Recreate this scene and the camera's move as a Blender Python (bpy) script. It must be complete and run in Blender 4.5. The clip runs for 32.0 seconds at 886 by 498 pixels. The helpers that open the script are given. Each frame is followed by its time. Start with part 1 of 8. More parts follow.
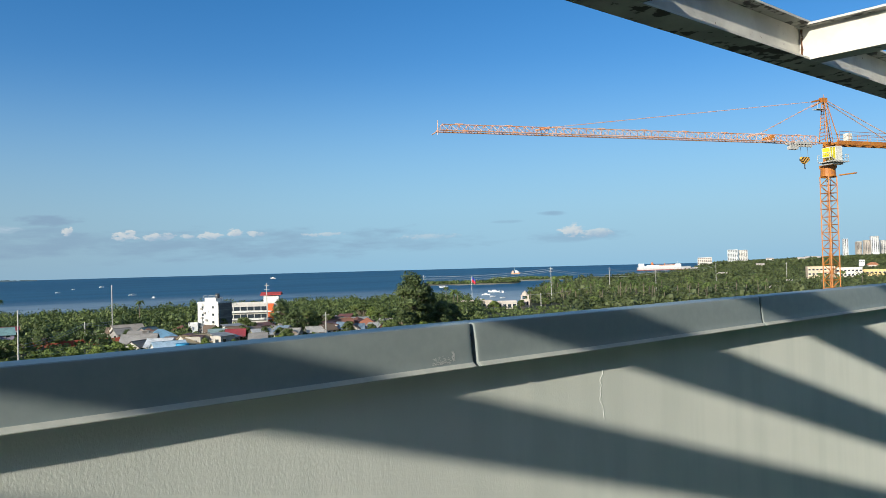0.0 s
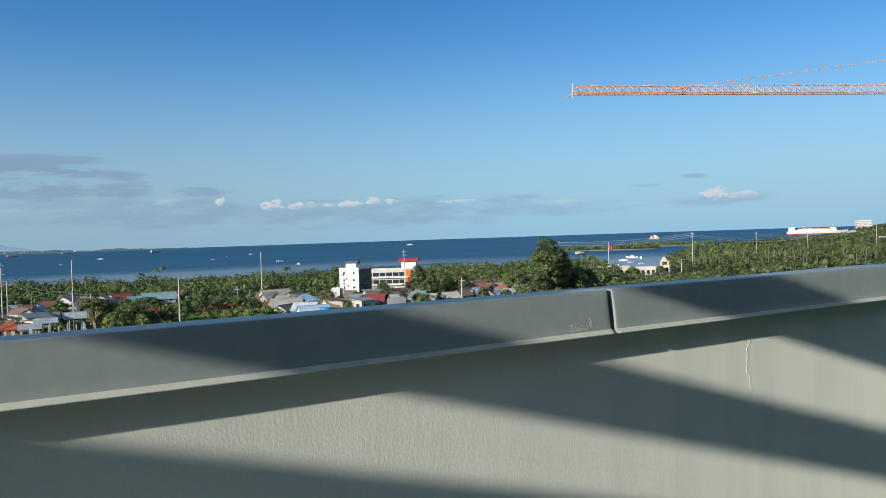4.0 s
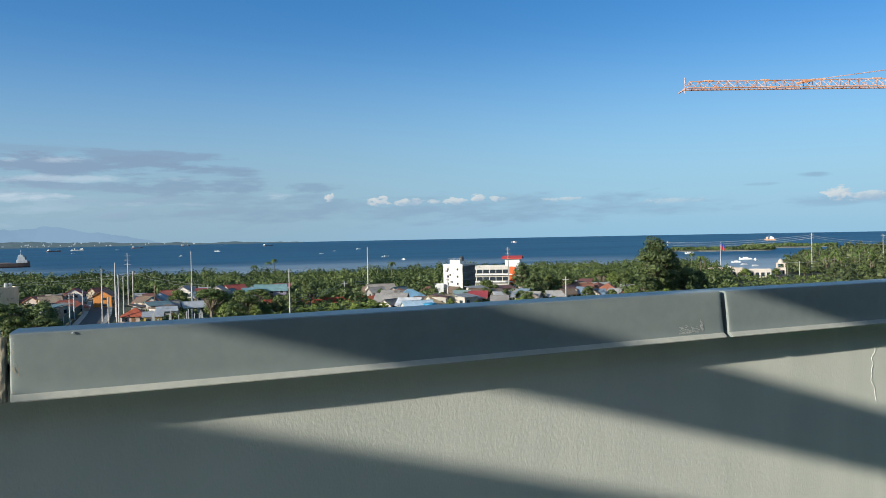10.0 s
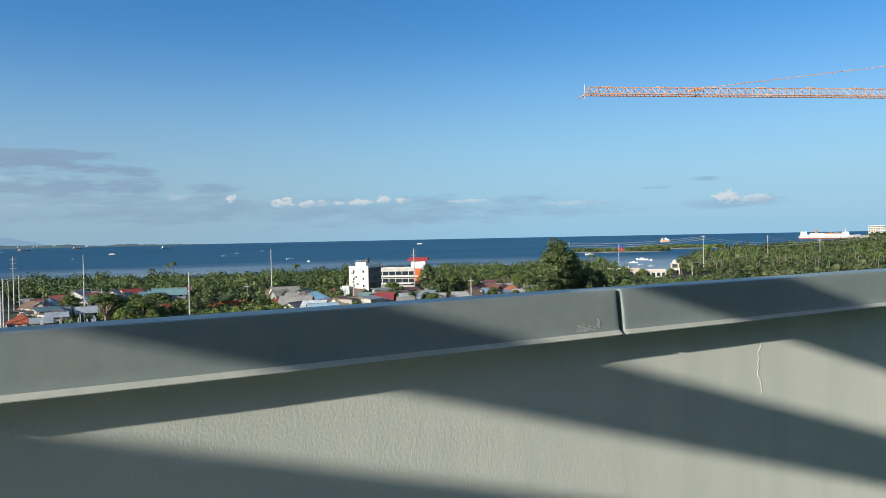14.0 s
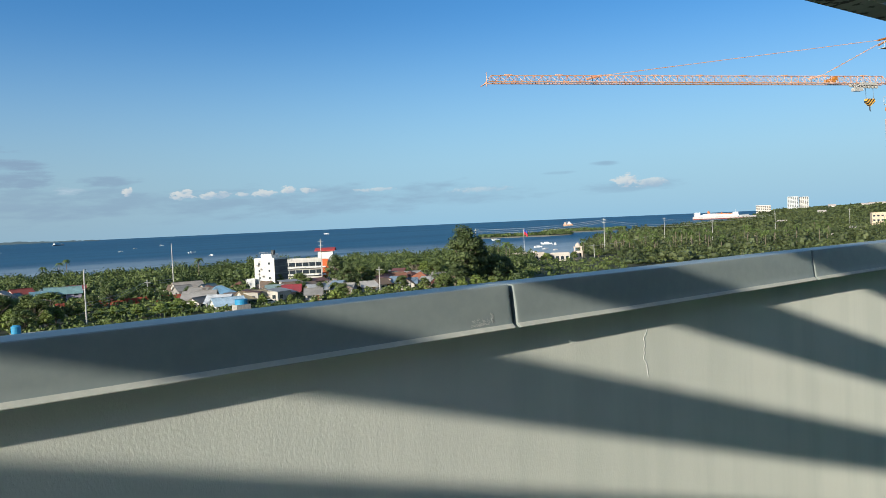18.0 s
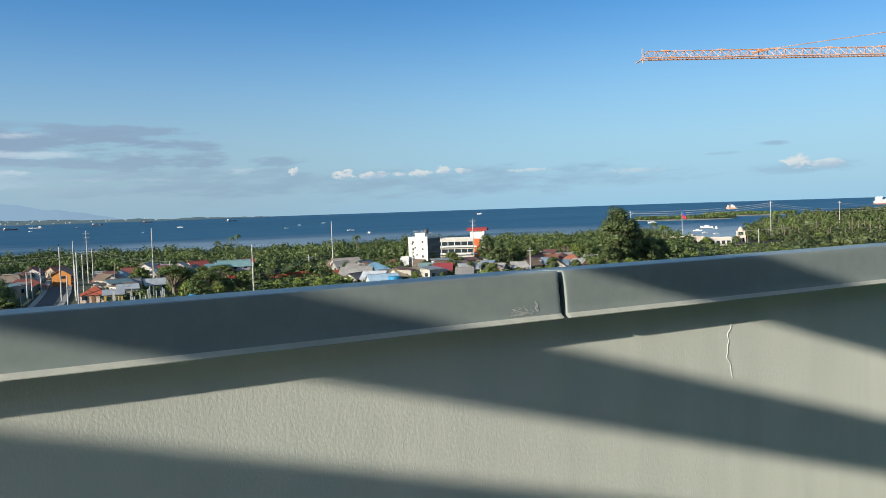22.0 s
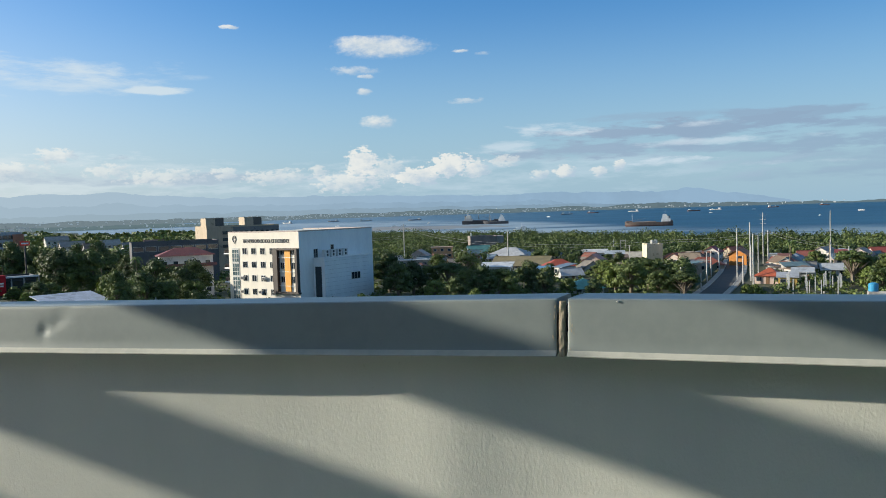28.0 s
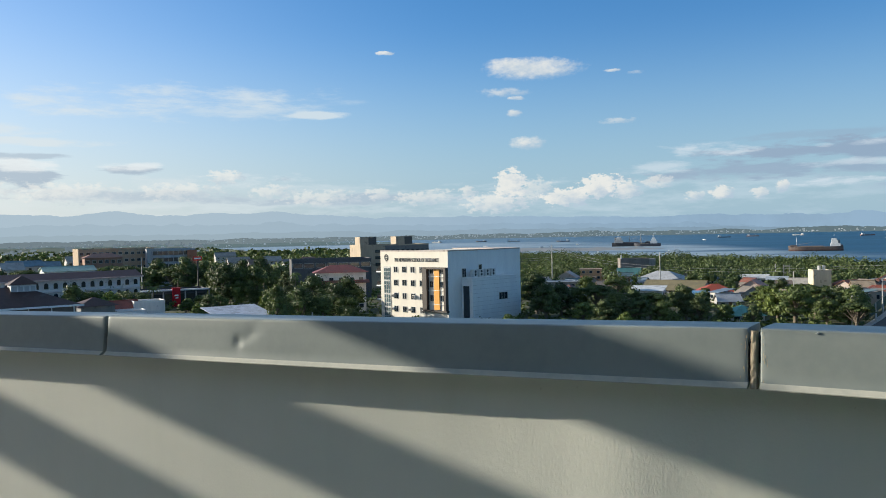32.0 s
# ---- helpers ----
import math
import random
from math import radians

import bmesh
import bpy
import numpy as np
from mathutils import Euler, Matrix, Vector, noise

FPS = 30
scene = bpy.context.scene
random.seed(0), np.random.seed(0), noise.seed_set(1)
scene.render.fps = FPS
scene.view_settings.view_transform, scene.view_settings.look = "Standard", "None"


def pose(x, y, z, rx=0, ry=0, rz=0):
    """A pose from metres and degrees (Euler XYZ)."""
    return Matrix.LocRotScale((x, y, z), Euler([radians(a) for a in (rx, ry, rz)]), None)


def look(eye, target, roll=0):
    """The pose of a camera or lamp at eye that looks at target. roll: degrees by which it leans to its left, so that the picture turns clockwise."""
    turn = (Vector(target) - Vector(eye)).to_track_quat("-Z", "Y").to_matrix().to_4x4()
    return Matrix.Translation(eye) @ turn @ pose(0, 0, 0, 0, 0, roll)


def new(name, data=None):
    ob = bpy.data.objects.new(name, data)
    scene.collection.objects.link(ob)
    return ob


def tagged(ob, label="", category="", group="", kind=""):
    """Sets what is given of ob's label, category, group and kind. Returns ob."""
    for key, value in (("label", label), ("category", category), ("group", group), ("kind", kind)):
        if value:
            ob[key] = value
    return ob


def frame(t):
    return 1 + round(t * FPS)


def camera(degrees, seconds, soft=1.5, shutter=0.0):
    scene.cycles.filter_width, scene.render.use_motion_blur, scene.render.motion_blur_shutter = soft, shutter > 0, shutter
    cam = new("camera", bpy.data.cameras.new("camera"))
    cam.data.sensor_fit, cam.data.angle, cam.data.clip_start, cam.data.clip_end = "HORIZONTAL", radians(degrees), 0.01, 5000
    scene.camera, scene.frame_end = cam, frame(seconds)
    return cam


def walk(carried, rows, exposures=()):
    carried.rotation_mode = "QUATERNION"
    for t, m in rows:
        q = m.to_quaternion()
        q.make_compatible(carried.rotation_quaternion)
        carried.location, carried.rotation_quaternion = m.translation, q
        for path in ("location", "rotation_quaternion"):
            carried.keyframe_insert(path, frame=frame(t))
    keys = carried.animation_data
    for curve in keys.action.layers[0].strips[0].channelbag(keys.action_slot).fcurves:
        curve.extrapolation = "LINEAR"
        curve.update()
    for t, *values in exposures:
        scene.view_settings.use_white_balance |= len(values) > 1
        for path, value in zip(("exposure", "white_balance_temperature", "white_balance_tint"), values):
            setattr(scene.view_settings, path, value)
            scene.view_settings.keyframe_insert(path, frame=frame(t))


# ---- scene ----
cam = camera(57.90, 32.0, soft=0.5)
PATH = [
    (0.0, pose(-0.000, -0.000, 1.600, 91.18, 1.49, -41.40)),
    (0.5, pose(-0.002, 0.002, 1.601, 91.18, 1.41, -40.94)),
    (1.0, pose(-0.004, 0.008, 1.601, 91.06, 1.31, -40.14)),
    (1.5, pose(-0.008, 0.006, 1.602, 90.66, 1.29, -38.93)),
    (2.0, pose(-0.002, 0.011, 1.603, 90.08, 1.33, -37.46)),
    (2.5, pose(0.002, 0.012, 1.599, 89.53, 1.51, -35.91)),
    (3.0, pose(-0.003, 0.004, 1.600, 89.14, 1.65, -34.42)),
    (3.5, pose(0.011, 0.018, 1.598, 89.02, 1.77, -33.06)),
    (5.5, pose(-0.006, -0.004, 1.599, 89.51, 2.23, -28.22)),
    (6.0, pose(-0.007, 0.001, 1.601, 89.73, 2.25, -27.10)),
    (6.5, pose(-0.004, 0.000, 1.602, 89.91, 2.20, -26.04)),
    (7.0, pose(-0.009, 0.000, 1.602, 89.98, 2.09, -25.00)),
    (7.5, pose(-0.006, 0.007, 1.602, 89.85, 1.81, -24.00)),
    (8.0, pose(-0.005, 0.008, 1.600, 89.62, 1.56, -23.15)),
    (8.5, pose(-0.009, 0.009, 1.599, 89.37, 1.37, -22.69)),
    (9.0, pose(-0.005, 0.014, 1.598, 89.18, 1.32, -22.70)),
    (9.5, pose(-0.005, 0.013, 1.597, 89.09, 1.23, -23.30)),
    (10.0, pose(-0.005, 0.011, 1.598, 89.03, 1.10, -24.34)),
    (10.5, pose(-0.007, 0.009, 1.597, 89.00, 1.08, -25.67)),
    (11.0, pose(-0.005, 0.013, 1.597, 88.95, 1.04, -26.99)),
    (11.5, pose(0.038, 0.050, 1.590, 88.87, 1.05, -28.21)),
    (12.0, pose(0.048, 0.053, 1.586, 88.81, 0.99, -29.22)),
    (12.5, pose(0.044, 0.049, 1.588, 88.75, 1.01, -29.98)),
    (13.0, pose(0.046, 0.051, 1.587, 88.79, 1.08, -30.47)),
    (13.5, pose(0.045, 0.050, 1.585, 88.87, 1.08, -30.79)),
    (14.0, pose(0.052, 0.055, 1.586, 89.03, 1.16, -31.06)),
    (14.5, pose(0.047, 0.047, 1.586, 89.24, 1.30, -31.27)),
    (16.5, pose(0.058, 0.043, 1.587, 89.26, 2.42, -32.56)),
    (17.0, pose(0.062, 0.040, 1.595, 88.96, 2.72, -33.84)),
    (17.5, pose(0.074, 0.029, 1.617, 88.56, 2.77, -35.60)),
    (18.0, pose(0.053, -0.028, 1.633, 87.97, 2.54, -37.70)),
    (18.5, pose(0.097, -0.108, 1.635, 87.41, 2.05, -39.66)),
    (19.0, pose(0.155, -0.207, 1.635, 86.99, 1.51, -41.31)),
    (19.5, pose(0.219, -0.242, 1.626, 86.73, 1.19, -42.47)),
    (20.0, pose(0.299, -0.187, 1.631, 86.63, 1.17, -42.65)),
    (20.5, pose(0.374, -0.114, 1.623, 86.69, 1.25, -41.29)),
    (21.0, pose(0.444, -0.069, 1.626, 86.79, 1.34, -37.69)),
    (21.5, pose(0.518, -0.097, 1.625, 86.87, 1.60, -32.56)),
    (22.0, pose(0.523, -0.085, 1.614, 87.00, 1.86, -26.78)),
    (22.5, pose(0.417, -0.066, 1.624, 87.10, 2.24, -20.74)),
    (23.0, pose(0.347, -0.075, 1.632, 87.10, 2.60, -14.73)),
    (23.5, pose(0.367, -0.076, 1.633, 87.09, 2.86, -9.08)),
    (24.0, pose(0.369, -0.057, 1.633, 87.03, 2.83, -4.21)),
    (24.5, pose(0.369, -0.051, 1.638, 86.95, 2.83, -0.45)),
    (25.0, pose(0.354, -0.022, 1.636, 86.95, 2.63, 2.55)),
    (25.5, pose(0.322, -0.015, 1.640, 87.01, 2.43, 5.44)),
    (26.0, pose(0.306, -0.045, 1.646, 87.06, 2.25, 8.33)),
    (26.5, pose(0.295, -0.061, 1.650, 87.06, 2.10, 11.21)),
    (28.5, pose(0.250, -0.067, 1.645, 87.51, 1.74, 21.07)),
    (29.0, pose(0.236, -0.074, 1.647, 87.83, 1.61, 22.82)),
    (29.5, pose(0.232, -0.078, 1.643, 88.20, 1.41, 24.24)),
    (30.0, pose(0.219, -0.089, 1.647, 88.56, 1.30, 25.52)),
    (30.5, pose(0.211, -0.098, 1.652, 88.91, 1.21, 26.69)),
    (31.0, pose(0.199, -0.100, 1.653, 89.10, 1.26, 27.85)),
    (31.5, pose(0.188, -0.109, 1.653, 89.13, 1.29, 28.93)),
    (32.0, pose(0.170, -0.117, 1.656, 89.02, 1.21, 29.53)),
]
walk(cam, PATH, exposures=[(0.0, 0.48, 5950, 6), (14.0, 0.53, 5950, 6), (20.0, 0.57, 6100, 6), (26.0, 0.70, 6150, 6), (32.0, 0.70, 6300, 7)])

# ---- world, sun ----
# x runs along the parapet, y out to sea, z up from the boards the camera stands over; the ground lies 22 m under eye level
GROUND = -20.4
SEA = -21.4
SUN_DIR = Vector((-1.0, -0.24, 0.292)).normalized()     # towards the sun
SUN_EL = math.asin(SUN_DIR.z)
SUN_AZ = math.atan2(SUN_DIR.x, SUN_DIR.y)               # clockwise from +y

sun = new("sun", bpy.data.lights.new("sun", "SUN"))
sun.data.energy, sun.data.angle, sun.data.color = 5.0, radians(0.55), (1.0, 0.88, 0.71)
sun.matrix_world = look(SUN_DIR * 50, (0, 0, 0))


class Graph:
    """Short hand for node trees."""

    def __init__(self, tree):
        self.t = tree
        tree.nodes.clear()

    def n(self, kind, ins=None, **props):
        node = self.t.nodes.new(kind)
        for k, v in props.items():
            if k == "operation":
                node.operation = v
            elif k == "blend_type":
                node.blend_type = v
            elif k == "data_type":
                node.data_type = v
            elif k == "sky_type":
                node.sky_type = v
            elif k == "noise_dimensions":
                node.noise_dimensions = v
            elif k == "interpolation_type":
                node.interpolation_type = v
            elif k == "feature":
                node.feature = v
            elif k == "clamp":
                node.clamp = v
        for k, v in (ins or {}).items():
            if isinstance(v, bpy.types.NodeSocket):
                self.t.links.new(v, node.inputs[k])
            else:
                node.inputs[k].default_value = v
        return node

    def m(self, op, a, b=0.0, c=None):
        ins = {0: a, 1: b}
        if c is not None:
            ins[2] = c
        return self.n("ShaderNodeMath", ins, operation=op).outputs[0]

    def mix(self, fac, a, b, blend="MIX"):
        node = self.t.nodes.new("ShaderNodeMix")
        node.data_type, node.blend_type = "RGBA", blend
        for k, v in ((0, fac), (6, a), (7, b)):
            if isinstance(v, bpy.types.NodeSocket):
                self.t.links.new(v, node.inputs[k])
            else:
                node.inputs[k].default_value = v if k == 0 else (*v, 1)[:4]
        return node.outputs[2]

    def noise(self, vec, scale, detail=4.0, rough=0.55, dist=0.0):
        node = self.n("ShaderNodeTexNoise", {"Vector": vec, "Scale": scale, "Detail": detail, "Roughness": rough, "Distortion": dist})
        return node.outputs[0]

    def step(self, v, a, b):
        return self.n("ShaderNodeMapRange", {0: v, 1: a, 2: b, 3: 0.0, 4: 1.0}, interpolation_type="SMOOTHSTEP").outputs[0]

    def scale(self, vec, xyz):
        node = self.n("ShaderNodeVectorMath", {0: vec, 1: xyz}, operation="MULTIPLY")
        return node.outputs[0]


SKY = 0.080
world = bpy.data.worlds.new("world")
scene.world = world
world.use_nodes = True
g = Graph(world.node_tree)
sky = g.n("ShaderNodeTexSky", sky_type="NISHITA")
sky.sun_disc = False
sky.sun_elevation, sky.sun_rotation = SUN_EL, SUN_AZ
sky.altitude, sky.air_density, sky.dust_density, sky.ozone_density = 10, 1.0, 0.35, 3.0
blue = g.n("ShaderNodeHueSaturation", {"Saturation": 1.3, "Color": sky.outputs[0]}).outputs[0]
blue = g.mix(1.0, blue, (1.14, 1.0, 1.08), "MULTIPLY")
ray = g.n("ShaderNodeTexCoord").outputs["Generated"]
xyz = g.n("ShaderNodeSeparateXYZ", {0: ray})
az = g.m("MULTIPLY", g.m("ARCTAN2", g.m("MULTIPLY", xyz.outputs[0], -1.0), xyz.outputs[1]), 57.2958)
el = g.m("MULTIPLY", g.m("ARCSINE", xyz.outputs[2]), 57.2958)
flat = g.n("ShaderNodeCombineXYZ", {0: az, 1: g.m("MULTIPLY", el, 1.7), 2: 0.0}).outputs[0]
n2 = g.noise(flat, 1.7, 5.0, 0.52)
n3 = g.noise(flat, 0.8, 5.0, 0.6)
wisp = g.noise(g.n("ShaderNodeCombineXYZ", {0: g.m("MULTIPLY", az, 0.22), 1: el, 2: 3.0}).outputs[0], 1.1, 7.0, 0.62)
fine = g.noise(flat, 5.0, 5.0, 0.6)
bank = g.noise(g.n("ShaderNodeCombineXYZ", {0: g.m("MULTIPLY", az, 0.30), 1: g.m("MULTIPLY", el, 1.5), 2: 8.0}).outputs[0], 0.9, 7.0, 0.6)


def reach(a, e, w, h):
    """Offsets from a cloud's middle in its half-widths (to the left and up), and 1 minus their squared length."""
    dx = g.m("DIVIDE", g.m("SUBTRACT", az, a), w)
    dy = g.m("DIVIDE", g.m("SUBTRACT", el, e), h)
    return dx, dy, g.m("SUBTRACT", 1.0, g.m("ADD", g.m("MULTIPLY", dx, dx), g.m("MULTIPLY", dy, dy)))


def layer(a, e, w, h, rag=1.2, soft=1.2, amount=1.0, n=None):
    v = g.m("ADD", reach(a, e, w * 1.2, h * 1.45)[2], g.m("MULTIPLY", g.m("SUBTRACT", n or bank, 0.5), rag * 4.5))
    return g.m("MULTIPLY", g.step(v, -0.1, soft * 0.85), amount)


def most(list_):
    out = list_[0]
    for v in list_[1:]:
        out = g.m("MAXIMUM", out, v)
    return out


# haze low in the sky, brighter towards the sun
sunward = g.step(az, -20.0, 95.0)
haze = g.m("MULTIPLY", g.step(el, 15.0, -1.0), 0.92)
hz_col = g.mix(g.step(az, -42.0, -5.0), (2.7, 4.7, 6.2), (2.55, 3.85, 4.85))
hz_col = g.mix(g.step(az, 18.0, 80.0), hz_col, (4.9, 5.15, 5.2))
blue = g.mix(g.step(el, 21.0, 55.0), blue, (1.45, 2.1, 2.9))      # unseen upper sky made less blue, added to neutralise the fill light
blue = g.mix(g.step(az, -32.0, 8.0), blue, g.mix(1.0, blue, (1.2, 1.17, 1.16), "MULTIPLY"))      # paler towards the sun
col = g.mix(haze, blue, hz_col)
glow = g.m("MULTIPLY", g.m("MULTIPLY", g.step(az, 25.0, 95.0), g.step(el, 30.0, 0.0)), 0.65)
col = g.mix(glow, col, (7.4, 7.4, 7.1))

# thin veils, then grey banks
veil = most([layer(48.0, 9.3, 10.0, 0.9, 1.1, 1.9, 0.75, wisp), layer(44.0, 8.8, 6.0, 0.5, 0.9, 1.7, 0.6, wisp), layer(38.5, 8.6, 2.6, 0.22, 1.0, 1.3, 0.8, wisp), layer(58.0, 6.5, 6.5, 0.22, 1.0, 1.4, 0.7, wisp), layer(36.0, 9.4, 2.0, 0.2, 1.0, 1.8, 0.35, wisp),
             layer(60.0, 7.2, 5.0, 0.3, 1.0, 1.4, 0.6, wisp), layer(44.0, 2.7, 24.0, 1.0, 1.4, 1.8, 0.5), layer(23.0, 2.2, 13.0, 1.1, 1.2, 2.2, 0.45), layer(9.0, 2.8, 14.0, 1.0, 1.4, 2.0, 0.40)])
col = g.mix(veil, col, g.mix(sunward, (4.6, 5.5, 6.2), (6.3, 6.3, 6.1)))
grey = most([layer(5.5, 5.1, 5.6, 0.55, 1.3, 1.0, 0.95), layer(0.0, 5.0, 6.0, 0.55, 1.3, 1.1, 0.9), layer(-3.6, 5.6, 4.5, 0.36, 1.2, 1.1, 0.75), layer(4.0, 5.95, 5.5, 0.22, 1.2, 1.5, 0.45), layer(-9.5, 4.65, 2.6, 0.25, 1.1, 1.2, 0.75),
             layer(8.0, 3.9, 8.0, 0.42, 1.4, 1.3, 0.8), layer(-4.0, 3.6, 8.0, 0.5, 1.4, 1.3, 0.7), layer(-14.5, 3.55, 3.0, 0.28, 1.2, 1.2, 0.6), layer(-8.0, 2.7, 9.0, 0.45, 1.3, 1.7, 0.45), layer(-13.0, 1.7, 12.0, 0.7, 1.1, 1.8, 0.5),
             layer(-26.0, 1.8, 16.0, 0.8, 1.0, 1.8, 0.5), layer(-38.0, 1.7, 9.0, 0.5, 0.9, 1.8, 0.36), layer(-51.0, 1.85, 3.5, 0.32, 0.9, 1.4, 0.38), layer(-46.0, 3.0, 1.1, 0.12, 0.8, 1.4, 0.4), layer(-49.3, 3.5, 1.0, 0.12, 0.7, 1.4, 0.5),
             layer(57.3, 4.3, 2.2, 0.55, 1.0, 0.7, 0.9), layer(50.8, 4.75, 1.8, 0.20, 1.1, 1.0, 0.9), layer(40.8, 4.15, 1.0, 0.18, 1.1, 1.1, 0.8), layer(48.0, 3.0, 9.0, 0.35, 1.4, 1.4, 0.6), layer(36.0, 2.7, 6.0, 0.35, 1.4, 1.4, 0.6), layer(59.0, 5.6, 3.4, 0.18, 1.1, 1.2, 0.7)])
col = g.mix(grey, col, g.mix(sunward, (2.2, 2.95, 4.0), (3.9, 4.4, 4.9)))
def band(a, e, w, h, rag=1.0, soft=1.2, amount=1.0):
    return layer(a, e, w, h * 1.3, rag * 1.5, soft * 1.7, amount, wisp)


streak = most([band(10.6, 5.35, 2.4, 0.32, 1.0, 1.2, 0.85), band(4.0, 5.25, 0.6, 0.10, 0.8, 1.0, 0.9), band(0.6, 5.3, 1.8, 0.13, 1.0, 1.2, 0.7), band(1.2, 4.1, 3.2, 0.14, 1.2, 1.3, 0.6), band(-6.5, 4.1, 1.2, 0.14, 1.0, 1.2, 0.7), band(3.4, 3.05, 2.8, 0.2, 1.1, 1.0, 0.85),
               band(-12.4, 2.9, 0.9, 0.16, 1.0, 1.2, 0.65), band(14.0, 4.3, 3.0, 0.22, 1.2, 1.4, 0.6), band(-4.5, 2.4, 3.0, 0.12, 1.1, 1.4, 0.5), band(51.0, 5.0, 2.0, 0.16, 1.1, 1.2, 0.8), band(58.0, 5.0, 3.0, 0.25, 1.0, 1.0, 0.8), band(44.0, 4.1, 3.5, 0.25, 1.2, 1.2, 0.6)])
col = g.mix(streak, col, g.mix(sunward, (4.9, 5.5, 6.1), (7.2, 7.1, 6.8)))

# heaped clouds, lit from the sun's side: bearing, elevation, half width, half height, density, raggedness, softness
HEAPS = [(22.8, 11.5, 3.5, 0.72, 0.9, 0.32, 1.1), (24.6, 11.9, 1.8, 0.4, 0.85, 0.3, 1.1), (25.0, 9.95, 1.9, 0.3, 0.6, 0.6, 1.3), (24.1, 9.55, 0.6, 0.14, 0.7, 0.8, 1.0), (24.3, 8.5, 0.6, 0.25, 0.8, 0.5, 1.1), (23.4, 6.4, 1.3, 0.45, 0.85, 0.45, 1.2), (33.4, 12.8, 0.7, 0.14, 0.85, 0.7, 0.9),
         (17.2, 7.7, 1.4, 0.2, 0.45, 0.9, 1.2), (15.8, 10.9, 0.6, 0.12, 0.35, 0.8, 1.2), (17.4, 11.1, 0.6, 0.12, 0.7, 0.7, 1.0),
         (24.6, 3.4, 1.15, 1.15, 0.92, 0.9, 0.55), (22.9, 3.0, 1.6, 0.9, 0.55, 1.0, 1.0), (25.6, 2.2, 2.6, 0.7, 0.7, 1.1, 0.8), (18.3, 3.2, 1.7, 0.75, 0.92, 1.0, 0.5), (20.6, 2.5, 1.8, 0.6, 0.9, 1.0, 0.5), (16.6, 2.9, 1.2, 0.7, 0.75, 1.0, 0.7), (14.4, 3.4, 1.2, 0.4, 0.6, 1.0, 0.8),
         (10.3, 2.5, 0.8, 0.45, 0.8, 0.9, 0.7), (12.0, 2.3, 0.7, 0.35, 0.6, 0.9, 0.8), (7.9, 2.4, 0.6, 0.35, 0.7, 0.9, 0.7), (6.5, 2.75, 0.45, 0.4, 0.8, 0.9, 0.6), (27.6, 3.1, 0.7, 0.4, 0.7, 0.9, 0.8), (30.5, 2.7, 2.6, 0.5, 0.6, 1.1, 0.9),
         (44.6, 4.3, 1.3, 0.5, 0.7, 0.9, 0.8), (47.5, 3.3, 3.0, 0.6, 0.6, 1.1, 0.9), (54.5, 3.2, 3.6, 0.7, 0.6, 1.1, 0.9), (38.0, 2.8, 2.8, 0.55, 0.6, 1.1, 0.9), (34.0, 3.0, 1.0, 0.4, 0.6, 0.9, 0.8), (60.5, 3.4, 3.0, 0.8, 0.7, 1.0, 0.9), (41.5, 3.3, 1.6, 0.5, 0.6, 1.0, 0.9),
         (-16.35, 2.85, 0.40, 0.26, 0.85, 1.0, 0.7), (-19.8, 2.55, 0.75, 0.30, 0.85, 1.3, 0.8), (-21.8, 2.45, 1.3, 0.22, 0.75, 1.4, 0.9), (-25.2, 2.45, 0.9, 0.22, 0.75, 1.3, 0.8), (-26.9, 2.6, 0.6, 0.25, 0.85, 1.2, 0.8), (-28.4, 2.55, 0.8, 0.17, 0.65, 1.3, 0.9), (-33.0, 2.4, 1.6, 0.14, 0.5, 1.0, 0.9),
         (-50.6, 2.25, 0.8, 0.45, 0.8, 1.2, 0.9), (-52.2, 2.0, 1.4, 0.3, 0.6, 0.9, 0.8), (-40.5, 2.1, 2.4, 0.2, 0.35, 1.0, 1.2), (-23.8, 2.45, 0.5, 0.16, 0.7, 0.9, 0.7)]
puff = g.m("SUBTRACT", g.m("ADD", g.m("MULTIPLY", n2, 0.75), g.m("MULTIPLY", fine, 0.25)), 0.5)
shadow = g.mix(sunward, (3.5, 4.3, 5.2), (4.5, 4.9, 5.2))
bright = g.mix(sunward, (6.6, 6.35, 5.95), (6.9, 6.7, 6.25))
for a, e, w, h, dens, rag, soft in HEAPS:
    dx, dy, v = reach(a, e, w * 1.1, h * 1.2)
    cover = g.m("MULTIPLY", g.step(g.m("ADD", v, g.m("MULTIPLY", puff, rag * 4.6)), 0.0, soft), dens)
    lit = g.step(g.m("ADD", g.m("ADD", g.m("MULTIPLY", dx, 0.45), g.m("MULTIPLY", dy, 0.55)), g.m("MULTIPLY", g.m("SUBTRACT", n3, 0.5), 2.2)), -0.75, 0.45)
    col = g.mix(cover, col, g.mix(lit, shadow, bright))
bg = g.n("ShaderNodeBackground", {0: col, 1: SKY})
g.n("ShaderNodeOutputWorld", {0: bg.outputs[0]})


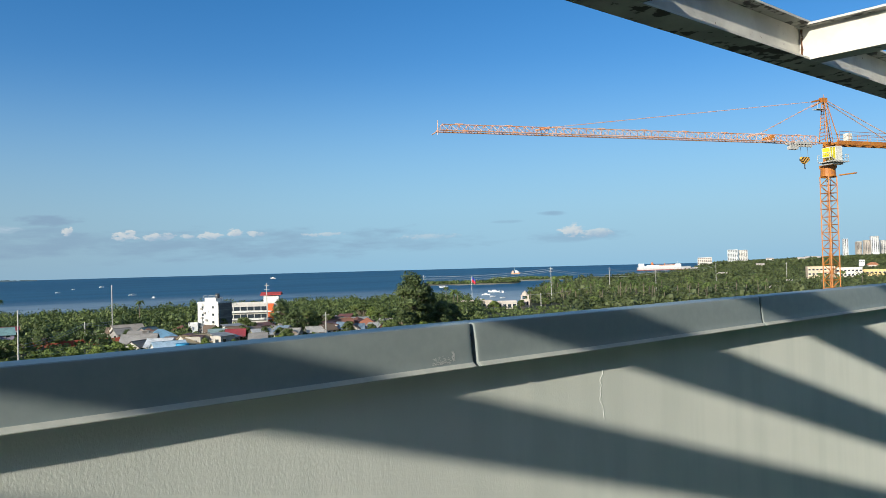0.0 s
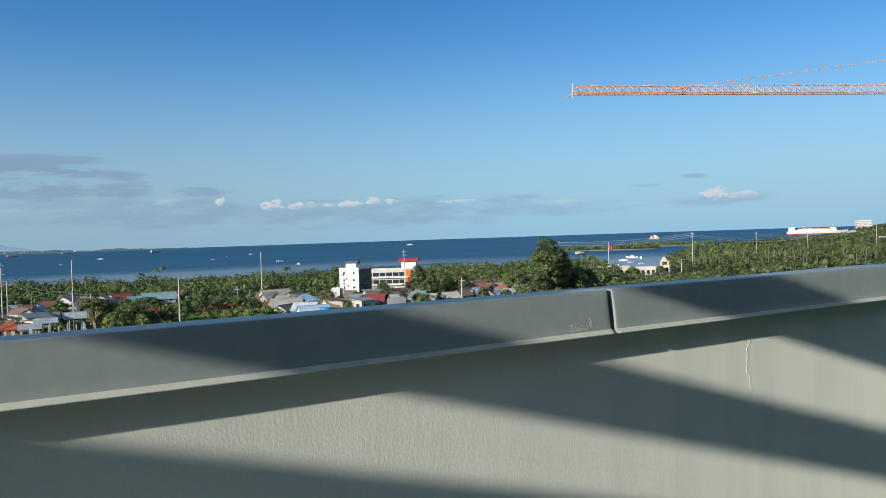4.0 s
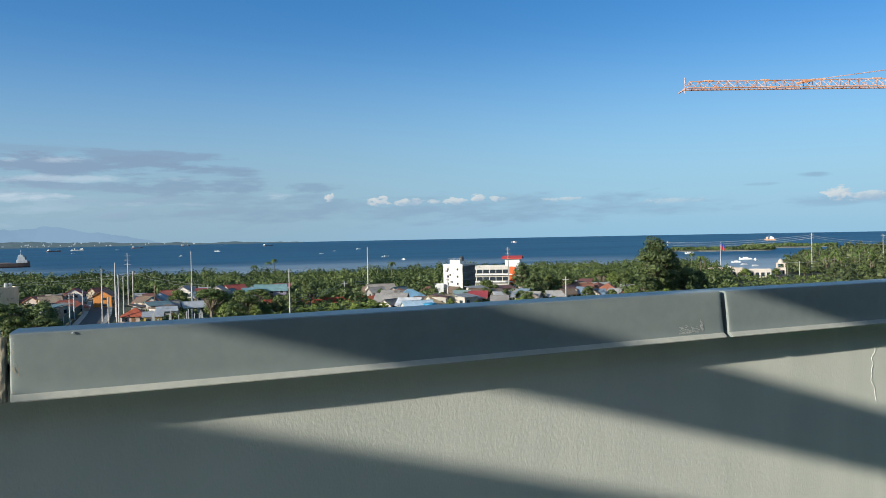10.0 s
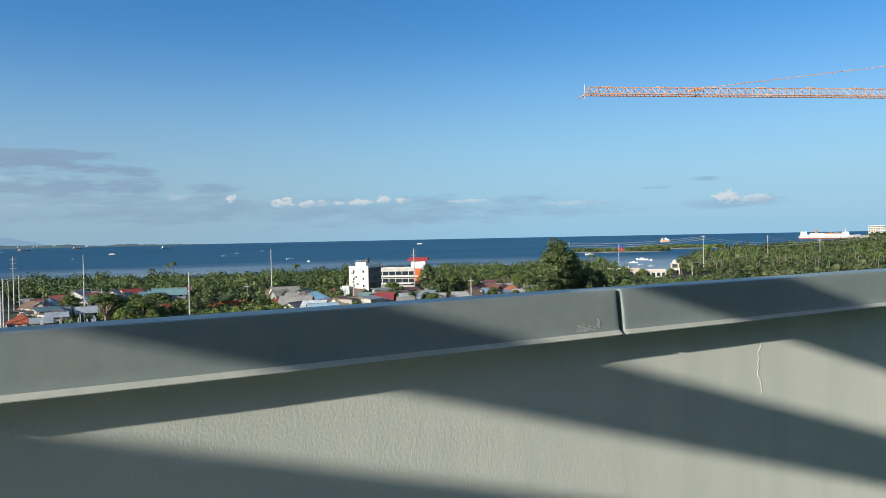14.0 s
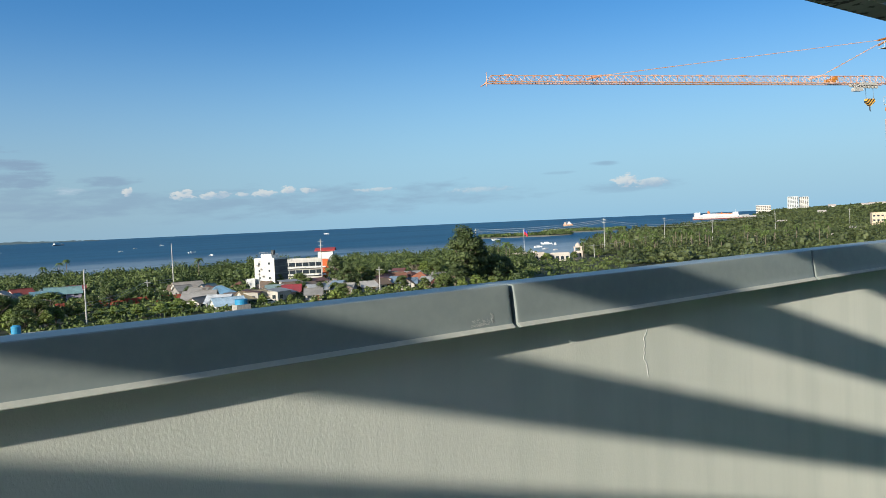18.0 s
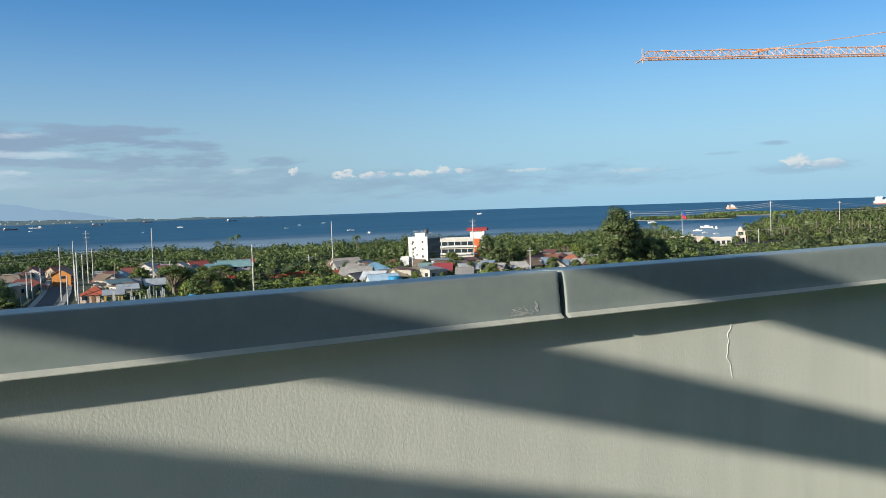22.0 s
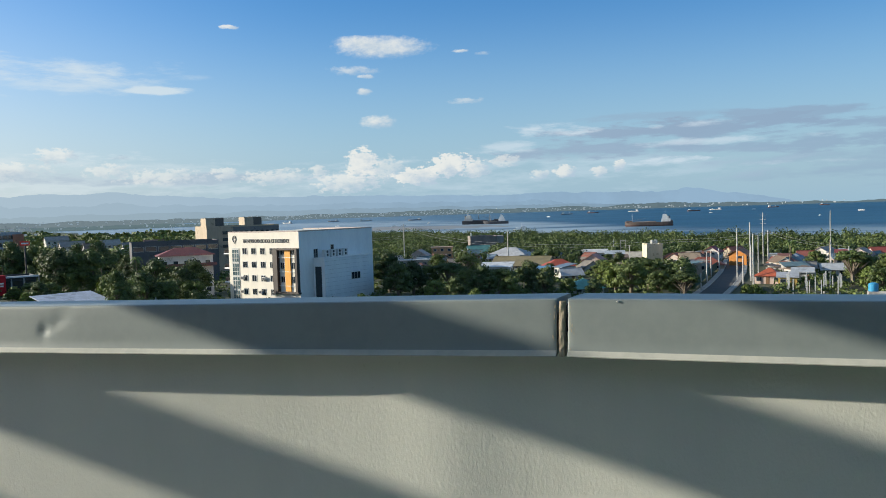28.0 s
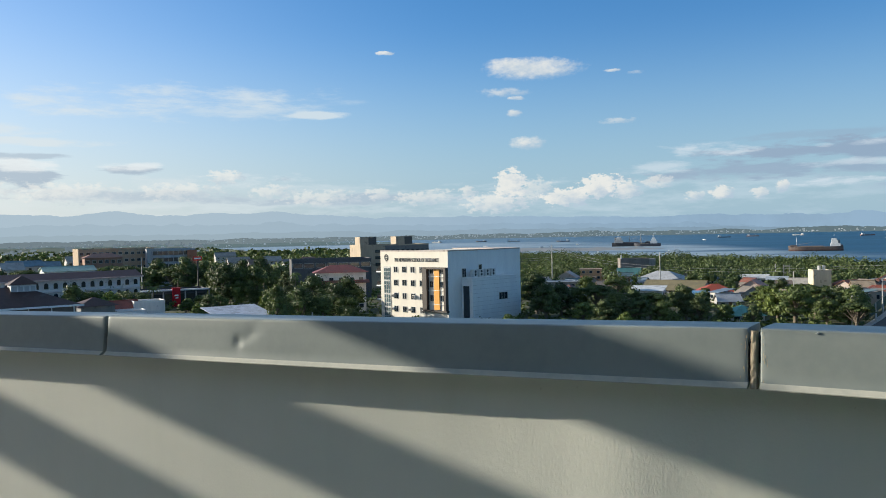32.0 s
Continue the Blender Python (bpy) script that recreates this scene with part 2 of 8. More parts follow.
# ---- materials ----
def mat(name, c1, c2=None, rough=0.7, metal=0.0, scale=1.0, bump=0.0, bump_scale=None, streak=None, fine=8.0, spec=0.4, stain=None, random=0.0):
    """A surface with two scales of variation. streak: stretch along z; stain: (colour, amount, scale)."""
    m = bpy.data.materials.new(name)
    m.use_nodes = True
    g = Graph(m.node_tree)
    c2 = c2 or tuple(v * 0.75 for v in c1)
    pos = g.n("ShaderNodeNewGeometry").outputs["Position"]
    p = g.scale(pos, streak) if streak else pos
    a = g.noise(p, scale, 5.0, 0.6)
    b = g.noise(p, scale * fine, 4.0, 0.65)
    f = g.step(g.m("ADD", g.m("MULTIPLY", a, 0.6), g.m("MULTIPLY", b, 0.4)), 0.38, 0.62)
    col = g.mix(f, c1, c2)
    if stain:
        s = g.step(g.noise(pos, stain[2], 6.0, 0.65), 0.62 - stain[1] * 0.25, 0.66 - stain[1] * 0.2)
        col = g.mix(s, col, stain[0])
    if random:
        r = g.n("ShaderNodeObjectInfo").outputs["Random"]
        hsv = g.n("ShaderNodeHueSaturation", {"Value": g.m("ADD", 1.0 - random, g.m("MULTIPLY", r, 2 * random)), "Color": col})
        col = hsv.outputs[0]
    r = g.m("ADD", rough - 0.06, g.m("MULTIPLY", b, 0.12))
    bsdf = g.n("ShaderNodeBsdfPrincipled", {"Base Color": col, "Roughness": r, "Metallic": metal, "Specular IOR Level": spec})
    if bump:
        bs = g.noise(p, bump_scale or scale * 12, 5.0, 0.6)
        bn = g.n("ShaderNodeBump", {"Strength": 1.0, "Distance": bump, "Height": bs})
        m.node_tree.links.new(bn.outputs[0], bsdf.inputs["Normal"])
    g.n("ShaderNodeOutputMaterial", {0: bsdf.outputs[0]})
    return m




def stucco():
    """Sage-grey wall paint over fine orange-peel plaster, with faint run marks."""
    m = bpy.data.materials.new("painted_plaster")
    m.use_nodes = True
    g = Graph(m.node_tree)
    pos = g.n("ShaderNodeNewGeometry").outputs["Position"]
    east = g.step(g.n("ShaderNodeSeparateXYZ", {0: pos}).outputs[0], 0.8, 3.2)
    runs = g.m("MULTIPLY", g.step(g.noise(g.scale(pos, (4.2, 4.2, 0.4)), 1.0, 5.0, 0.6), 0.38, 0.70), g.m("ADD", 0.55, g.m("MULTIPLY", east, 0.75)))
    patch = g.step(g.noise(pos, 1.1, 5.0, 0.6), 0.35, 0.65)
    col = g.mix(patch, (0.66, 0.67, 0.605), (0.625, 0.64, 0.58))
    col = g.mix(g.m("MULTIPLY", runs, 0.5), col, (0.55, 0.575, 0.52))
    specks = g.step(g.noise(pos, 55.0, 3.0, 0.5), 0.74, 0.78)
    col = g.mix(g.m("MULTIPLY", specks, 0.35), col, (0.36, 0.35, 0.30))
    peel = g.noise(g.scale(pos, (1, 1, 0.7)), 120.0, 3.0, 0.6)
    trowel = g.noise(g.scale(pos, (1, 1, 0.4)), 14.0, 3.0, 0.55)
    grain = g.noise(g.scale(pos, (1, 1, 0.6)), 95.0, 4.0, 0.65)
    rough_side = g.m("SUBTRACT", 1.0, g.m("MULTIPLY", east, 0.6))
    high = g.m("ADD", g.m("ADD", g.m("MULTIPLY", peel, 0.0007), g.m("MULTIPLY", trowel, 0.0009)), g.m("MULTIPLY", g.m("MULTIPLY", grain, 0.0009), rough_side))
    bn = g.n("ShaderNodeBump", {"Strength": 1.0, "Distance": 1.0, "Height": high})
    bsdf = g.n("ShaderNodeBsdfPrincipled", {"Base Color": col, "Roughness": 0.62, "Diffuse Roughness": 0.34, "Specular IOR Level": 0.3, "Normal": bn.outputs[0]})
    g.n("ShaderNodeOutputMaterial", {0: bsdf.outputs[0]})
    return m


M_WALL = stucco()
M_COPING = mat("coated_sheet_metal", (0.262, 0.295, 0.286), (0.234, 0.268, 0.262), 0.40, scale=2.0, spec=0.32)
M_LIP = mat("pale_lip", (0.50, 0.50, 0.44), (0.42, 0.43, 0.38), 0.5, scale=3.0)
M_DARK_WALL = mat("sky_block_dark", (0.16, 0.16, 0.15), (0.12, 0.12, 0.115), 0.85, scale=0.8)
M_GAP = mat("dark_gap", (0.03, 0.028, 0.025), rough=0.9)
M_CAULK = mat("old_sealant", (0.46, 0.40, 0.30), (0.33, 0.28, 0.20), 0.85, scale=24, bump=0.0012, streak=(1, 1, 0.12))
M_WHITE_SMEAR = mat("dried_white_paint", (0.56, 0.56, 0.54), (0.40, 0.41, 0.40), rough=0.8, scale=40)


def beam_paint():
    """Off-white steel paint, shade put into the undersides' colour beneath mould blotches, rust-stained here and there.
    """
    m = bpy.data.materials.new("painted_steel")
    m.use_nodes = True
    g = Graph(m.node_tree)
    geo = g.n("ShaderNodeNewGeometry")
    pos = geo.outputs["Position"]
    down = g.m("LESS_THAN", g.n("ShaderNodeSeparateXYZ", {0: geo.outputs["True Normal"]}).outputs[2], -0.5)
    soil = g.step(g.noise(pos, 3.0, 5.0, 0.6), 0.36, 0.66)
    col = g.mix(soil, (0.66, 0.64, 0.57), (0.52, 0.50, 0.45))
    # darker copy of the paint for downward faces, carrying their shade
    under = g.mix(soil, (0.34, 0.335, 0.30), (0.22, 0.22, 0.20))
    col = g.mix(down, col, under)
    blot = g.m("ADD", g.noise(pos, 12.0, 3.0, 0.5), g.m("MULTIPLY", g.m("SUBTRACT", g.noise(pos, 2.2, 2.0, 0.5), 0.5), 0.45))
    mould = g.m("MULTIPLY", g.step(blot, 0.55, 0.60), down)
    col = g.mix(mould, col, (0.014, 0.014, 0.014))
    pit = g.step(g.noise(pos, 24.0, 3.0, 0.55), 0.715, 0.74)
    col = g.mix(pit, col, (0.10, 0.055, 0.035))
    bsdf = g.n("ShaderNodeBsdfPrincipled", {"Base Color": col, "Roughness": 0.55, "Specular IOR Level": 0.4})
    g.n("ShaderNodeOutputMaterial", {0: bsdf.outputs[0]})
    return m


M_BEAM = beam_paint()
M_RUST = mat("flaking_rust", (0.20, 0.09, 0.04), (0.07, 0.04, 0.03), 0.9, scale=18, bump=0.003, stain=((0.5, 0.46, 0.38), 0.3, 16.0))
M_DECK = mat("concrete_deck", (0.33, 0.335, 0.325), (0.27, 0.275, 0.265), 0.9, scale=0.6)
M_EARTH = mat("ground_soil", (0.045, 0.060, 0.024), (0.075, 0.075, 0.042), 0.95, scale=0.03, fine=6)


# ---- mesh helpers ----
def link_mesh(name, verts, faces, material, parent=None, label="", smooth=False):
    me = bpy.data.meshes.new(name)
    me.from_pydata(verts, [], faces)
    if material:
        for mm in (material if isinstance(material, (list, tuple)) else [material]):
            me.materials.append(mm)
    if smooth:
        me.polygons.foreach_set("use_smooth", [True] * len(me.polygons))
    me.update()
    ob = new(name, me)
    if parent:
        ob.parent = parent
    if label:
        ob["label"] = label
    return ob


def part(name, bm, material, parent=None, label="", smooth=False):
    me = bpy.data.meshes.new(name)
    bm.normal_update()
    bm.to_mesh(me)
    bm.free()
    for mm in (material if isinstance(material, (list, tuple)) else [material]):
        me.materials.append(mm)
    if smooth:
        me.polygons.foreach_set("use_smooth", [True] * len(me.polygons))
    ob = new(name, me)
    if parent:
        ob.parent = parent
    if label:
        ob["label"] = label
    return ob


def thing(name, label, category, m=None, group="", kind=""):
    ob = new(name)
    ob.empty_display_size = 0.2
    if m:
        ob.matrix_world = m
    return tagged(ob, label, category, group, kind)


def box(bm, c, s, rz=0.0, bevel=0.0):
    """A box with centre c and size s, turned by rz degrees."""
    r = bmesh.ops.create_cube(bm, size=1.0, matrix=Matrix.Translation(c) @ Matrix.Rotation(radians(rz), 4, "Z") @ Matrix.Diagonal((*s, 1)))
    if bevel:
        es = list({e for v in r["verts"] for e in v.link_edges})
        bmesh.ops.bevel(bm, geom=es, offset=bevel, segments=2, affect="EDGES", profile=0.6)
    return r["verts"]


def rod(bm, a, b, r0, r1=None, n=6):
    """A tapered round bar from a to b."""
    a, b = Vector(a), Vector(b)
    d = b - a
    m = Matrix.Translation((a + b) / 2) @ d.to_track_quat("Z", "Y").to_matrix().to_4x4()
    bmesh.ops.create_cone(bm, cap_ends=True, segments=n, radius1=r0, radius2=r0 if r1 is None else r1, depth=d.length, matrix=m)


def extrude(bm, profile, x0, x1, axis="x"):
    """A closed profile of (u, z) pairs drawn out along x, or along y."""
    def p(u, v, w):
        return (w, u, v) if axis == "x" else (u, w, v)
    a = [bm.verts.new(p(u, v, x0)) for u, v in profile]
    b = [bm.verts.new(p(u, v, x1)) for u, v in profile]
    n = len(profile)
    for i in range(n):
        j = (i + 1) % n
        bm.faces.new((a[i], a[j], b[j], b[i]))
    bm.faces.new(a[::-1])
    bm.faces.new(b)
    bmesh.ops.recalc_face_normals(bm, faces=bm.faces)


def at(bearing, dist, z=0.0):
    """A place on the land by its bearing (degrees to the left of straight out) and distance from the roof, z above the ground."""
    a = radians(bearing)
    return Vector((-dist * math.sin(a), dist * math.cos(a), GROUND + z))


DECK = -0.95                                # level of the roof deck


# ---- parapet ----
TOP, LIP = 1.361, 1.186
Y_TOP, Y_FACE, Y_LIP, Y_WALL = 2.389, 2.371, 2.350, 2.452
X_BEND, A_BEND = -0.182, radians(2.0)      # the wall turns and drops a little at the wide joint


def bend(x, y, z):
    if x >= X_BEND:
        return (x, y, z)
    s, v = X_BEND - x, y - Y_TOP
    return (X_BEND - s * math.cos(A_BEND) - v * math.sin(A_BEND), Y_TOP - s * math.sin(A_BEND) + v * math.cos(A_BEND), z - 0.0147 * s)


def uneven(xx, zz):
    """How far the plaster stands back from its plane, with one bulge."""
    w = noise.noise((xx * 0.9, 3.1, zz * 0.8)) * 0.003 + noise.noise((xx * 3.2, 7.0, zz * 2.2)) * 0.0008
    u = min(1.0, max(0.0, (-0.66 - xx) / 0.5))
    return w + 0.009 * u * u * (3 - 2 * u) - 0.011 * math.exp(-((xx + 0.60) / 0.15) ** 2) * (0.7 + 0.3 * zz)


def wall_face():
    """The inner face of the parapet, a little uneven as plaster is."""
    xs = np.linspace(-9.0, 14.5, 471)
    zs = np.linspace(DECK, 1.25, 56)
    vs, fs = [], []
    for zz in zs:
        for xx in xs:
            vs.append(bend(xx, Y_WALL + uneven(xx, zz), zz))
    n = len(xs)
    for j in range(len(zs) - 1):
        for i in range(n - 1):
            a = j * n + i
            fs.append((a, a + 1, a + n + 1, a + n))
    back = len(vs)
    for xx in (xs[0], X_BEND, xs[-1]):
        for zz in (DECK, 1.25):
            vs.append(bend(xx, Y_WALL + 0.20, zz))
    fs.append((back + 2, back, back + 1, back + 3))
    fs.append((back + 4, back + 2, back + 3, back + 5))
    return vs, fs


vs, fs = wall_face()
wall = tagged(link_mesh("wall_north", vs, fs, M_WALL, smooth=True), "sage-grey painted cement parapet wall round the roof", "wall", kind="structure")

# panel ends along the wall
JOINTS = [(-7.9, -5.44), (-5.43, -2.968), (-2.956, -0.217), (-0.182, 2.253), (2.267, 4.668), (4.680, 7.206), (7.218, 9.65), (9.66, 12.1)]


def coping_panel(x0, x1, seed):
    prof = [(2.72, LIP + 0.02), (2.72, TOP - 0.030), (2.715, TOP - 0.017), (2.55, TOP - 0.007), (Y_TOP + 0.007, TOP), (Y_TOP + 0.001, TOP - 0.003), (Y_TOP - 0.001, TOP - 0.010),
            (2.385, TOP - 0.05), (2.3834, TOP - 0.063), (2.3817, TOP - 0.076), (2.380, TOP - 0.09), (2.3788, TOP - 0.10), (2.3774, TOP - 0.112), (2.376, TOP - 0.125), (Y_FACE + 0.0005, TOP - 0.1560), (Y_FACE - 0.0005, TOP - 0.1580), (Y_LIP + 0.001, LIP + 0.003), (Y_LIP + 0.001, LIP), (Y_LIP + 0.006, LIP - 0.001), (Y_WALL + 0.006, LIP + 0.006)]
    xs = sorted(set([x0, x0 + 0.004, x0 + 0.012, x0 + 0.025, x1 - 0.025, x1 - 0.012, x1 - 0.004, x1] + list(np.arange(x0 + 0.05, x1 - 0.04, 0.03)) + ([-2.30 + 0.0067 * i for i in range(45)] if x0 < -2.3 < x1 else [])))
    vs, fs = [], []
    k = len(prof)
    for xx in xs:
        end = math.exp(-(xx - x0) / 0.006) + math.exp(-(x1 - xx) / 0.006)
        for y, z in prof:
            face = 1.0 if y < 2.43 else 0.3
            w = face * 0.0016 * noise.noise((xx * 1.4, z * 3, seed * 7.7)) + face * 0.003 * end
            dent = math.exp(-((xx + 2.182) / 0.024) ** 2 - ((z - 1.270) / 0.022) ** 2) * 0.0058 + math.exp(-((xx + 2.136 + (1.28 - z) * 0.9) / 0.04) ** 2 - ((z - 1.305) / 0.05) ** 2) * 0.0035
            curl = 0.006 * math.sin((z - LIP) * 18) * math.exp(-(xx - x0) / 0.01) if seed == 4 else 0.0
            vs.append(bend(xx + curl, y + w + dent * (y < 2.40), z + 0.0010 * math.sin(xx * 2.1 + seed)))
    for i in range(len(xs) - 1):
        for j in range(k - 1):
            a = i * k + j
            fs.append((a, a + k, a + k + 1, a + 1))
    fs.append(tuple(range(k)))
    fs.append(tuple(range(len(vs) - 1, len(vs) - 1 - k, -1)))
    return vs, fs


for i, (x0, x1) in enumerate(JOINTS):
    vs, fs = coping_panel(x0, x1 - (0.0 if i == 2 else 0.009), i)
    ob = link_mesh("coping_panel", vs, fs, [M_COPING, M_LIP], wall, "grey folded sheet-metal coping panel")
    # the lip's faces take the paler of the two colours
    ob.data.polygons.foreach_set("material_index", [1 if len(p.vertices) == 4 and p.index % 19 in (15, 16, 17) else 0 for p in ob.data.polygons])
    flags = []
    for p in ob.data.polygons:
        flags.append(len(p.vertices) == 4 and 6 <= p.index % 19 <= 13)
    ob.data.polygons.foreach_set("use_smooth", flags)

# dark backing seen in the joints between panels
for x0, x1 in ((-7.4, -0.20), (-0.18, 12.0)):
    vs = [bend(x, y, z) for x in (x0, x1) for y in (2.415, 2.70) for z in (1.20, TOP - 0.045)]
    link_mesh("coping_backing", vs, [(0, 1, 3, 2), (4, 6, 7, 5), (0, 4, 5, 1), (2, 3, 7, 6), (1, 5, 7, 3), (0, 2, 6, 4)], M_GAP, wall, "dark recess behind the coping joints")

# torn filler in the wide joint
WAVE = random.Random(3)
rows = 14
strips = []
for x, y, jx, jy in ((-0.213, 2.392, 0.002, 0.001), (-0.2095, 2.3705, 0.0012, 0.0008), (-0.2015, 2.3695, 0.0012, 0.0010), (-0.1945, 2.3715, 0.0014, 0.0010), (-0.1895, 2.392, 0.001, 0.002)):
    strips.append([(x + WAVE.uniform(-jx, jx), y + 0.018 * i / rows + WAVE.uniform(-jy, jy), LIP - 0.002 + (TOP - LIP - 0.004) * i / rows) for i in range(rows + 1)])
vs = [p for st in strips for p in st]
fs = [(k * (rows + 1) + i, (k + 1) * (rows + 1) + i, (k + 1) * (rows + 1) + i + 1, k * (rows + 1) + i + 1) for k in range(4) for i in range(rows)]
link_mesh("joint_sealant", vs, fs, M_CAULK, wall, "torn brown sealant in the wide coping joint")


def flakes(name, spots, material, label, seed, y_at):
    """Small flat chips lying on the coping face: (x, z, width, height) each."""
    r = random.Random(seed)
    vs, fs = [], []
    for x, z, w, h in spots:
        n = 7
        base = len(vs)
        for i in range(n):
            a = 2 * math.pi * i / n + r.uniform(-0.3, 0.3)
            k = r.uniform(0.6, 1.0)
            px, pz = x + math.cos(a) * w * k, z + math.sin(a) * h * k
            vs.append(bend(px, y_at(pz), pz))
        fs.append(tuple(range(base, base + n)))
    return link_mesh(name, vs, fs, material, wall, label)


def coping_y(z):
    """The coping face's y at height z, a hair proud of it."""
    return float(np.interp(TOP - z, (0.0, 0.010, 0.05, 0.09, 0.125, 0.156), (Y_TOP + 0.002, Y_TOP - 0.001, 2.385, 2.380, 2.376, Y_FACE))) - 0.0006


r = random.Random(11)
spots = [(2.06 + r.uniform(-0.035, 0.06), 1.212 + abs(r.gauss(0, 0.012)), r.uniform(0.001, 0.008), r.uniform(0.0006, 0.0022)) for _ in range(110)]
spots += [(2.135 + r.uniform(-0.006, 0.008), 1.235 + r.uniform(-0.012, 0.022), r.uniform(0.001, 0.0035), r.uniform(0.003, 0.009)) for _ in range(26)]
flakes("paint_smear", spots, M_WHITE_SMEAR, "smear of dried white paint", 5, coping_y)
spots = [(-0.176 + abs(r.gauss(0, 0.010)), r.uniform(1.20, 1.352), r.uniform(0.0006, 0.002), r.uniform(0.003, 0.010)) for _ in range(12)]
spots += [(-0.221 - abs(r.gauss(0, 0.006)), r.uniform(1.21, 1.352), r.uniform(0.001, 0.003), r.uniform(0.003, 0.010)) for _ in range(12)]
flakes("sealant_scrap", spots, M_CAULK, "scraps of old sealant beside the joint", 6, coping_y)
bm = bmesh.new()
bmesh.ops.create_icosphere(bm, subdivisions=2, radius=0.0045, matrix=Matrix.Translation((-0.029, 2.387, 1.354)) @ Matrix.Diagonal((1, 0.8, 0.7, 1)))
for v in bm.verts:
    v.co += Vector((noise.noise(v.co * 300), noise.noise(v.co * 311), noise.noise(v.co * 297))) * 0.002
part("sealant_lump", bm, M_WHITE_SMEAR, wall, "small white lump of sealant")


def ribbon(points, w, y):
    """A thin crooked line on the wall face, given by (x, z) pairs."""
    vs, fs = [], []
    for i, (x, z) in enumerate(points):
        k = w * (0.5 + abs(noise.noise((x * 40, z * 40, 1.0))))
        vs += [(x - k, y, z), (x + k, y, z)]
    for i in range(len(points) - 1):
        fs.append((2 * i, 2 * i + 1, 2 * i + 3, 2 * i + 2))
    return vs, fs


pts = []
for i in range(25):
    u = i / 24
    pts.append((3.186 - 0.020 * math.sin(u * math.pi) + 0.016 * noise.noise((u * 7, 0.3, 0.1)), 1.065 - 0.236 * u))
vs, fs = ribbon(pts, 0.0018, Y_WALL)
vs = [(x, y + uneven(x, z) - (0.0022 if i % 2 else 0.0010), z) for i, (x, y, z) in enumerate(vs)]
link_mesh("crack", vs, fs, mat("crack_filler", (0.95, 0.95, 0.92), (0.90, 0.90, 0.87), 0.8, scale=30), wall, "filled hairline crack, pale")

# ---- roof deck ----
bm = bmesh.new()
box(bm, (2.0, -6.0, DECK - 0.15), (30.0, 17.4, 0.3))
tagged(part("floor", bm, M_DECK), "grey concrete roof deck", "floor", kind="structure")
bm = bmesh.new()
box(bm, (2.0, -6.0, (GROUND + DECK - 0.3) / 2), (30.0, 17.2, DECK - 0.3 - GROUND))
tagged(part("wall_below", bm, M_WALL), "painted outer walls of the building under the roof", "wall", kind="structure")

# ---- steel frame over the roof ----
BZ, BH, BW = 2.89, 0.245, 0.16


def i_profile(w, h, tf=0.014, tw=0.010):
    return [(-w / 2, 0), (w / 2, 0), (w / 2, tf), (tw / 2, tf), (tw / 2, h - tf), (w / 2, h - tf), (w / 2, h), (-w / 2, h), (-w / 2, h - tf), (-tw / 2, h - tf), (-tw / 2, tf), (-w / 2, tf)]


frame_top = thing("steel_pergola", "weathered grey-white steel beam frame with rust over the roof", "pergola", pose(0, 0, 0))
bm = bmesh.new()
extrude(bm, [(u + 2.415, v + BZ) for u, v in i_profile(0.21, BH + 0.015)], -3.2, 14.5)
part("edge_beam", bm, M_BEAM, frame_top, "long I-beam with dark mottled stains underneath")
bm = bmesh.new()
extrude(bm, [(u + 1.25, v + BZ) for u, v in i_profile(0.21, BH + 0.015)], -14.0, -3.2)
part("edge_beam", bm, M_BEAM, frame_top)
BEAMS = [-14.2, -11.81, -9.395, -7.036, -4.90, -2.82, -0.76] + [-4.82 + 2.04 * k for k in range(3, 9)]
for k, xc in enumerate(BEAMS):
    deep = xc < -6.0                        # unseen beams past the wide joint, depth and tilt set to steer their shadows
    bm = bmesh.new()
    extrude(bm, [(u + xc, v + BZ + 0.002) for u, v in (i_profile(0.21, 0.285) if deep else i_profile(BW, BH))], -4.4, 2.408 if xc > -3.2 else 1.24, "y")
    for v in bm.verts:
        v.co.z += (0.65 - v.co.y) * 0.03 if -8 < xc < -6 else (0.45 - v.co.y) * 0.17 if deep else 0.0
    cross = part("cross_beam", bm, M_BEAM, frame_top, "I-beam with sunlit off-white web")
    ye = 2.405 if xc > -3.2 else 1.24
    rr = random.Random(k + 36)
    for s1 in (-1, 1) if not deep else ():
        bm = bmesh.new()
        ring = []
        for i in range(9):
            z = BZ + 0.014 + i * 0.027
            w = rr.uniform(0.008, 0.03)
            ring.append([bm.verts.new((xc + s1 * 0.0045, ye - 0.006 - w, z)), bm.verts.new((xc + s1 * (0.006 + w), ye - 0.008, z))])
        for p, q in zip(ring, ring[1:]):
            bm.faces.new((p[0], p[1], q[1], q[0]))
        part("weld", bm, M_RUST, cross, "rusty weld seam")

for x, y in ((-13.8, 1.25), (14.3, 2.415), (14.3, -4.3)):
    bm = bmesh.new()
    box(bm, (x, y, (BZ + DECK) / 2), (0.16, 0.16, BZ - DECK))
    part("post", bm, M_BEAM, frame_top)

# unseen plain wall, added behind to hold back sky light and darken reflections
bm = bmesh.new()
box(bm, (0.5, -4.75, (5.5 + DECK) / 2), (29.0, 0.3, 5.5 - DECK))
tagged(part("wall_south", bm, M_DARK_WALL), "unseen plain dark wall added behind the roof to block sky light", "wall", kind="structure")

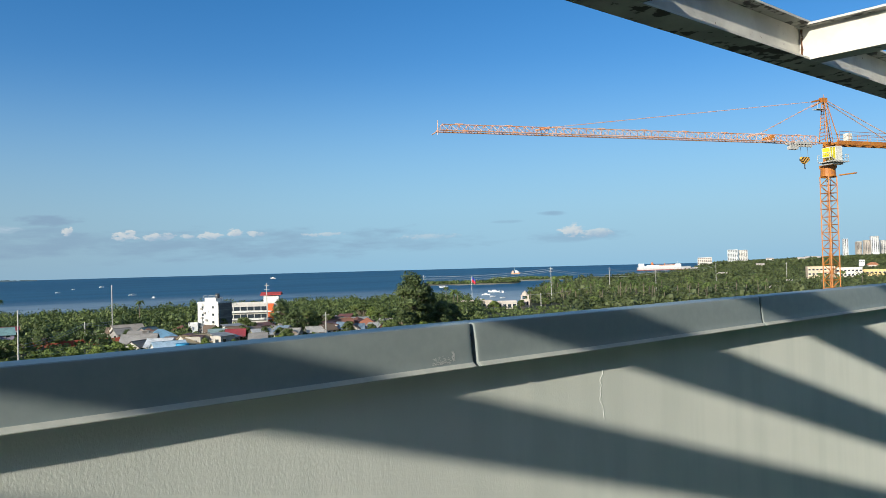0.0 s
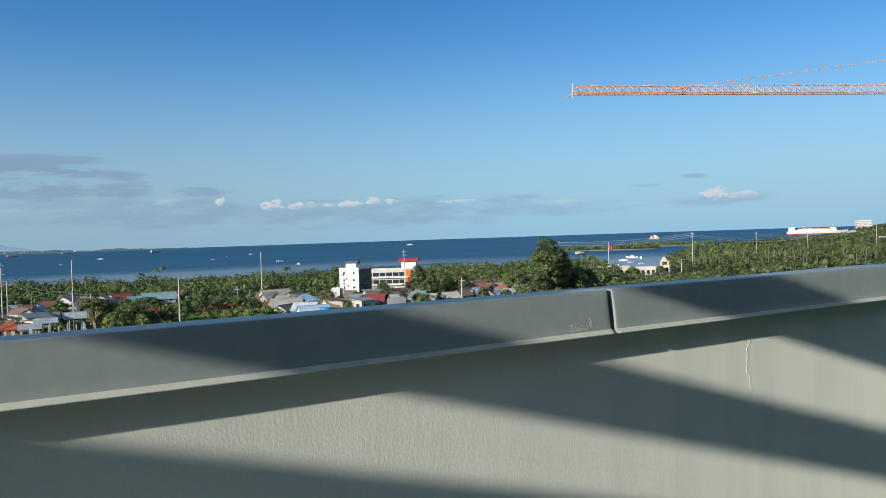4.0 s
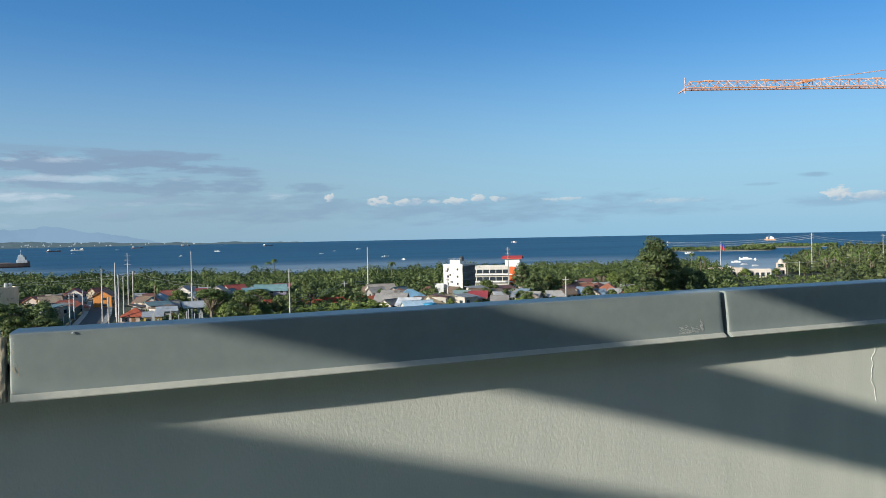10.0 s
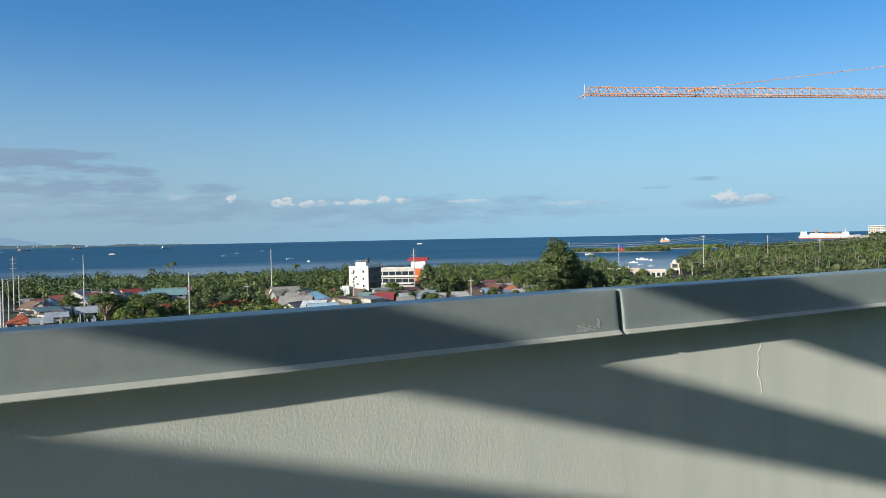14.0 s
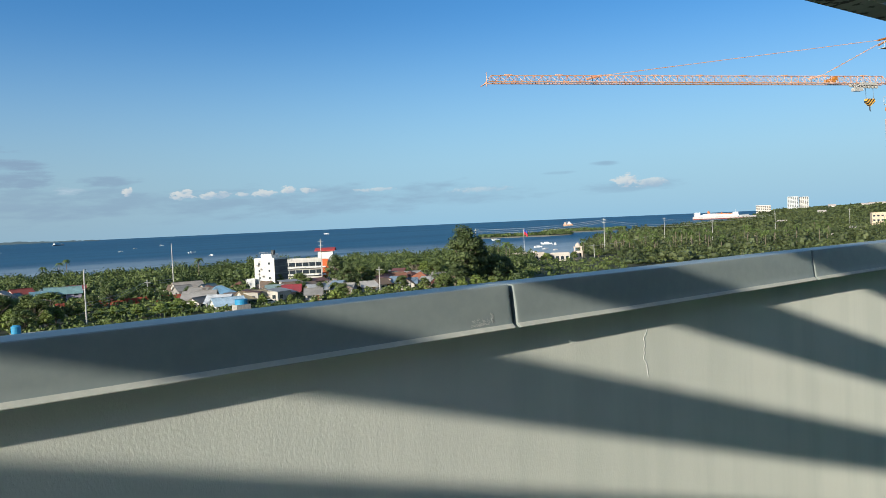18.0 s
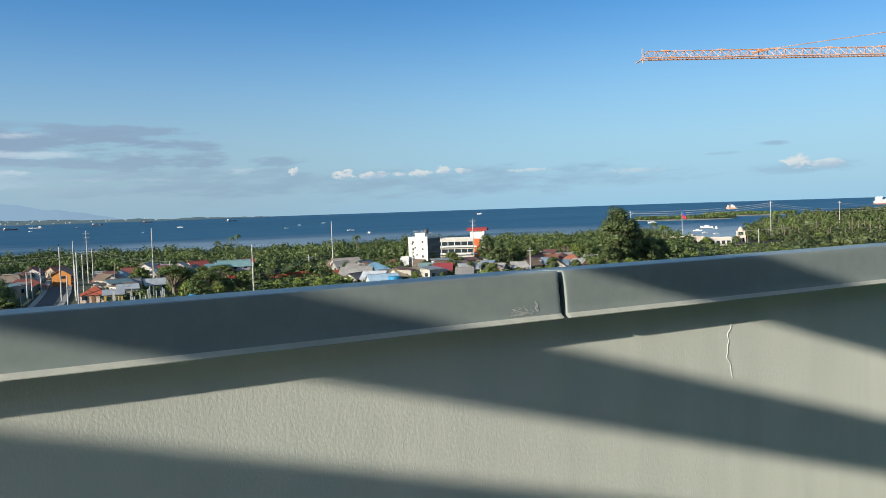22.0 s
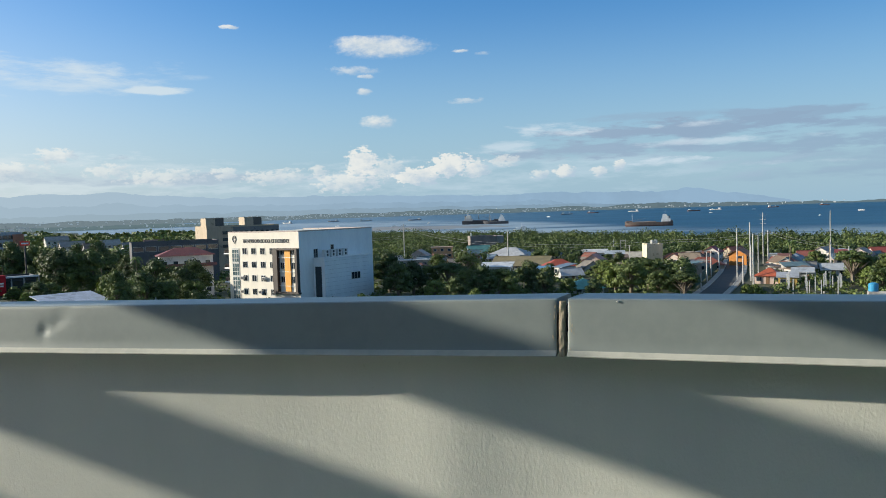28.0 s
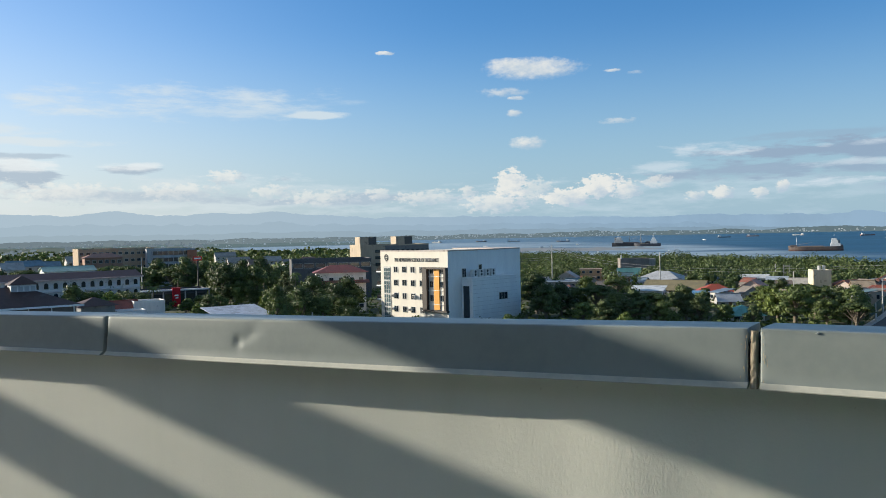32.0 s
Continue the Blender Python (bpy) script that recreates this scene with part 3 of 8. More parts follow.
# ---- green box ----
M_GREEN = mat("scratched_green_paint", (0.012, 0.30, 0.09), (0.012, 0.22, 0.07), 0.5, scale=3.0, stain=((0.35, 0.50, 0.40), 0.02, 14.0), bump=0.002, spec=0.04)
chest = thing("storage_box", "large glossy green painted box with pale scratches", "box", pose(0, 0, DECK))
H_BOX = 0.781 - DECK
bm = bmesh.new()
box(bm, (5.2, 0.06, (H_BOX - 0.04) / 2), (6.52, 1.30, H_BOX - 0.04), bevel=0.01)
part("body", bm, M_GREEN, chest)
bm = bmesh.new()
box(bm, (5.2, 0.08, H_BOX - 0.018), (6.6, 1.34, 0.034), bevel=0.006)
part("lid", bm, M_GREEN, chest, "glossy green lid with pale scratches")
for x in (2.6, 4.2, 5.8, 7.4):
    bm = bmesh.new()
    box(bm, (x, 0.722, H_BOX * 0.5), (0.05, 0.03, H_BOX - 0.12))
    part("rib", bm, M_GREEN, chest)

# ---- land and sea ----
M_SEA = bpy.data.materials.new("sea_water")
M_SEA.use_nodes = True
g = Graph(M_SEA.node_tree)
pos = g.n("ShaderNodeNewGeometry").outputs["Position"]
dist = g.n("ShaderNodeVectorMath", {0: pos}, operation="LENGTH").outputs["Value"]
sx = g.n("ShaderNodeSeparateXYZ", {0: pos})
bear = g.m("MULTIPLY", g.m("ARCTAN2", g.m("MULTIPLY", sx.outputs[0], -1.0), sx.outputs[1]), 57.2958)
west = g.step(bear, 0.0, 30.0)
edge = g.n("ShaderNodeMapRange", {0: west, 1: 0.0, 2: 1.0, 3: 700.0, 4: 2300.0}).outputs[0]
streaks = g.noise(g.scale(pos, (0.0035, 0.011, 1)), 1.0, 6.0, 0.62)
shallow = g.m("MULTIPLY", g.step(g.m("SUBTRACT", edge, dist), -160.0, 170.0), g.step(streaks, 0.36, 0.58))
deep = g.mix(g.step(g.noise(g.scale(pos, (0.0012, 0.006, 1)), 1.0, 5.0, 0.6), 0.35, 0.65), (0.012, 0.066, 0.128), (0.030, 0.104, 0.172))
# pale sky sheen on the sun's side, put into the base colour
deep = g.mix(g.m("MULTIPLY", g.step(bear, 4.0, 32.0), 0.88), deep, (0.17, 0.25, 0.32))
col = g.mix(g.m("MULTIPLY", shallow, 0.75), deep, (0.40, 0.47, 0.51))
wave = g.noise(pos, 0.25, 6.0, 0.65)
bn = g.n("ShaderNodeBump", {"Strength": 0.6, "Distance": 0.8, "Height": wave})
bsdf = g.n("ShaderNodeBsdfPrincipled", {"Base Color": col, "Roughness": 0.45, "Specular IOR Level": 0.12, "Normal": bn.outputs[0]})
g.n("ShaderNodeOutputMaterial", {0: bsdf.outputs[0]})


def ring_mesh(name, radii, z, material, n=128):
    vs = [(0, 0, z)]
    fs = []
    for r in radii:
        for i in range(n):
            a = 2 * math.pi * i / n
            vs.append((r * math.cos(a), r * math.sin(a), z))
    for i in range(n):
        fs.append((0, 1 + i, 1 + (i + 1) % n))
    for k in range(len(radii) - 1):
        for i in range(n):
            a, b = 1 + k * n + i, 1 + k * n + (i + 1) % n
            fs.append((a, a + n, b + n, b))
    return link_mesh(name, vs, fs, material)


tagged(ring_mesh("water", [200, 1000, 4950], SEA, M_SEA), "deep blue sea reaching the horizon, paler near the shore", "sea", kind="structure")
SHORE = [(-180, 900), (-110, 4900), (-66, 4900), (-61, 3300), (-59.6, 1900), (-58.3, 1250), (-56, 1040), (-52.5, 860), (-49.5, 760), (-47.5, 520), (-46.6, 425), (-43.5, 420), (-42.6, 520), (-40, 540), (-36, 500), (-30, 470),
         (-22, 440), (-14, 432), (-5, 450), (2, 480), (10, 560), (18, 640), (25, 760), (31, 900), (36, 1050), (42, 1350), (45.5, 2200), (48, 4900), (110, 4900), (180, 900)]


def shore(az):
    for (a0, r0), (a1, r1) in zip(SHORE, SHORE[1:]):
        if a0 <= az <= a1:
            return r0 + (r1 - r0) * (az - a0) / (a1 - a0)
    return 900


def rise(az, d):
    """The land's height over the flat: a low hill behind the far towers."""
    h = 11 * math.exp(-((az + 72) / 8.0) ** 2) * max(0.0, min(1.0, (d - 900) / 900))
    return h


def land():
    vs, fs = [], []
    azs = list(np.arange(-180, 180.01, 1.0))
    fr = [0.0, 0.06, 0.12, 0.2, 0.3, 0.4, 0.5, 0.6, 0.7, 0.8, 0.9, 0.965, 0.985, 1.0, 1.02]
    for az in azs:
        R = shore(az) * (1 + 0.03 * noise.noise((az * 0.25, 2.0, 0.0)))
        for f in fr:
            d = R * f
            p = at(az, d)
            z = GROUND + rise(az, d) + (0.25 * noise.noise((p.x * 0.03, p.y * 0.03, 0.0)) if d > 15 else 0)
            if f > 0.95:
                z += (SEA - 0.8 - GROUND) * (f - 0.95) / 0.05
            vs.append((p.x, p.y, min(z, GROUND + 40)))
    k = len(fr)
    for i in range(len(azs) - 1):
        for j in range(k - 1):
            a = i * k + j
            fs.append((a, a + 1, a + k + 1, a + k))
    return vs, fs


vs, fs = land()
tagged(link_mesh("ground", vs, fs, M_EARTH, smooth=True), "green and earthy coastal land running out to the shore", "ground", kind="structure")

# sea bed under the water, out to the horizon
tagged(ring_mesh("ground_seabed", [200, 1000, 4950], SEA - 1.6, M_EARTH), "sea bed under the water", "ground", kind="structure")

# ---- colours for buildings ----
PAINTS = {}


def paint(c, rough=0.75, kind="wall"):
    key = (c, rough, kind)
    if key not in PAINTS:
        if kind == "roof":
            PAINTS[key] = mat("roof_sheet", c, tuple(v * 0.72 for v in c), rough, scale=0.5, fine=7, streak=(1, 1, 0.3), spec=0.35, stain=(tuple(0.55 * v + 0.03 for v in c), 0.2, 0.35))
        else:
            PAINTS[key] = mat("wall_paint", c, tuple(v * 0.84 for v in c), rough, scale=0.35, fine=6, streak=(1, 1, 0.25), spec=0.25, stain=(tuple(0.62 * v for v in c), 0.12, 0.5))
    return PAINTS[key]


M_GLASS = mat("dark_window_glass", (0.02, 0.028, 0.035), (0.03, 0.04, 0.05), 0.12, scale=0.8, spec=0.6)
M_FRAME = mat("window_frame", (0.55, 0.55, 0.53), rough=0.5)
M_CONC = mat("weathered_concrete", (0.36, 0.34, 0.31), (0.26, 0.25, 0.23), 0.9, scale=0.5, streak=(1, 1, 0.3))
M_POLE = mat("galvanised_pole", (0.46, 0.45, 0.42), (0.36, 0.35, 0.33), 0.6, scale=1.0)
M_WIRE = mat("cable", (0.10, 0.10, 0.10), rough=0.7)
M_ROAD = mat("asphalt", (0.060, 0.060, 0.062), (0.085, 0.082, 0.078), 0.92, scale=0.4, fine=10)
M_KERB = mat("kerb_concrete", (0.38, 0.37, 0.34), rough=0.9)
WHITE, GREY, TAN = (0.60, 0.58, 0.54), (0.38, 0.38, 0.37), (0.48, 0.40, 0.30)


def turned(bearing, extra=0.0):
    """The turn about z that makes a front face the roof, plus extra degrees."""
    return bearing + extra


def house(bearing, dist, w, d, h, roof="gable", rc=(0.30, 0.08, 0.05), wc=WHITE, turn=0.0, pitch=0.58, over=0.5, windows=3, floors=1, label="", group="village houses", z0=0.0, name="house"):
    """A house whose front is w wide and whose roof top is h above its foot."""
    p = at(bearing, dist, z0)
    th = thing(name, label, "house", pose(p.x, p.y, p.z, 0, 0, turned(bearing, turn)), group)
    rise_ = 0.25 if roof == "flat" else min(h * 0.56, (min(w, d) if roof != "shed" else d * 0.5) * pitch * 0.5 if roof != "gable" else d * pitch * 0.5)
    he = h - rise_
    bm = bmesh.new()
    box(bm, (0, 0, he / 2), (w, d, he))
    if roof == "gable":
        for sx in (-1, 1):
            a = [bm.verts.new((sx * w / 2, -d / 2, he)), bm.verts.new((sx * w / 2, d / 2, he)), bm.verts.new((sx * w / 2, 0, h - 0.02))]
            bm.faces.new(a)
    part("wall", bm, paint(wc), th)
    bm = bmesh.new()
    t = 0.12
    W, D = w / 2 + over, d / 2 + over
    drop = rise_ * over / (d / 2) if roof != "flat" else 0
    if roof == "gable":
        prof = [(-D, he - drop), (0, h), (D, he - drop), (D, he - drop + t), (0, h + t), (-D, he - drop + t)]
        extrude(bm, prof, -W, W)
    elif roof == "hip":
        rl = max(0.0, W - D) if W > D else 0.0
        lo = [bm.verts.new(c) for c in ((-W, -D, he - drop), (W, -D, he - drop), (W, D, he - drop), (-W, D, he - drop))]
        hi = [bm.verts.new((-rl, 0, h)), bm.verts.new((rl + 0.02, 0, h))]
        bm.faces.new((lo[0], lo[1], hi[1], hi[0]))
        bm.faces.new((lo[1], lo[2], hi[1]))
        bm.faces.new((lo[2], lo[3], hi[0], hi[1]))
        bm.faces.new((lo[3], lo[0], hi[0]))
        bm.faces.new(lo[::-1])
    elif roof == "shed":
        prof = [(-D, he - 0.15), (D, h), (D, h + t), (-D, he - 0.15 + t)]
        extrude(bm, prof, -W, W)
    else:
        box(bm, (0, 0, h - 0.11), (w + over * 0.6, d + over * 0.6, 0.22))
    part("roof", bm, paint(rc, 0.55, "roof"), th)
    if roof == "gable":
        bm = bmesh.new()
        box(bm, (0, 0, h + 0.15), (2 * W, 0.35, 0.10))
        part("ridge_cap", bm, paint(tuple(0.8 * v for v in rc), 0.6, "roof"), th)
    fh = he / floors
    for fl in range(floors):
        for i in range(windows):
            x = (i + 0.5) / windows * w - w / 2
            zc = fl * fh + fh * 0.56
            for side, ry in ((-1, 0),):
                bm = bmesh.new()
                ww, wh = min(1.3, w / windows * 0.55), min(1.15, fh * 0.42)
                if fl == 0 and i == windows // 2:
                    box(bm, (x, -d / 2 - 0.02, 1.0), (0.95, 0.08, 2.0))
                    part("door", bm, paint((0.20, 0.12, 0.07)), th)
                    continue
                box(bm, (x, -d / 2 - 0.02, zc), (ww + 0.16, 0.08, wh + 0.16))
                fr = part("window", bm, M_FRAME, th)
                bm = bmesh.new()
                box(bm, (x, -d / 2 - 0.05, zc), (ww, 0.06, wh))
                part("pane", bm, M_GLASS, fr)
        # one window on each flank
        for sx in (-1, 1):
            bm = bmesh.new()
            zc = fl * fh + fh * 0.56
            box(bm, (sx * (w / 2 + 0.02), -d * 0.12, zc), (0.08, min(1.3, d * 0.3), min(1.1, fh * 0.4)))
            part("window", bm, M_GLASS, th)
    return th


RED, RUST, BRICK, TEAL, BLUE, OLIVE, ZINC, SKYB = (0.42, 0.09, 0.05), (0.24, 0.10, 0.06), (0.30, 0.06, 0.05), (0.13, 0.30, 0.27), (0.16, 0.34, 0.52), (0.24, 0.20, 0.11), (0.42, 0.43, 0.45), (0.42, 0.55, 0.66)
HOUSES = [
    # bearing, dist, w, d, h, roof, roof colour, wall colour, turn, label
    (16.5, 384, 10, 9, 4.9, "gable", TEAL, GREY, 10, "house with a faded teal-green metal roof"),
    (14.2, 341, 19, 14, 5.6, "hip", ZINC, (0.5, 0.52, 0.55), -20, "wide house under a pale grey-blue hip roof"),
    (13.3, 286, 20, 15, 4.9, "gable", OLIVE, GREY, -15, "long shed with a broad olive-brown roof"),
    (10.8, 268, 13, 11, 4.9, "hip", RED, (0.45, 0.30, 0.26), 12, "house with an orange-red hip roof"),
    (8.35, 284, 9, 7, 5.2, "gable", (0.42, 0.20, 0.16), (0.56, 0.45, 0.40), 80, "two-storey pinkish house with a gabled roof"),
    (8.3, 333, 10, 7, 4.1, "shed", (0.62, 0.62, 0.60), WHITE, 0, "low building with a white metal roof"),
    (9.1, 207, 8, 8, 3.7, "hip", (0.14, 0.36, 0.32), WHITE, 20, "small house with a teal hip roof"),
    (20.7, 359, 9, 8, 4.9, "gable", (0.50, 0.40, 0.36), (0.62, 0.50, 0.42), 80, "cream gabled house with a pale roof"),
    (19.1, 375, 10, 8, 5.2, "flat", (0.45, 0.30, 0.20), (0.55, 0.33, 0.18), 0, "flat-roofed house with orange walls"),
    (21.1, 313, 12, 8, 3.4, "flat", GREY, (0.34, 0.30, 0.26), 0, "low grey-brown concrete building"),
    (20.4, 243, 7, 6, 3.3, "gable", SKYB, GREY, 5, "shack under a light blue metal roof"),
    (15.2, 267, 10, 7, 4.1, "shed", (0.62, 0.64, 0.66), WHITE, -10, "house with a pale white metal roof"),
    (11.95, 250, 4, 5, 3.7, "shed", BLUE, GREY, 0, "small shack with a blue roof"),
    (10.0, 241, 6, 6, 3.7, "gable", ZINC, GREY, 15, "house with a grey zinc roof"),
    (0.4, 311, 5, 6, 5.7, "gable", BRICK, WHITE, 75, "house with a steep dark red gable"),
    (0.9, 278, 12, 8, 4.1, "hip", (0.27, 0.08, 0.05), TAN, 0, "house with a wide red-brown roof"),
    (1.9, 286, 6, 6, 4.9, "gable", (0.42, 0.32, 0.22), TAN, 10, "small house with a tan roof"),
    (-1.4, 292, 6, 6, 5.7, "gable", (0.36, 0.17, 0.09), (0.48, 0.20, 0.05), 70, "gabled house with bright orange walls"),
    (-3.2, 230, 6.6, 6, 4.1, "hip", (0.40, 0.10, 0.05), (0.56, 0.44, 0.38), -10, "house with a terracotta-red hip roof"),
    (-4.3, 221, 4.4, 5, 3.4, "shed", ZINC, (0.62, 0.42, 0.12), 0, "small ochre-yellow house with a zinc roof"),
    (-6.5, 316, 9, 7, 4.9, "gable", (0.40, 0.32, 0.28), WHITE, 70, "two-storey white house with a brown gable"),
    (-8.6, 307, 6, 6, 4.9, "gable", (0.36, 0.30, 0.26), (0.66, 0.60, 0.55), 75, "gabled white house among the trees"),
    (-7.5, 308, 4, 5, 4.1, "shed", BRICK, GREY, 0, "small shack with a red roof"),
    (-4.1, 290, 3.4, 4, 4.0, "shed", RUST, RUST, 0, "small rusted corrugated metal shack"),
    (-3.5, 298, 4, 4, 3.8, "flat", ZINC, WHITE, 0, "small white block house with a flat roof"),
    (-10.8, 299, 6, 6, 4.1, "shed", (0.20, 0.34, 0.38), (0.33, 0.42, 0.50), 0, "pale blue house with a blue-green roof"),
    (-12.1, 306, 11, 7, 4.9, "gable", (0.22, 0.36, 0.36), (0.40, 0.34, 0.44), 5, "lilac-walled house with a blue-green roof"),
    (-12.9, 322, 6, 5, 4.1, "shed", BRICK, (0.42, 0.34, 0.42), 0, "house with purple walls and a red roof"),
    (-19.8, 289, 9.5, 7, 4.9, "gable", (0.40, 0.35, 0.30), (0.58, 0.55, 0.50), 20, "white house under a weathered grey-brown roof"),
    (-20.6, 252, 9.5, 7, 4.1, "gable", (0.32, 0.30, 0.28), (0.60, 0.56, 0.50), -12, "house with a dull grey roof"),
    (-21.9, 265, 9.5, 8, 4.5, "hip", (0.20, 0.36, 0.50), WHITE, 10, "house with a blue hip roof"),
    (-21.9, 232, 6.3, 6, 4.1, "gable", (0.50, 0.52, 0.55), WHITE, -20, "house with a pale grey roof"),
    (-22.4, 226, 8, 6, 3.7, "gable", SKYB, WHITE, 15, "house with a light blue roof"),
    (-24.1, 241, 8.3, 7, 4.1, "gable", (0.42, 0.34, 0.22), (0.60, 0.58, 0.52), 30, "house with a tan roof and pale walls"),
    (-26.8, 257, 5.4, 6, 3.9, "gable", (0.30, 0.05, 0.06), (0.52, 0.40, 0.37), -5, "house with a crimson roof and pink walls"),
    (-28.5, 255, 5.4, 5, 3.8, "gable", ZINC, (0.58, 0.50, 0.24), 15, "yellow house with a grey roof"),
    (-25.6, 262, 5, 5, 3.7, "shed", (0.34, 0.44, 0.40), GREY, 0, "shack with a grey-green roof"),
    (-34.1, 285, 7.2, 6, 4.1, "gable", (0.26, 0.12, 0.08), TAN, 10, "house with a brown roof under the trees"),
    (-35.9, 286, 7.6, 7, 4.1, "hip", (0.36, 0.14, 0.08), TAN, -8, "house with a terracotta hip roof"),
    (-33.3, 300, 5, 5, 4.4, "flat", (0.5, 0.4, 0.38), (0.58, 0.40, 0.36), 0, "small pink block house"),
    (-32.2, 262, 5, 5, 3.4, "gable", (0.42, 0.40, 0.38), GREY, 10, "shack with a grey roof"),
    (-30.6, 258, 5.5, 5, 3.4, "gable", (0.34, 0.32, 0.30), GREY, -20, "shack with a dark zinc roof"),
    (-1.0, 330, 6, 6, 4.6, "gable", (0.34, 0.12, 0.08), TAN, 40, "house with a rust-red roof"),
    (-5.4, 300, 5, 5, 4.4, "gable", (0.30, 0.10, 0.08), WHITE, 10, "house with a dark red roof"),
    (-5.2, 236, 5, 5, 3.4, "shed", (0.46, 0.48, 0.50), GREY, 0, "shack with a grey metal roof"),
    (-6.9, 252, 6, 5, 3.6, "gable", (0.50, 0.52, 0.54), WHITE, 12, "house with a pale metal roof"),
    (-9.7, 318, 7, 6, 4.6, "gable", (0.34, 0.08, 0.06), (0.5, 0.4, 0.35), 25, "house with a red roof among trees"),
    (2.6, 300, 7, 6, 4.2, "gable", (0.40, 0.14, 0.08), (0.5, 0.42, 0.36), 60, "house with a faded red roof"),
    (6.9, 322, 7, 6, 4.0, "shed", (0.46, 0.50, 0.54), GREY, 0, "shed with a bluish metal roof"),
    (5.4, 318, 8, 6, 3.8, "gable", (0.50, 0.46, 0.40), GREY, 0, "shed with a pale roof"),
    (17.9, 300, 8, 7, 4.0, "gable", (0.36, 0.28, 0.22), TAN, 10, "house with a brown roof behind trees"),
    (22.6, 330, 7, 6, 4.0, "gable", (0.50, 0.44, 0.40), WHITE, 20, "pale house behind the trees"),
]
for b, dd, w, d, h, rf, rc, wc, tn, lb in HOUSES:
    house(b, dd, w, d, h, rf, rc, wc, tn, label=lb, floors=2 if h > 4.8 and rf != "hip" else 1, windows=3 if w > 5 else 2)

# more small houses crowded between them
r = random.Random(303)
ROOFS = [(0.30, 0.26, 0.22), (0.36, 0.34, 0.32), (0.42, 0.42, 0.42), (0.24, 0.11, 0.08), (0.28, 0.20, 0.14), (0.20, 0.30, 0.32), (0.34, 0.13, 0.09), (0.24, 0.32, 0.42)]
WALLS = [(0.46, 0.43, 0.38), (0.34, 0.32, 0.30), (0.52, 0.48, 0.44), (0.38, 0.30, 0.26), (0.56, 0.54, 0.50)]
for lo, hi, d0, d1, n in ((-34.5, -30.0, 255, 310, 13), (-29.5, -19.0, 236, 300, 28), (-12.5, -5.6, 285, 330, 16), (-6.0, -3.6, 236, 300, 12), (0.6, 3.4, 250, 320, 12), (5.0, 21.0, 235, 380, 30), (-37.5, -33.0, 262, 300, 8)):
    for i in range(n):
        b_, d_ = r.uniform(lo, hi), r.uniform(d0, d1)
        w_ = r.uniform(3.8, 6.5)
        house(b_, d_, w_, r.uniform(3.8, 6.0), r.uniform(3.0, 4.4), r.choice(("gable", "gable", "shed", "hip")), tuple(0.74 * v for v in r.choice(ROOFS)), r.choice(WALLS), r.uniform(-70, 80), label="small crowded village house with a weathered metal roof", windows=2)

# ---- vegetation ----
def leaf_mat(name, c1, c2, scale=0.12):
    m = bpy.data.materials.new(name)
    m.use_nodes = True
    g = Graph(m.node_tree)
    pos = g.n("ShaderNodeNewGeometry").outputs["Position"]
    isl = g.n("ShaderNodeNewGeometry").outputs["Random Per Island"]
    a = g.step(g.noise(pos, scale, 3.0, 0.6), 0.35, 0.65)
    col = g.mix(a, c1, c2)
    rnd = g.n("ShaderNodeObjectInfo").outputs["Random"]
    v = g.m("MULTIPLY", g.m("ADD", 0.6, g.m("MULTIPLY", isl, 0.8)), g.m("ADD", 0.8, g.m("MULTIPLY", rnd, 0.4)))
    col = g.n("ShaderNodeHueSaturation", {"Value": v, "Color": col}).outputs[0]
    dif = g.n("ShaderNodeBsdfPrincipled", {"Base Color": col, "Roughness": 0.6, "Specular IOR Level": 0.3})
    tr = g.n("ShaderNodeBsdfTranslucent", {0: g.n("ShaderNodeHueSaturation", {"Saturation": 1.2, "Value": 1.1, "Color": col}).outputs[0]})
    mix = g.n("ShaderNodeMixShader", {0: 0.12, 1: dif.outputs[0], 2: tr.outputs[0]})
    g.n("ShaderNodeOutputMaterial", {0: mix.outputs[0]})
    return m


M_LEAF = leaf_mat("broad_leaves", (0.120, 0.152, 0.042), (0.064, 0.092, 0.028))
M_LEAF_DARK = leaf_mat("dark_leaves", (0.094, 0.122, 0.040), (0.050, 0.074, 0.026))
M_LEAF_LIGHT = leaf_mat("light_leaves", (0.165, 0.205, 0.046), (0.100, 0.140, 0.032))
M_MANGROVE = leaf_mat("mangrove_leaves", (0.128, 0.166, 0.050), (0.058, 0.088, 0.028), 0.05)
M_PALM = leaf_mat("palm_fronds", (0.120, 0.160, 0.044), (0.080, 0.115, 0.034))
M_SCRUB = leaf_mat("coastal_scrub_leaves", (0.098, 0.118, 0.042), (0.046, 0.064, 0.023), 0.04)
M_BARK = mat("bark", (0.14, 0.11, 0.08), (0.20, 0.17, 0.13), 0.9, scale=2.0)


def leaf_cards(centres, normals, size, rng, aspect=0.6):
    """Numpy arrays of one bent quad per centre."""
    n = len(centres)
    nrm = normals + rng.normal(0, 0.42, (n, 3))
    nrm /= np.linalg.norm(nrm, axis=1)[:, None] + 1e-9
    t = np.cross(nrm, rng.normal(0, 1, (n, 3)))
    t /= np.linalg.norm(t, axis=1)[:, None] + 1e-9
    b = np.cross(nrm, t)
    s = size * rng.uniform(0.55, 1.25, (n, 1))
    k = aspect
    q = np.stack([centres - t * s, centres - b * s * k + nrm * s * 0.12, centres + t * s, centres + b * s * k + nrm * s * 0.12], 1)
    return q.reshape(-1, 3)


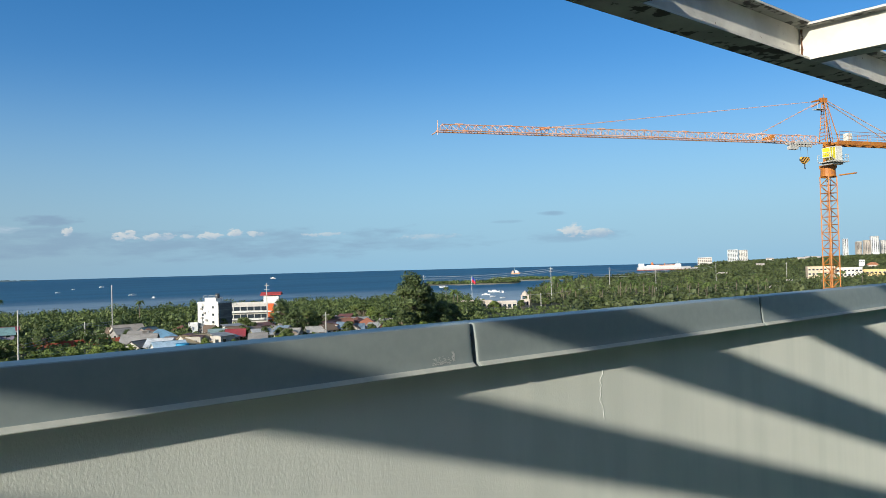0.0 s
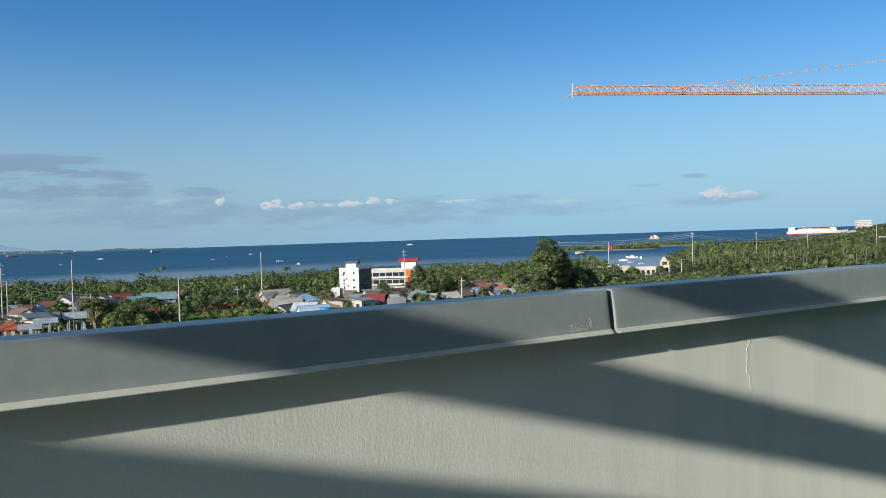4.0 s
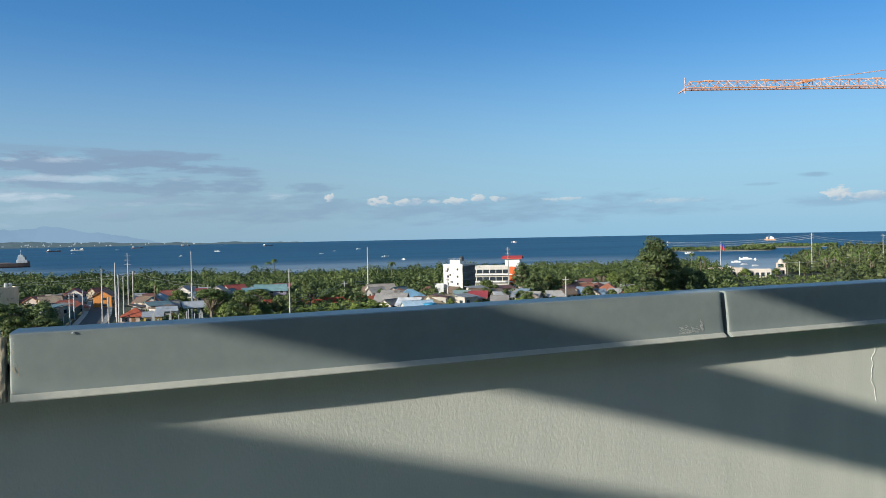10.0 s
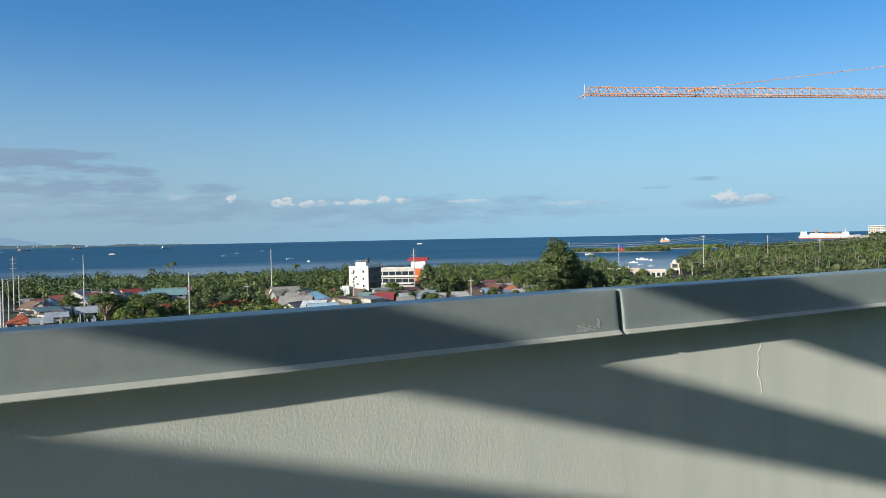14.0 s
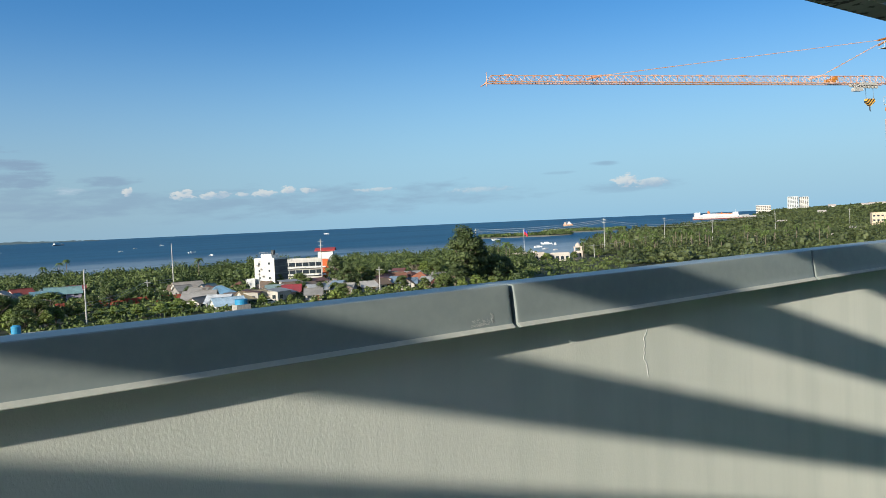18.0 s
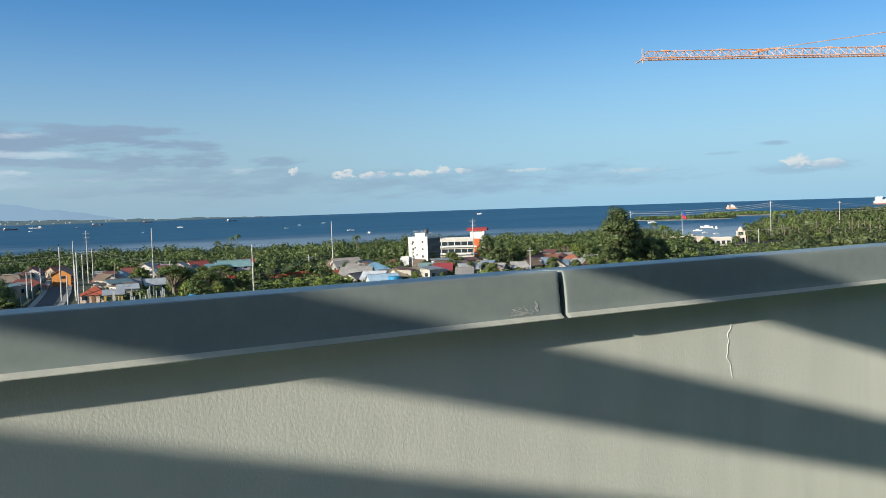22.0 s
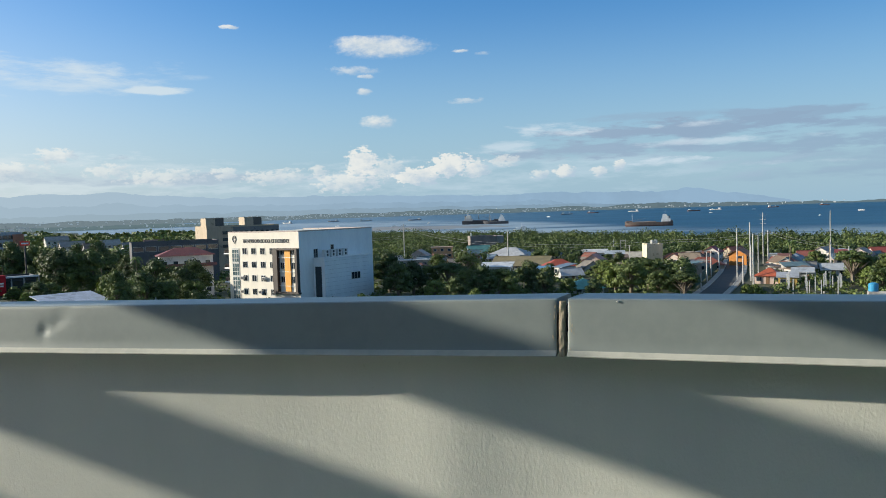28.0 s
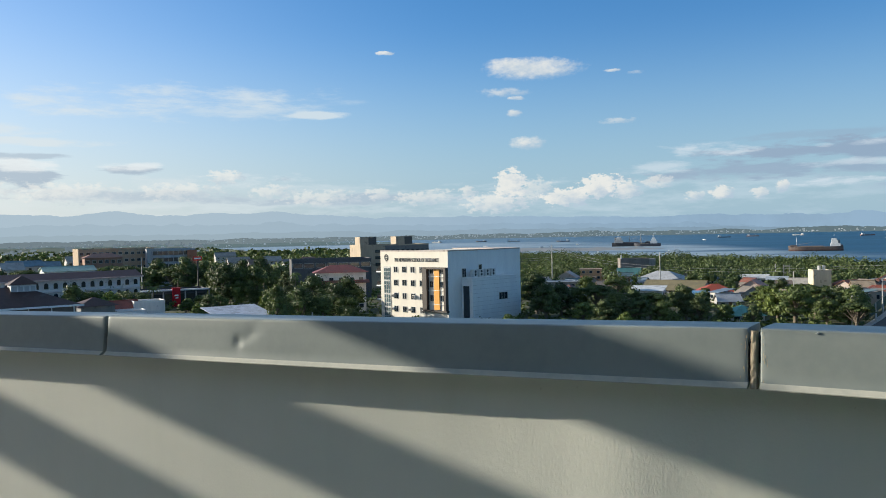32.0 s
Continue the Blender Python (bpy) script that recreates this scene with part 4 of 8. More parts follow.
def card_mesh(name, pts, material):
    me = bpy.data.meshes.new(name)
    n = len(pts) // 4
    me.vertices.add(len(pts))
    me.vertices.foreach_set("co", np.asarray(pts, np.float32).ravel())
    me.loops.add(4 * n)
    me.loops.foreach_set("vertex_index", np.arange(4 * n, dtype=np.int32))
    me.polygons.add(n)
    me.polygons.foreach_set("loop_start", np.arange(0, 4 * n, 4, dtype=np.int32))
    me.materials.append(material)
    me.update(calc_edges=True)
    return me


CORE_DIRS = [(math.cos(a) * math.cos(b), math.sin(a) * math.cos(b), math.sin(b)) for b in (-0.9, -0.1, 0.7) for a in (0.0, 1.05, 2.09, 3.14, 4.19, 5.24)]


def core_quads(centres, radii):
    """Light-blocking cores added inside the crowns: a small ragged lump of faces round every centre."""
    d = np.array(CORE_DIRS)
    v = centres[:, None, :] + d[None] * radii[:, None, :]
    ids = [(r * 6 + k, r * 6 + (k + 1) % 6, (r + 1) * 6 + (k + 1) % 6, (r + 1) * 6 + k) for r in (0, 1) for k in range(6)] + [(12, 13, 14, 15), (12, 15, 16, 17)]
    return v[:, np.array(ids).ravel(), :].reshape(-1, 3)


def crown_points(lobes, per_area, rng):
    """Points near the skin of a heap of ellipsoid lobes (centre, radii), with outward normals."""
    cs, ns = [], []
    for c, r in lobes:
        c, r = np.array(c), np.array(r)
        n = int(per_area * (r[0] * r[1] + r[1] * r[2] + r[0] * r[2]) * 4.2)
        v = rng.normal(0, 1, (n, 3))
        v /= np.linalg.norm(v, axis=1)[:, None]
        v = v[v[:, 2] > -0.55]
        rad = rng.uniform(0.66, 1.0, (len(v), 1)) + np.maximum(0, rng.normal(0, 0.16, (len(v), 1)))
        cs.append(c + v * r * rad)
        ns.append(v / r * r.mean())
    return np.concatenate(cs), np.concatenate(ns)


def tree_mesh(seed, height, spread, material, shape="broad", leaf=0.34, dens=2.3):
    """Trunk and crown meshes of one tree kind, standing on the origin."""
    rng = np.random.default_rng(seed)
    bm = bmesh.new()
    fork = height * (0.32 if shape != "tall" else 0.45)
    rod(bm, (0, 0, -0.3), (0.1, 0.05, fork), spread * 0.055, spread * 0.04, 7)
    lobes = []
    n = 24
    for i in range(n):
        a = 2.4 * i + rng.uniform(-0.4, 0.4)
        u = (i + 0.5) / n
        if shape == "broad":
            rad, zz = spread * 0.33 * math.sqrt(u) * 1.15, height * (0.88 - 0.56 * u)
            rr = spread * rng.uniform(0.12, 0.21)
        elif shape == "tall":
            rad, zz = spread * 0.26 * math.sin(u * 3.0 + 0.1), height * (0.95 - 0.74 * u)
            rr = spread * rng.uniform(0.15, 0.25)
        else:
            rad, zz = spread * 0.36 * math.sqrt(u), height * (0.84 - 0.16 * u)
            rr = spread * rng.uniform(0.11, 0.18)
        rad, zz = rad * rng.uniform(0.75, 1.3), zz + height * rng.uniform(-0.07, 0.07)
        c = (rad * math.cos(a), rad * math.sin(a), zz)
        lobes.append((c, (rr, rr, rr * (0.80 if shape != "flat" else 0.45))))
        rod(bm, (0.1, 0.05, fork * rng.uniform(0.75, 1.0)), (c[0] * 0.9, c[1] * 0.9, c[2] - rr * 0.3), spread * 0.022, spread * 0.008, 5)
    me_t = bpy.data.meshes.new("trunk")
    bm.to_mesh(me_t)
    bm.free()
    me_t.materials.append(M_BARK)
    cs, ns = crown_points(lobes, dens / (leaf * 2.0) ** 2 * 0.75, rng)
    core = core_quads(np.array([c for c, _ in lobes]), np.array([q for _, q in lobes]) * 0.66)
    me_c = card_mesh("crown", np.concatenate([leaf_cards(cs, ns, leaf, rng), core]), material)
    return me_t, me_c


KINDS = {
    "talisay": tree_mesh(1, 9.0, 8.5, M_LEAF_DARK, "broad", 0.27),
    "mango": tree_mesh(2, 8.5, 8.0, M_LEAF, "broad", 0.27),
    "acacia": tree_mesh(3, 9.5, 11.0, M_LEAF, "flat", 0.27),
    "ficus": tree_mesh(4, 14.0, 10.0, M_LEAF_DARK, "tall", 0.30),
    "ipil": tree_mesh(5, 7.0, 6.0, M_LEAF_LIGHT, "broad", 0.25, 2.1),
    "shrub": tree_mesh(6, 3.2, 4.2, M_LEAF_LIGHT, "broad", 0.24),
    "mahogany": tree_mesh(7, 11.0, 7.0, M_LEAF, "tall", 0.28),
}
TREE_WORDS = {"talisay": "spreading dark green broadleaf tree", "mango": "round-crowned green mango-like tree", "acacia": "flat-topped spreading green tree", "ficus": "tall dense dark green tree",
              "ipil": "light yellow-green feathery tree", "shrub": "low light green garden shrub", "mahogany": "tall narrow green broadleaf tree"}
TREE_RNG = random.Random(21)


def tree(kind, bearing, dist, scale=1.0, sz=None, extra=""):
    p = at(bearing, dist)
    th = thing("tree" if kind != "shrub" else "shrub", TREE_WORDS[kind] + extra, "tree" if kind != "shrub" else "shrub", group="trees between the houses")
    th.matrix_world = Matrix.LocRotScale(p, Euler((0, 0, TREE_RNG.uniform(0, 6.3))), (scale, scale, sz or scale))
    for nm, me in zip(("trunk", "crown"), KINDS[kind]):
        ob = new(nm, me)
        ob.parent = th
    return th


TREES = [
    # by the school
    ("talisay", 22.3, 196, 1.05), ("talisay", 21.2, 205, 1.0), ("mango", 20.2, 215, 0.95), ("talisay", 22.9, 222, 1.2), ("acacia", 18.6, 212, 0.95), ("mango", 17.4, 200, 0.9),
    ("talisay", 16.2, 190, 0.95), ("acacia", 15.0, 196, 0.85), ("mango", 14.2, 186, 0.8), ("ficus", 12.7, 205, 0.56), ("talisay", 11.9, 190, 0.75), ("talisay", 13.0, 215, 0.85), ("ficus", 11.6, 212, 0.45),
    ("mango", 10.2, 196, 0.6), ("talisay", 18.2, 182, 0.75), ("mango", 19.6, 190, 0.72), ("ipil", 16.8, 176, 0.7), ("shrub", 24.9, 183, 1.1), ("shrub", 23.2, 178, 1.0), ("shrub", 20.9, 176, 1.0),
    ("ipil", 6.9, 200, 1.2), ("mango", 5.8, 196, 1.15), ("acacia", 4.6, 206, 0.95), ("mango", 3.9, 190, 0.85), ("talisay", 3.2, 212, 0.85), ("ipil", 7.6, 222, 1.05), ("talisay", 8.4, 190, 0.55), ("mango", 5.1, 226, 0.95),
    ("shrub", -2.3, 196, 0.9), ("shrub", -1.8, 199, 0.8), ("mango", -6.0, 268, 0.8), ("mango", 7.8, 250, 0.7), ("talisay", 6.6, 262, 0.75), ("mango", 12.3, 300, 0.8), ("acacia", 17.5, 262, 0.8), ("mango", 19.4, 285, 0.85),
    ("mango", -9.8, 208, 0.75), ("ipil", -9.0, 214, 0.85), ("mango", -10.8, 222, 0.7), ("ipil", -11.6, 226, 0.7), ("mango", -8.3, 232, 0.7), ("ipil", -12.6, 236, 0.65), ("talisay", -14.8, 262, 0.75), ("mango", -10.0, 262, 0.75),
    ("shrub", -15.2, 228, 1.0), ("shrub", -16.6, 226, 1.1), ("shrub", -18.0, 224, 1.1), ("mango", -13.6, 250, 0.7), ("mango", -23.7, 250, 0.55), ("ipil", -24.8, 232, 0.55), ("shrub", -19.2, 230, 1.2),
    # around the white block and the tall tree
    ("talisay", -30.8, 265, 1.0), ("mango", -31.8, 275, 1.05), ("ficus", -29.9, 300, 0.75), ("mango", -33.0, 290, 1.0), ("shrub", -29.9, 232, 1.2), ("mango", -30.3, 240, 0.6), ("ipil", -36.3, 300, 1.1), ("acacia", -35.6, 310, 0.95),
    ("mango", -37.0, 300, 0.95), ("ficus", -39.2, 262, 1.3, 1.36), ("ficus", -40.1, 268, 0.9, 1.1), ("talisay", -38.4, 255, 0.9), ("talisay", -41.2, 272, 1.05), ("mahogany", -38.7, 270, 1.15), ("talisay", -42.0, 280, 0.95), ("ficus", -41.0, 285, 0.8),
    ("ipil", -39.9, 236, 0.85), ("ipil", -38.9, 232, 0.75), ("mango", -37.6, 240, 0.8), ("ipil", -41.0, 240, 0.7), ("ipil", -40.5, 233, 0.65), ("mango", -27.4, 285, 0.75), ("mango", -25.8, 300, 0.7), ("mango", -34.6, 262, 0.6), ("mango", -36.2, 258, 0.5),
    ("mango", -46.9, 392, 0.55), ("shrub", -45.0, 388, 1.3), ("shrub", -42.7, 384, 1.2), ("mango", -48.6, 400, 0.6), ("ipil", -44.2, 420, 0.6), ("talisay", -50.5, 380, 0.8), ("mango", -52.0, 372, 0.8),
    # towards the town
    ("mahogany", 41.3, 172, 0.85, 1.12), ("mahogany", 40.7, 176, 0.7, 0.85), ("talisay", 39.6, 190, 1.15), ("mango", 38.4, 192, 1.05), ("talisay", 37.2, 200, 1.15), ("mango", 36.4, 196, 0.95), ("mango", 40.4, 206, 1.0),
    ("ipil", 38.0, 176, 0.75), ("talisay", 36.3, 178, 0.7), ("ficus", 42.4, 330, 1.0), ("ficus", 43.6, 340, 0.95), ("mango", 44.6, 350, 1.3), ("mahogany", 45.6, 345, 1.1), ("talisay", 46.8, 350, 1.3),
    ("acacia", 48.2, 352, 1.25), ("ficus", 47.4, 345, 1.05), ("mango", 49.6, 356, 1.3), ("talisay", 50.9, 360, 1.2), ("mango", 52.2, 352, 0.85), ("ipil", 53.6, 345, 0.8), ("mahogany", 46.2, 372, 1.2), ("mango", 43.0, 300, 0.9), ("talisay", 44.0, 312, 0.9),
    ("mango", 41.8, 300, 0.9), ("talisay", 40.6, 320, 1.0), ("mango", 57.6, 305, 0.9), ("ipil", 58.4, 292, 0.9), ("mango", 55.6, 318, 0.7), ("shrub", 50.0, 250, 0.9), ("shrub", 47.3, 262, 1.2), ("mango", 46.4, 268, 0.5), ("mango", 52.4, 300, 0.65),
    ("mango", 57.0, 236, 0.95), ("talisay", 55.6, 238, 0.8), ("talisay", 54.4, 236, 1.15), ("mango", 53.2, 238, 1.1), ("ipil", 52.3, 234, 1.3), ("mango", 51.4, 240, 1.05), ("mango", 58.9, 240, 1.0), ("acacia", 52.2, 372, 1.35), ("mango", 53.4, 366, 1.4), ("talisay", 54.6, 370, 1.35), ("acacia", 51.2, 366, 1.35), ("mango", 50.2, 372, 1.4), ("talisay", 49.2, 378, 1.5), ("mango", 48.0, 380, 1.4), ("mango", 55.8, 372, 1.3), ("acacia", 57.2, 366, 1.3), ("talisay", 58.6, 360, 1.3), ("mango", 47.0, 384, 1.4),
    ("mahogany", 42.8, 260, 1.25), ("mahogany", 43.8, 262, 1.2), ("ficus", 44.8, 264, 1.0), ("mahogany", 45.4, 292, 1.2), ("talisay", 36.4, 222, 1.2), ("mango", 37.6, 218, 1.25), ("talisay", 38.8, 216, 1.3), ("ipil", 41.8, 230, 1.2),
    ("talisay", 42.9, 382, 1.1), ("mango", 45.0, 400, 1.2), ("mango", 39.6, 420, 1.1), ("talisay", 38.2, 380, 0.9),
]
for row in TREES:
    tree(*row)
TOWN_RNG = random.Random(64)
for b0, b1, d0, d1, n in ((38.2, 46.8, 312, 400, 16), (49.6, 53.8, 226, 245, 5), (36.0, 41.0, 225, 285, 6), (44.2, 47.5, 225, 275, 6), (52.5, 57.0, 300, 345, 6), (1.8, 4.2, 186, 214, 4), (-13.0, -8.0, 214, 262, 6), (-34.5, -19.5, 236, 300, 16), (5.5, 20.0, 236, 330, 8)):
    for _ in range(n):
        tree(TOWN_RNG.choice(("mango", "talisay", "ipil", "mango", "acacia")), TOWN_RNG.uniform(b0, b1), TOWN_RNG.uniform(d0, d1), TOWN_RNG.uniform(0.65, 1.0) * (0.55 if b0 in (-34.5, 5.5) else 1.0))


def palm_mesh(seed, height):
    rng = np.random.default_rng(seed)
    bm = bmesh.new()
    lean = rng.uniform(-0.9, 0.9)
    pts = [(lean * (i / 6) ** 2, 0.3 * lean * (i / 6), height * i / 6) for i in range(7)]
    for a, b in zip(pts, pts[1:]):
        rod(bm, a, b, 0.17, 0.14, 6)
    me_t = bpy.data.meshes.new("trunk")
    bm.to_mesh(me_t)
    bm.free()
    me_t.materials.append(M_BARK)
    q = []
    top = np.array(pts[-1])
    for i in range(19):
        a = i * 2.4 + rng.uniform(-0.2, 0.2)
        up = rng.uniform(-0.2, 1.0)
        d = np.array((math.cos(a), math.sin(a), 0.0))
        side = np.array((-math.sin(a), math.cos(a), 0.0))
        prev = top
        L = rng.uniform(2.3, 3.1)
        for k in range(6):
            u = (k + 1) / 6
            p = top + d * L * u * (1 - 0.12 * u) + np.array((0, 0, L * (up * u * 0.75 - 0.85 * u * u)))
            w = 0.42 * (1 - u) + 0.06
            for sgn in (-1, 1):
                q += [prev, prev + side * sgn * w * 1.2 - np.array((0, 0, w * 0.6)), p + side * sgn * w - np.array((0, 0, w * 0.6)), p]
            prev = p
    return me_t, card_mesh("fronds", np.array(q), M_PALM)


PALMS = [palm_mesh(31, 9.5), palm_mesh(32, 8.0), palm_mesh(33, 11.0)]
PALM_RNG = random.Random(88)
MORE = [(PALM_RNG.uniform(-60.5, -48.6), PALM_RNG.uniform(395, 520)) for _ in range(46)] + [(PALM_RNG.uniform(-71, -60), PALM_RNG.uniform(420, 640)) for _ in range(22)] + [(PALM_RNG.uniform(-43, -36), PALM_RNG.uniform(300, 400)) for _ in range(5)] + [(PALM_RNG.uniform(38, 56), PALM_RNG.uniform(240, 340)) for _ in range(10)]
for i, (b, dd) in enumerate(MORE + [(-20.6, 340), (-50.3, 392), (-51.0, 405), (-51.8, 398), (-52.6, 410), (-53.5, 402), (-54.2, 420), (-49.9, 420), (-48.9, 430), (-55.4, 430), (-47.6, 410), (-51.5, 440), (-12.4, 430), (-11.9, 431), (-11.0, 428),
                            (-6.8, 262), (-4.4, 262), (52.6, 262), (45.8, 300), (44.6, 296), (-57.0, 440), (-58.3, 460), (-50.8, 372), (53.3, 300), (42.2, 268)]):
    th = thing("coconut_palm", "slender coconut palm with a ragged crown", "palm tree", group="coconut palms")
    th.matrix_world = Matrix.LocRotScale(at(b, dd), Euler((0, 0, i * 1.7)), (1, 1, 1 if b > -40 or i % 2 else 1.1))
    for nm, me in zip(("trunk", "fronds"), PALMS[i % 3]):
        ob = new(nm, me)
        ob.parent = th


def banana_mesh(seed):
    rng = np.random.default_rng(seed)
    q = []
    for i in range(10):
        a = i * 2.4
        d = np.array((math.cos(a), math.sin(a), 0.0))
        s = np.array((-math.sin(a), math.cos(a), 0.0))
        prev, pw = np.array((0, 0, 1.6)), 0.12
        L = rng.uniform(1.6, 2.3)
        for k in range(5):
            u = (k + 1) / 5
            p = np.array((0, 0, 1.6)) + d * L * u * 0.8 + np.array((0, 0, L * (1.25 * u - 0.95 * u * u)))
            w = 0.36 * math.sin(min(3.0, u * 2.9 + 0.2))
            for sgn in (-1, 1):
                q += [prev, prev + s * sgn * pw, p + s * sgn * w, p]
            prev, pw = p, w
    me = card_mesh("leaves", np.array(q), M_LEAF_LIGHT)
    bm = bmesh.new()
    rod(bm, (0, 0, -0.1), (0, 0, 1.8), 0.14, 0.10, 7)
    mt = bpy.data.meshes.new("stem")
    bm.to_mesh(mt)
    bm.free()
    mt.materials.append(M_PALM)
    return mt, me


BAN = [banana_mesh(51), banana_mesh(52)]
r = random.Random(77)
for i in range(34):
    th = thing("banana_plant", "banana plant with broad pale green leaves", "banana plant", group="banana plants in the garden")
    s = r.uniform(0.8, 1.35)
    th.matrix_world = Matrix.LocRotScale(at(-13.6 - r.random() * 6.6, 213 + r.random() * 22), Euler((0, 0, r.uniform(0, 6.3))), (s, s, s))
    for nm, me in zip(("stem", "leaves"), BAN[i % 2]):
        ob = new(nm, me)
        ob.parent = th


# ---- woods: too many trees to count ----
def woods(name, label, spots, material, seed, leaf, per):
    """One mesh of many crowns: (x, y, z, radius, height) each."""
    rng = np.random.default_rng(seed)
    spots = np.array(spots)
    qs = []
    for lf, sel in leaf:
        s = spots[sel(spots)]
        if not len(s):
            continue
        n = per
        v = rng.normal(0, 1, (len(s), n, 3))
        v /= np.linalg.norm(v, axis=2)[:, :, None]
        v[:, :, 2] = np.abs(v[:, :, 2]) * 1.1 - 0.25
        lump = 1 + 0.35 * np.sin(v[:, :, :1] * 5 + s[:, None, :1]) * np.cos(v[:, :, 1:2] * 4 + s[:, None, 1:2])
        c = s[:, None, :3] + v * np.stack([s[:, 3], s[:, 3], s[:, 4] * 0.5], 1)[:, None, :] * lump * rng.uniform(0.75, 1.05, (len(s), n, 1))
        c[:, :, 2] += (s[:, 4] * 0.55)[:, None]
        mid_ = s[:, :3].copy()
        mid_[:, 2] += s[:, 4] * 0.5
        qs.append(core_quads(mid_, np.stack([s[:, 3] * 0.50, s[:, 3] * 0.50, s[:, 4] * 0.24], 1)))
        qs.append(leaf_cards(c.reshape(-1, 3), v.reshape(-1, 3), lf, rng, 0.7))
    me = card_mesh(name, np.concatenate(qs), material)
    return tagged(new(name, me), label, "woods", kind="stuff")


def wood_spots(az0, az1, d0, d1, step, rad, hgt, seed, keep=1.0, rim=0.985):
    r = random.Random(seed)
    out = []
    d = d0
    while d < d1:
        n = max(1, int(radians(az1 - az0) * d / step))
        for i in range(n):
            az = az0 + (az1 - az0) * (i + r.random()) / n
            dd = d + r.uniform(-0.6, 0.6) * step
            if dd > shore(az) * rim or r.random() > keep or noise.noise((az * 0.8, dd * 0.012, 4.0)) > 0.62:
                continue
            p = at(az, dd)
            k = r.uniform(0.75, 1.35)
            out.append((p.x, p.y, p.z + rise(az, dd), rad * k, hgt * r.uniform(0.55, 1.3) * (1 + 0.35 * noise.noise((az * 0.5, dd * 0.02, 1.0)))))
        d += step
    return out


def in_view_of_houses(spot):
    """Whether a crown would stand in a listed house or hide it from the roof."""
    az_, d_ = math.degrees(math.atan2(-spot[0], spot[1])), math.hypot(spot[0], spot[1])
    for row in HOUSES + [(16.2, 447, 24, 12), (4.35, 309, 8, 5), (-25.45, 303, 12, 9), (-28.2, 332, 20, 9)]:
        if abs(az_ - row[0]) * 0.01745 * d_ < row[2] / 2 + 1.0 and row[1] - 55 < d_ < row[1] + row[3] / 2 + 2:
            return True
    return False


near = wood_spots(-44, 32, 322, 470, 4.6, 2.7, 5.6, 1) + wood_spots(-2, 36, 455, 900, 6.0, 3.4, 6.0, 2) + wood_spots(-43, -13, 262, 322, 5.5, 2.3, 3.8, 3, 0.55) + wood_spots(3, 24, 262, 330, 7.0, 2.4, 4.2, 12, 0.5)
near = [q for q in near if not in_view_of_houses(q)]
woods("mangrove_woods", "dense belt of green mangroves along the shore", near, M_MANGROVE, 8, [(0.49, lambda s: s[:, 1] > -1e9)], 51)
east = [s for s in wood_spots(-73, -47.2, 330, 700, 6.5, 3.5, 5.6, 4) if not (math.degrees(math.atan2(-s[0], s[1])) > -50.0 and math.hypot(s[0], s[1]) < 412)] + wood_spots(-76, -50, 700, 1500, 10.0, 5.6, 7.0, 5) + wood_spots(-78, -57, 1500, 3300, 19.0, 11.0, 9.0, 6)
r = random.Random(71)
for i in range(150):
    b, dd = r.uniform(-73, -48.5), r.triangular(350, 900, 420)
    if dd < shore(b) * 0.97:
        p = at(b, dd)
        east.append((p.x, p.y, p.z, r.uniform(2.6, 4.6), r.uniform(7.5, 11.0)))
woods("coastal_woods", "green scrub and trees rolling away along the coast", east, M_SCRUB, 9, [(0.72, lambda s: np.hypot(s[:, 0], s[:, 1]) < 700), (1.3, lambda s: (np.hypot(s[:, 0], s[:, 1]) >= 700) & (np.hypot(s[:, 0], s[:, 1]) < 1500)), (3.0, lambda s: np.hypot(s[:, 0], s[:, 1]) >= 1500)], 27)
west = wood_spots(33, 48, 380, 1000, 10, 5.0, 7.5, 7, 0.8) + wood_spots(45, 75, 420, 1500, 19, 7.0, 8.0, 8, 0.55) 
woods("town_woods", "trees scattered through the hazy town", west, M_LEAF, 10, [(1.2, lambda s: np.hypot(s[:, 0], s[:, 1]) < 800), (2.2, lambda s: np.hypot(s[:, 0], s[:, 1]) >= 800)], 34)
low = wood_spots(-44, 30, 165, 330, 3.9, 1.6, 1.9, 11, 0.72)
low += wood_spots(30, 58, 180, 420, 6.0, 2.2, 2.4, 15, 0.6)
low += wood_spots(-50.5, -41.5, 290, 388, 4.4, 1.7, 1.7, 14, 0.8)
low = [s for s in low if not (-3.5 < math.degrees(math.atan2(-s[0], s[1])) < 1.6)]
woods("undergrowth", "low green scrub between the houses", low, M_LEAF, 13, [(0.42, lambda s: s[:, 1] > -1e9)], 22)

